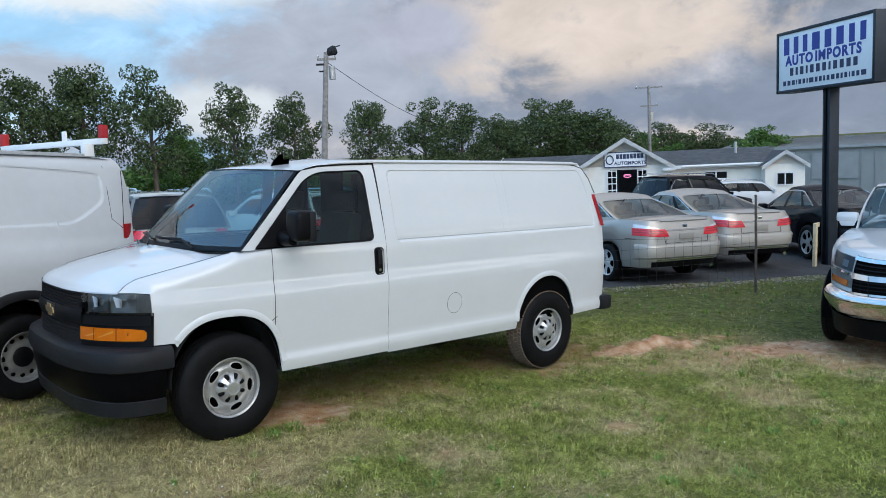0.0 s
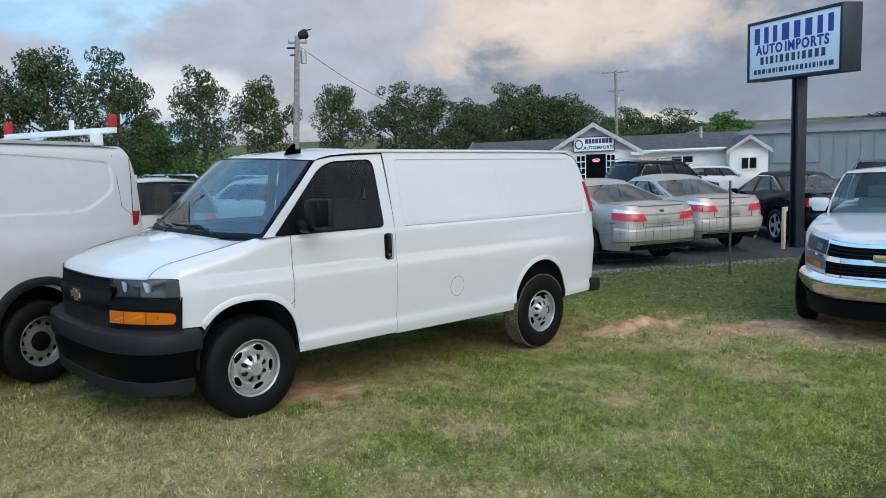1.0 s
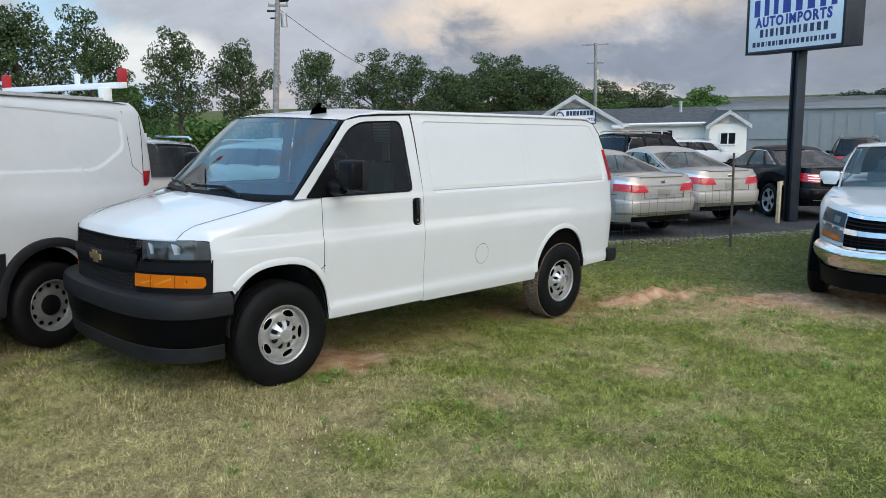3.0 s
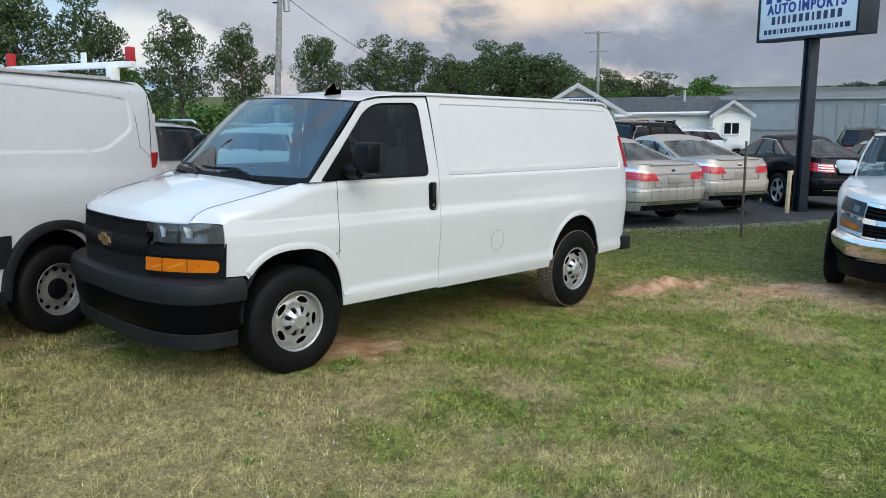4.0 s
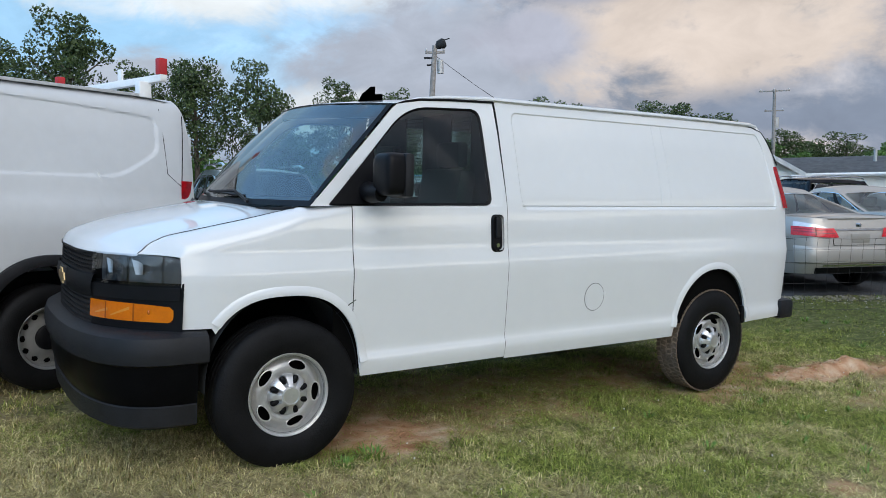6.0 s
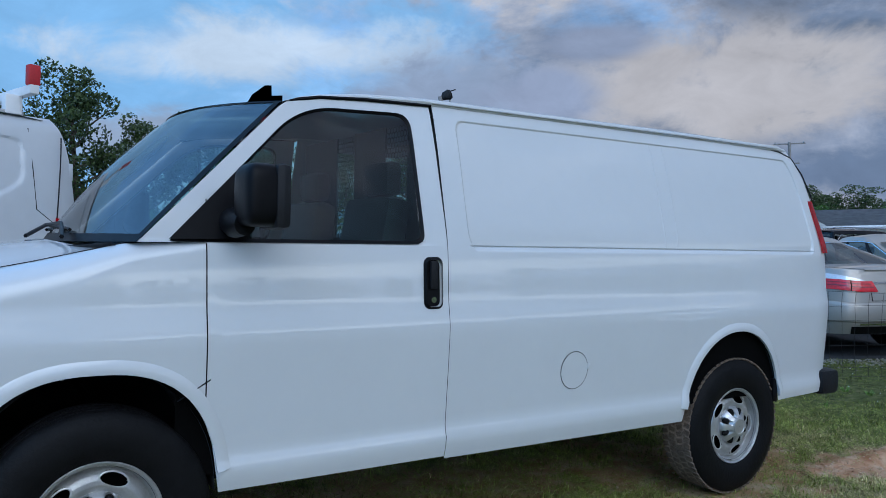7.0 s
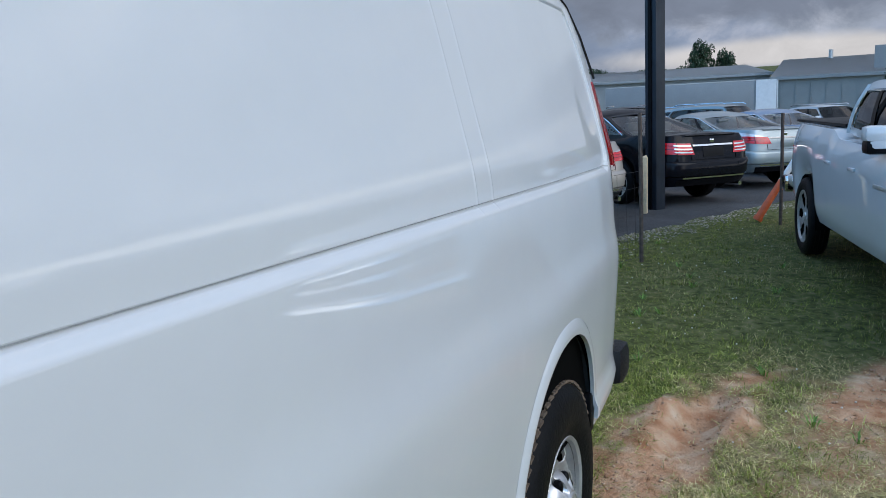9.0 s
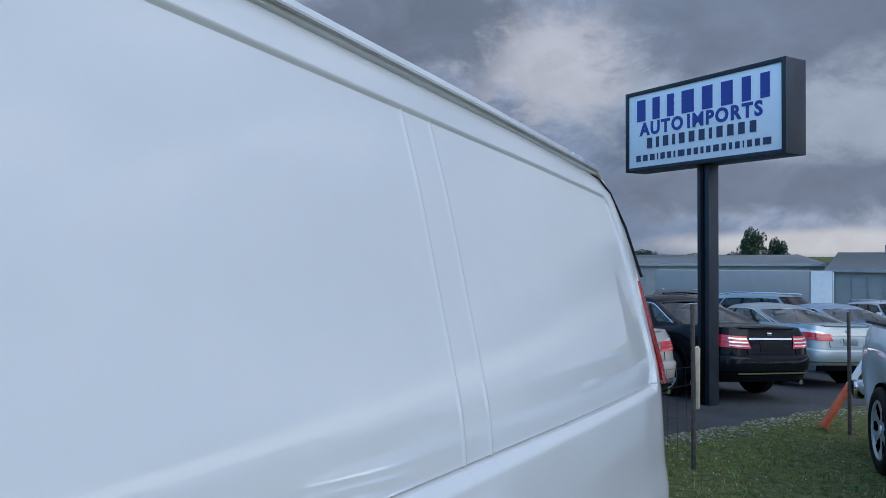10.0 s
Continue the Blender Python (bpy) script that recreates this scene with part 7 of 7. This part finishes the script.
def dry(x, y):
    """Straw-coloured share of the turf, stronger in front of the vans."""
    base = np.clip(0.65 - 0.27 * (x - 1.7) - 0.02 * (y - 3.5), 0.10, 0.69)
    worn = np.zeros_like(base)
    for cx, cy, r in ((1.8, 4.8, 1.0), (3.46, 3.85, 0.20), (4.86, 3.41, 0.19), (2.3, 4.4, 0.5), (6.6, 3.2, 0.6), (7.3, 4.3, 0.8), (8.6, 3.4, 1.0)):
        worn = np.maximum(worn, 0.75 * np.exp(-((x - cx) ** 2 + (y - cy) ** 2) / r ** 2))
    base = base + 0.22 * np.clip((x - 7.5) / 2.0, 0, 1)
    q = np.clip(base + worn + 0.42 * lump(x, y, 0.9, 3) + 0.38 * lump(x, y, 0.3, 4) + 0.22 * lump(x, y, 0.1, 5), 0, 1)
    return q * q * (3 - 2 * q)


def rut(x, y):
    """Wheel rut with thrown-up ridges beside the rear of the van."""
    an = -0.10
    u = (x - 7.75) * math.cos(an) + (y - 4.86) * math.sin(an)
    v = -(x - 7.75) * math.sin(an) + (y - 4.86) * math.cos(an)
    k = 1.25 * np.clip(1.1 - np.abs(u) / 0.62, 0, 1) ** 0.7
    return k * (-0.05 * np.exp(-((v / 0.10) ** 2)) + 0.065 * np.exp(-(((v - 0.20) / 0.07) ** 2)) + 0.06 * np.exp(-(((v + 0.20) / 0.08) ** 2))) * (1 + 0.5 * lump(x, y, 0.11, 6))


near_x, near_y = np.arange(-2.0, 13.0, 0.06), np.arange(-1.0, 9.5, 0.06)
far = lambda a, b: np.concatenate([a - np.cumsum(1.16 ** np.arange(58) * 0.08)[::-1], b + np.cumsum(1.16 ** np.arange(58) * 0.08)])
gx = np.unique(np.concatenate([near_x, far(near_x[0], near_x[-1])]))
gy = np.unique(np.concatenate([near_y, far(near_y[0], near_y[-1])]))
X, Y = np.meshgrid(gx, gy, indexing="ij")
fade = np.clip(1 - np.maximum(np.maximum(-1.5 - X, X - 13), np.maximum(-0.5 - Y, Y - 9.5)) / 4, 0, 1)
B = bare(X, Y)
Z = ground_z(X, Y) + fade * (0.012 * lump(X, Y, 0.5, 7) + 0.008 * lump(X, Y, 0.16, 8) - 0.012 + rut(X, Y) + B * 0.014 * lump(X, Y, 0.09, 9))
nx, ny = X.shape
ii = np.arange(nx * ny).reshape(nx, ny)
F4 = np.stack([ii[:-1, :-1], ii[1:, :-1], ii[1:, 1:], ii[:-1, 1:]], -1).reshape(-1, 4)


def ground_material():
    m = bpy.data.materials.new("turf_and_soil")
    m.use_nodes = True
    n, l = m.node_tree.nodes, m.node_tree.links
    p = n["Principled BSDF"]
    p.inputs["Roughness"].default_value = 0.95
    p.inputs["Specular IOR Level"].default_value = 0.15
    tcx = n.new("ShaderNodeTexCoord")

    def nz(scale, detail=6):
        q = n.new("ShaderNodeTexNoise")
        q.inputs["Scale"].default_value, q.inputs["Detail"].default_value = scale, detail
        l.new(tcx.outputs["Object"], q.inputs["Vector"])
        return q.outputs[0]

    def ramp(fac, stops):
        r = n.new("ShaderNodeValToRGB")
        while len(r.color_ramp.elements) < len(stops):
            r.color_ramp.elements.new(0.5)
        for e, (pp, c) in zip(r.color_ramp.elements, stops):
            e.position, e.color = pp, (*c, 1)
        l.new(fac, r.inputs[0])
        return r.outputs[0]

    def mix(fac, a, b):
        q = n.new("ShaderNodeMix")
        q.data_type = "RGBA"
        l.new(fac, q.inputs[0]), l.new(a, q.inputs[6]), l.new(b, q.inputs[7])
        return q.outputs[2]

    fine = nz(38, 8)
    green = ramp(fine, [(0.3, (0.03, 0.04, 0.011)), (0.7, (0.12, 0.145, 0.038))])
    straw = ramp(fine, [(0.3, (0.15, 0.12, 0.06)), (0.7, (0.40, 0.33, 0.19))])
    soil = ramp(nz(7, 9), [(0.3, (0.36, 0.165, 0.08)), (0.5, (0.52, 0.305, 0.175)), (0.72, (0.64, 0.48, 0.33))])
    ad, ab = n.new("ShaderNodeAttribute"), n.new("ShaderNodeAttribute")
    ad.attribute_name, ab.attribute_name = "dry", "bare"
    turf = mix(ad.outputs["Fac"], green, straw)
    ar = n.new("ShaderNodeAttribute")
    ar.attribute_name = "rough"
    turf = mix(ar.outputs["Fac"], turf, ramp(nz(14, 8), [(0.3, (0.043, 0.048, 0.016)), (0.52, (0.10, 0.112, 0.034)), (0.72, (0.175, 0.155, 0.075))]))
    l.new(mix(ab.outputs["Fac"], turf, soil), p.inputs["Base Color"])
    bp = n.new("ShaderNodeBump")
    bp.inputs["Strength"].default_value, bp.inputs["Distance"].default_value = 0.7, 0.03
    l.new(nz(55, 8), bp.inputs["Height"]), l.new(bp.outputs[0], p.inputs["Normal"])
    return m


gm = mesh_fast("ground", np.stack([X, Y, Z], -1).reshape(-1, 3), F4, ground_material())
for nm, val in (("dry", dry(X, Y)), ("bare", B), ("rough", np.clip((X - 7.6 + 0.5 * lump(X, Y, 0.6, 31)) / 1.2, 0, 1))):
    at_ = gm.attributes.new(nm, "FLOAT", "POINT")
    at_.data.foreach_set("value", val.ravel().astype(np.float32))
gm.polygons.foreach_set("use_smooth", [True] * len(gm.polygons))
tagged(new("ground", gm), "sloping mown grass with dry turf and bare red soil", "ground", kind="structure")

# asphalt lot beyond the fence, laid a little above the soil
EDGE = [(-20.0, 27.0), (2.0, 13.2), (8.0, 9.5), (10.95, 7.75), (12.0, 7.1), (14.28, 5.9), (15.9, 5.15), (17.2, 4.4), (20.8, 2.4), (28.0, -2.2), (60.0, -20.0)]
ex, ey = [p[0] for p in EDGE], [p[1] for p in EDGE]
xs = np.unique(np.concatenate([np.linspace(-20, 60, 81), np.linspace(8, 22, 120)]))
y0 = np.interp(xs, ex, ey) + 0.10 * lump(xs, xs * 0, 0.5, 12) + 0.05 * lump(xs, xs * 0, 0.12, 13)
vv = np.concatenate([[0, 0.002], np.linspace(0.02, 1, 14)])
PX = np.repeat(xs[:, None], len(vv), 1)
PY = y0[:, None] + vv[None, :] * (np.maximum(60 - y0, 30))[:, None]
PZ = ground_z(PX, PY) + np.where(vv[None, :] == 0, -0.03, 0.012)
ii = np.arange(PX.size).reshape(PX.shape)
FA = np.stack([ii[:-1, :-1], ii[1:, :-1], ii[1:, 1:], ii[:-1, 1:]], -1).reshape(-1, 4)
tagged(new("asphalt_lot", mesh_fast("asphalt_lot", np.stack([PX, PY, PZ], -1).reshape(-1, 3), FA, M_ASPHALT)), "dark grey asphalt car lot", "asphalt", kind="structure")


# ---- grass blades ----
def blade_material(name, green, straw):
    m = bpy.data.materials.new(name)
    m.use_nodes = True
    n, l = m.node_tree.nodes, m.node_tree.links
    p = n["Principled BSDF"]
    p.inputs["Roughness"].default_value = 0.8
    p.inputs["Specular IOR Level"].default_value = 0.06
    g, ad = n.new("ShaderNodeNewGeometry"), n.new("ShaderNodeAttribute")
    ad.attribute_name = "dry"
    cols = []
    for stops in (green, straw):
        r = n.new("ShaderNodeValToRGB")
        r.color_ramp.elements.new(0.5)
        for e, pp, c in zip(r.color_ramp.elements, (0, 0.5, 1), stops):
            e.position, e.color = pp, (*c, 1)
        l.new(g.outputs["Random Per Island"], r.inputs[0])
        cols.append(r.outputs[0])
    q = n.new("ShaderNodeMix")
    q.data_type = "RGBA"
    l.new(ad.outputs["Fac"], q.inputs[0]), l.new(cols[0], q.inputs[6]), l.new(cols[1], q.inputs[7])
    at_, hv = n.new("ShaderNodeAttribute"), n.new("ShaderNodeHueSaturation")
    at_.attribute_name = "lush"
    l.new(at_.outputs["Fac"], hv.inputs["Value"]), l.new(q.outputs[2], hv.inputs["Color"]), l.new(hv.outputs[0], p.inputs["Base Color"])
    return m


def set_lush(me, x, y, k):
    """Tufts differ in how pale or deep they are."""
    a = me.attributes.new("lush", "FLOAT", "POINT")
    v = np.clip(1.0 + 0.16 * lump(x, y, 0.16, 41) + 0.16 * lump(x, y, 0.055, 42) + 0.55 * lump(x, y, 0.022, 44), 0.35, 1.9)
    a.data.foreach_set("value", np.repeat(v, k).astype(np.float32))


def grass(name, x0, x1, y0_, y1, count, hgt, seed, label, mat, keep=None):
    rg = np.random.default_rng(seed)
    x, y = rg.uniform(x0, x1, count), rg.uniform(y0_, y1, count)
    dens = 0.62 + 0.5 * lump(x, y, 0.25, 14) + 0.35 * lump(x, y, 0.07, 15)
    ok = (rg.uniform(0, 1, count) < dens) & (rg.uniform(0, 1, count) > bare(x, y) * 1.05) & (y < np.interp(x, ex, ey) + 0.05)
    if keep is not None:
        ok &= rg.uniform(0, 1, count) < keep(x, y)
    x, y = x[ok], y[ok]
    n = len(x)
    z = ground_z(x, y) + 0.012 * lump(x, y, 0.5, 7) - 0.016 + rut(x, y)
    h = hgt * rg.uniform(0.25, 0.95, n) * np.clip(1 + 0.5 * lump(x, y, 0.35, 16) + 0.55 * lump(x, y, 0.13, 18), 0.3, 2)
    az, ln = rg.uniform(0, 6.28, n) + 1.5 * lump(x, y, 0.12, 17), rg.uniform(0.5, 1.7, n) * hgt
    wd = rg.uniform(0.0012, 0.0027, n) * (hgt / 0.045) ** 0.5
    base = np.stack([x, y, z], -1)
    sd_ = np.stack([-np.sin(az), np.cos(az), np.zeros(n)], -1) * wd[:, None]
    md = base + np.stack([np.cos(az) * ln * 0.45, np.sin(az) * ln * 0.45, h * 0.85], -1)
    tp = base + np.stack([np.cos(az) * ln, np.sin(az) * ln, h * rg.uniform(0.5, 1.1, n)], -1)
    v = np.stack([base - sd_, base + sd_, md + sd_ * 0.8, md - sd_ * 0.8, tp], 1).reshape(-1, 3)
    k = np.arange(n)[:, None] * 5
    tri = np.concatenate([k + np.array([[0, 1, 2]]), k + np.array([[0, 2, 3]]), k + np.array([[3, 2, 4]])], 0)
    me = mesh_fast(name, v, tri, mat)
    d = np.where(rg.uniform(0, 1, n) < dry(x, y) * 0.95, rg.uniform(0.55, 1.0, n), rg.uniform(0.0, 0.3, n))
    at2 = me.attributes.new("dry", "FLOAT", "POINT")
    at2.data.foreach_set("value", np.repeat(d, 5).astype(np.float32))
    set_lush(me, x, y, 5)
    tagged(new(name, me), label, "grass", kind="stuff")


M_BLADE = blade_material("grass_blades", ((0.066, 0.10, 0.012), (0.178, 0.238, 0.030), (0.35, 0.40, 0.08)), ((0.25, 0.19, 0.085), (0.48, 0.38, 0.19), (0.72, 0.59, 0.34)))
M_ROUGH = blade_material("rough_grass_blades", ((0.058, 0.082, 0.011), (0.145, 0.185, 0.027), (0.285, 0.325, 0.066)), ((0.155, 0.125, 0.056), (0.29, 0.235, 0.112), (0.47, 0.39, 0.215)))
grass("mown_grass", 0.2, 8.9, 1.4, 6.6, 400000, 0.036, 21, "short mown grass, green with straw-coloured blades", M_BLADE, lambda x, y: np.clip((8.8 - x) / 1.1, 0, 1) * np.clip((x - 0.2) / 0.8, 0.2, 1) * np.clip((y - 1.4) / 0.6, 0.2, 1))
grass("rough_grass", 7.7, 15.0, 3.0, 8.5, 150000, 0.034, 22, "longer olive green grass along the fence", M_ROUGH, lambda x, y: 0.75 * np.clip((x - 7.7) / 1.1, 0, 1))


def thatch(name, x0, x1, y0_, y1, count, seed, label, mat):
    """Cut stems that lie matted between the blades, one thin leaf each."""
    rg = np.random.default_rng(seed)
    x, y = rg.uniform(x0, x1, count), rg.uniform(y0_, y1, count)
    ok = (rg.uniform(0, 1, count) > bare(x, y) * 0.97) & (rg.uniform(0, 1, count) < np.clip((9.2 - x) / 1.5, 0, 1) * np.clip((y - y0_) / 0.6, 0.2, 1))
    x, y = x[ok], y[ok]
    n = len(x)
    z = ground_z(x, y) + 0.012 * lump(x, y, 0.5, 7) - 0.012 + rut(x, y) + rg.uniform(0.0, 0.016, n)
    az, ln, wd = rg.uniform(0, 6.28, n), rg.uniform(0.02, 0.06, n), rg.uniform(0.0010, 0.0024, n)
    c, q = np.cos(az), np.sin(az)
    p0 = np.stack([x, y, z], -1)
    sd_ = np.stack([-q * wd, c * wd, np.zeros(n)], -1)
    v = np.stack([p0 - sd_, p0 + sd_, p0 + np.stack([c * ln, q * ln, rg.uniform(-0.004, 0.022, n)], -1)], 1).reshape(-1, 3)
    me = mesh_fast(name, v, np.arange(n * 3).reshape(-1, 3), mat)
    d = np.where(rg.uniform(0, 1, n) < 0.06 + dry(x, y), rg.uniform(0.5, 1.0, n), rg.uniform(0.0, 0.35, n))
    at2 = me.attributes.new("dry", "FLOAT", "POINT")
    at2.data.foreach_set("value", np.repeat(d, 3).astype(np.float32))
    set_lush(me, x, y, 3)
    tagged(new(name, me), label, "grass", kind="stuff")


thatch("matted_stems", 0.3, 9.2, 1.4, 6.6, 560000, 33, "matted cut stems lying in the turf", M_BLADE)
inside = lambda x, y: (x > 0.75) & (x < 8.4) & (y > 1.8) & (y < 6.6) | (x > 7.7) & (y > 3.0) | (x > -2.2) & (y > 5.5)
grass("outer_grass", -12.0, 17.0, -10.0, 9.0, 100000, 0.060, 24, "mown grass of the open field around", M_BLADE, lambda x, y: np.where(inside(x, y), 0.0, np.clip(1.25 - np.hypot(x - 2.5, y - 2.0) / 14.0, 0, 1)))
grass("side_grass", -2.2, 3.0, 5.5, 8.0, 50000, 0.045, 23, "thin grass between the two vans", M_BLADE)


# ---- loose soil and gravel ----
def pebbles(name, x, y, size, mat, seed, label):
    rg = np.random.default_rng(seed)
    n = len(x)
    z = ground_z(x, y) + 0.012 * lump(x, y, 0.5, 7) - 0.012 + rut(x, y)
    s = size * rg.uniform(0.3, 1.0, n) ** 2.2
    base = np.array([(1, 0, 0), (0, 1, 0), (-1, 0, 0), (0, -1, 0), (0, 0, 0.75), (0, 0, -0.5)])
    v = base[None] * (1 + rg.uniform(-0.35, 0.35, (n, 6, 1)))
    a = rg.uniform(0, 6.28, n)
    c, q = np.cos(a)[:, None], np.sin(a)[:, None]
    v = np.stack([v[..., 0] * c - v[..., 1] * q, v[..., 0] * q + v[..., 1] * c, v[..., 2]], -1) * s[:, None, None]
    v = v + np.stack([x, y, z + s * 0.2], -1)[:, None]
    k = np.arange(n)[:, None, None] * 6
    t = np.array([(0, 1, 4), (1, 2, 4), (2, 3, 4), (3, 0, 4), (1, 0, 5), (2, 1, 5), (3, 2, 5), (0, 3, 5)])
    tagged(new(name, mesh_fast(name, v.reshape(-1, 3), (k + t[None]).reshape(-1, 3), mat)), label, "soil", kind="stuff")


M_CLOD = leaf_material("soil_clods", (0.36, 0.19, 0.10), (0.60, 0.43, 0.29))
M_GRAVEL = leaf_material("pale_gravel", (0.17, 0.15, 0.125), (0.46, 0.41, 0.34))
rg = np.random.default_rng(77)
cx, cy = rg.uniform(2.4, 10.5, 60000), rg.uniform(2.2, 6.4, 60000)
ok = rg.uniform(0, 1, 60000) < bare(cx, cy) ** 3 * 0.32 * (np.abs(cx - 4.1) > 1.2)
pebbles("soil_clods", cx[ok], cy[ok], 0.014, M_CLOD, 78, "loose crumbs of red-brown soil")
cx = rg.uniform(8.5, 18.0, 5200)
cy = np.interp(cx, ex, ey) - np.abs(rg.normal(0, 0.28, 5200)) + 0.06
pebbles("gravel_edge", cx, cy, 0.024, M_GRAVEL, 79, "pale gravel strewn along the asphalt edge")


# ---- weeds and clover in the turf ----
def weeds(name, spots, label):
    rg = np.random.default_rng(91)
    vs_, fs = [], []
    for x, y, r in spots:
        for k in range(int(46 * r / 0.12)):
            a, d = rg.uniform(0, 6.28), r * rg.uniform(0, 1) ** 0.7
            bx, by = x + d * math.cos(a) * 0.6, y + d * math.sin(a) * 0.6
            z = gz(bx, by) - 0.01
            h, ln, w = rg.uniform(0.025, 0.06), rg.uniform(0.02, 0.06), rg.uniform(0.003, 0.006)
            a2 = a + rg.uniform(-0.7, 0.7)
            c, s = math.cos(a2), math.sin(a2)
            p = np.array([(bx - s * w * 0.4, by + c * w * 0.4, z), (bx + s * w * 0.4, by - c * w * 0.4, z), (bx + c * ln * 0.5 + s * w, by + s * ln * 0.5 - c * w, z + h * 0.8),
                          (bx + c * ln * 0.5 - s * w, by + s * ln * 0.5 + c * w, z + h * 0.8), (bx + c * ln, by + s * ln, z + h)])
            n = len(vs_) * 5
            vs_.append(p)
            fs += [(n, n + 1, n + 2), (n, n + 2, n + 3), (n + 3, n + 2, n + 4)]
    tagged(new(name, mesh_fast(name, np.concatenate(vs_), np.array(fs), M_WEED)), label, "weeds", kind="stuff")


M_WEED = leaf_material("weed_leaves", (0.10, 0.19, 0.03), (0.24, 0.37, 0.07))
rg = np.random.default_rng(55)
spots = [(2.95, 5.0, 0.16), (2.75, 4.93, 0.10), (3.55, 2.65, 0.13), (4.15, 2.55, 0.10), (4.6, 2.3, 0.12), (5.6, 2.6, 0.08), (5.2, 3.3, 0.08)]
spots += [(rg.uniform(1.0, 8.0), rg.uniform(1.8, 4.8), rg.uniform(0.02, 0.045)) for _ in range(60)]
spots += [(rg.uniform(8.5, 14.0), rg.uniform(4.2, 7.0), rg.uniform(0.03, 0.06)) for _ in range(22)]
weeds("weed_clumps", spots, "low bright green weed clumps in the turf")
cx = np.concatenate([rg.normal(1.9, 0.35, 30), rg.uniform(1.0, 9.0, 60), rg.uniform(9, 14, 70)])
cy = np.concatenate([rg.normal(3.9, 0.3, 30), rg.uniform(2.0, 5.0, 60), rg.uniform(4.6, 7.0, 70)])
M_CLOVER = leaf_material("clover_heads", (0.55, 0.53, 0.46), (0.80, 0.78, 0.70))
ok = cy < np.interp(cx, ex, ey) - 0.1
cx, cy = cx[ok], cy[ok]
n = len(cx)
zc = ground_z(cx, cy) + rg.uniform(0.03, 0.05, n)
base = np.array([(1, 0, 0), (0, 1, 0), (-1, 0, 0), (0, -1, 0), (0, 0, 1), (0, 0, -1)]) * 0.0065
v = base[None] + np.stack([cx, cy, zc], -1)[:, None]
t = np.array([(0, 1, 4), (1, 2, 4), (2, 3, 4), (3, 0, 4), (1, 0, 5), (2, 1, 5), (3, 2, 5), (0, 3, 5)])
tagged(new("clover_flowers", mesh_fast("clover_flowers", v.reshape(-1, 3), (np.arange(n)[:, None, None] * 6 + t[None]).reshape(-1, 3), M_CLOVER)), "tiny white clover heads in the grass", "flowers", kind="stuff")
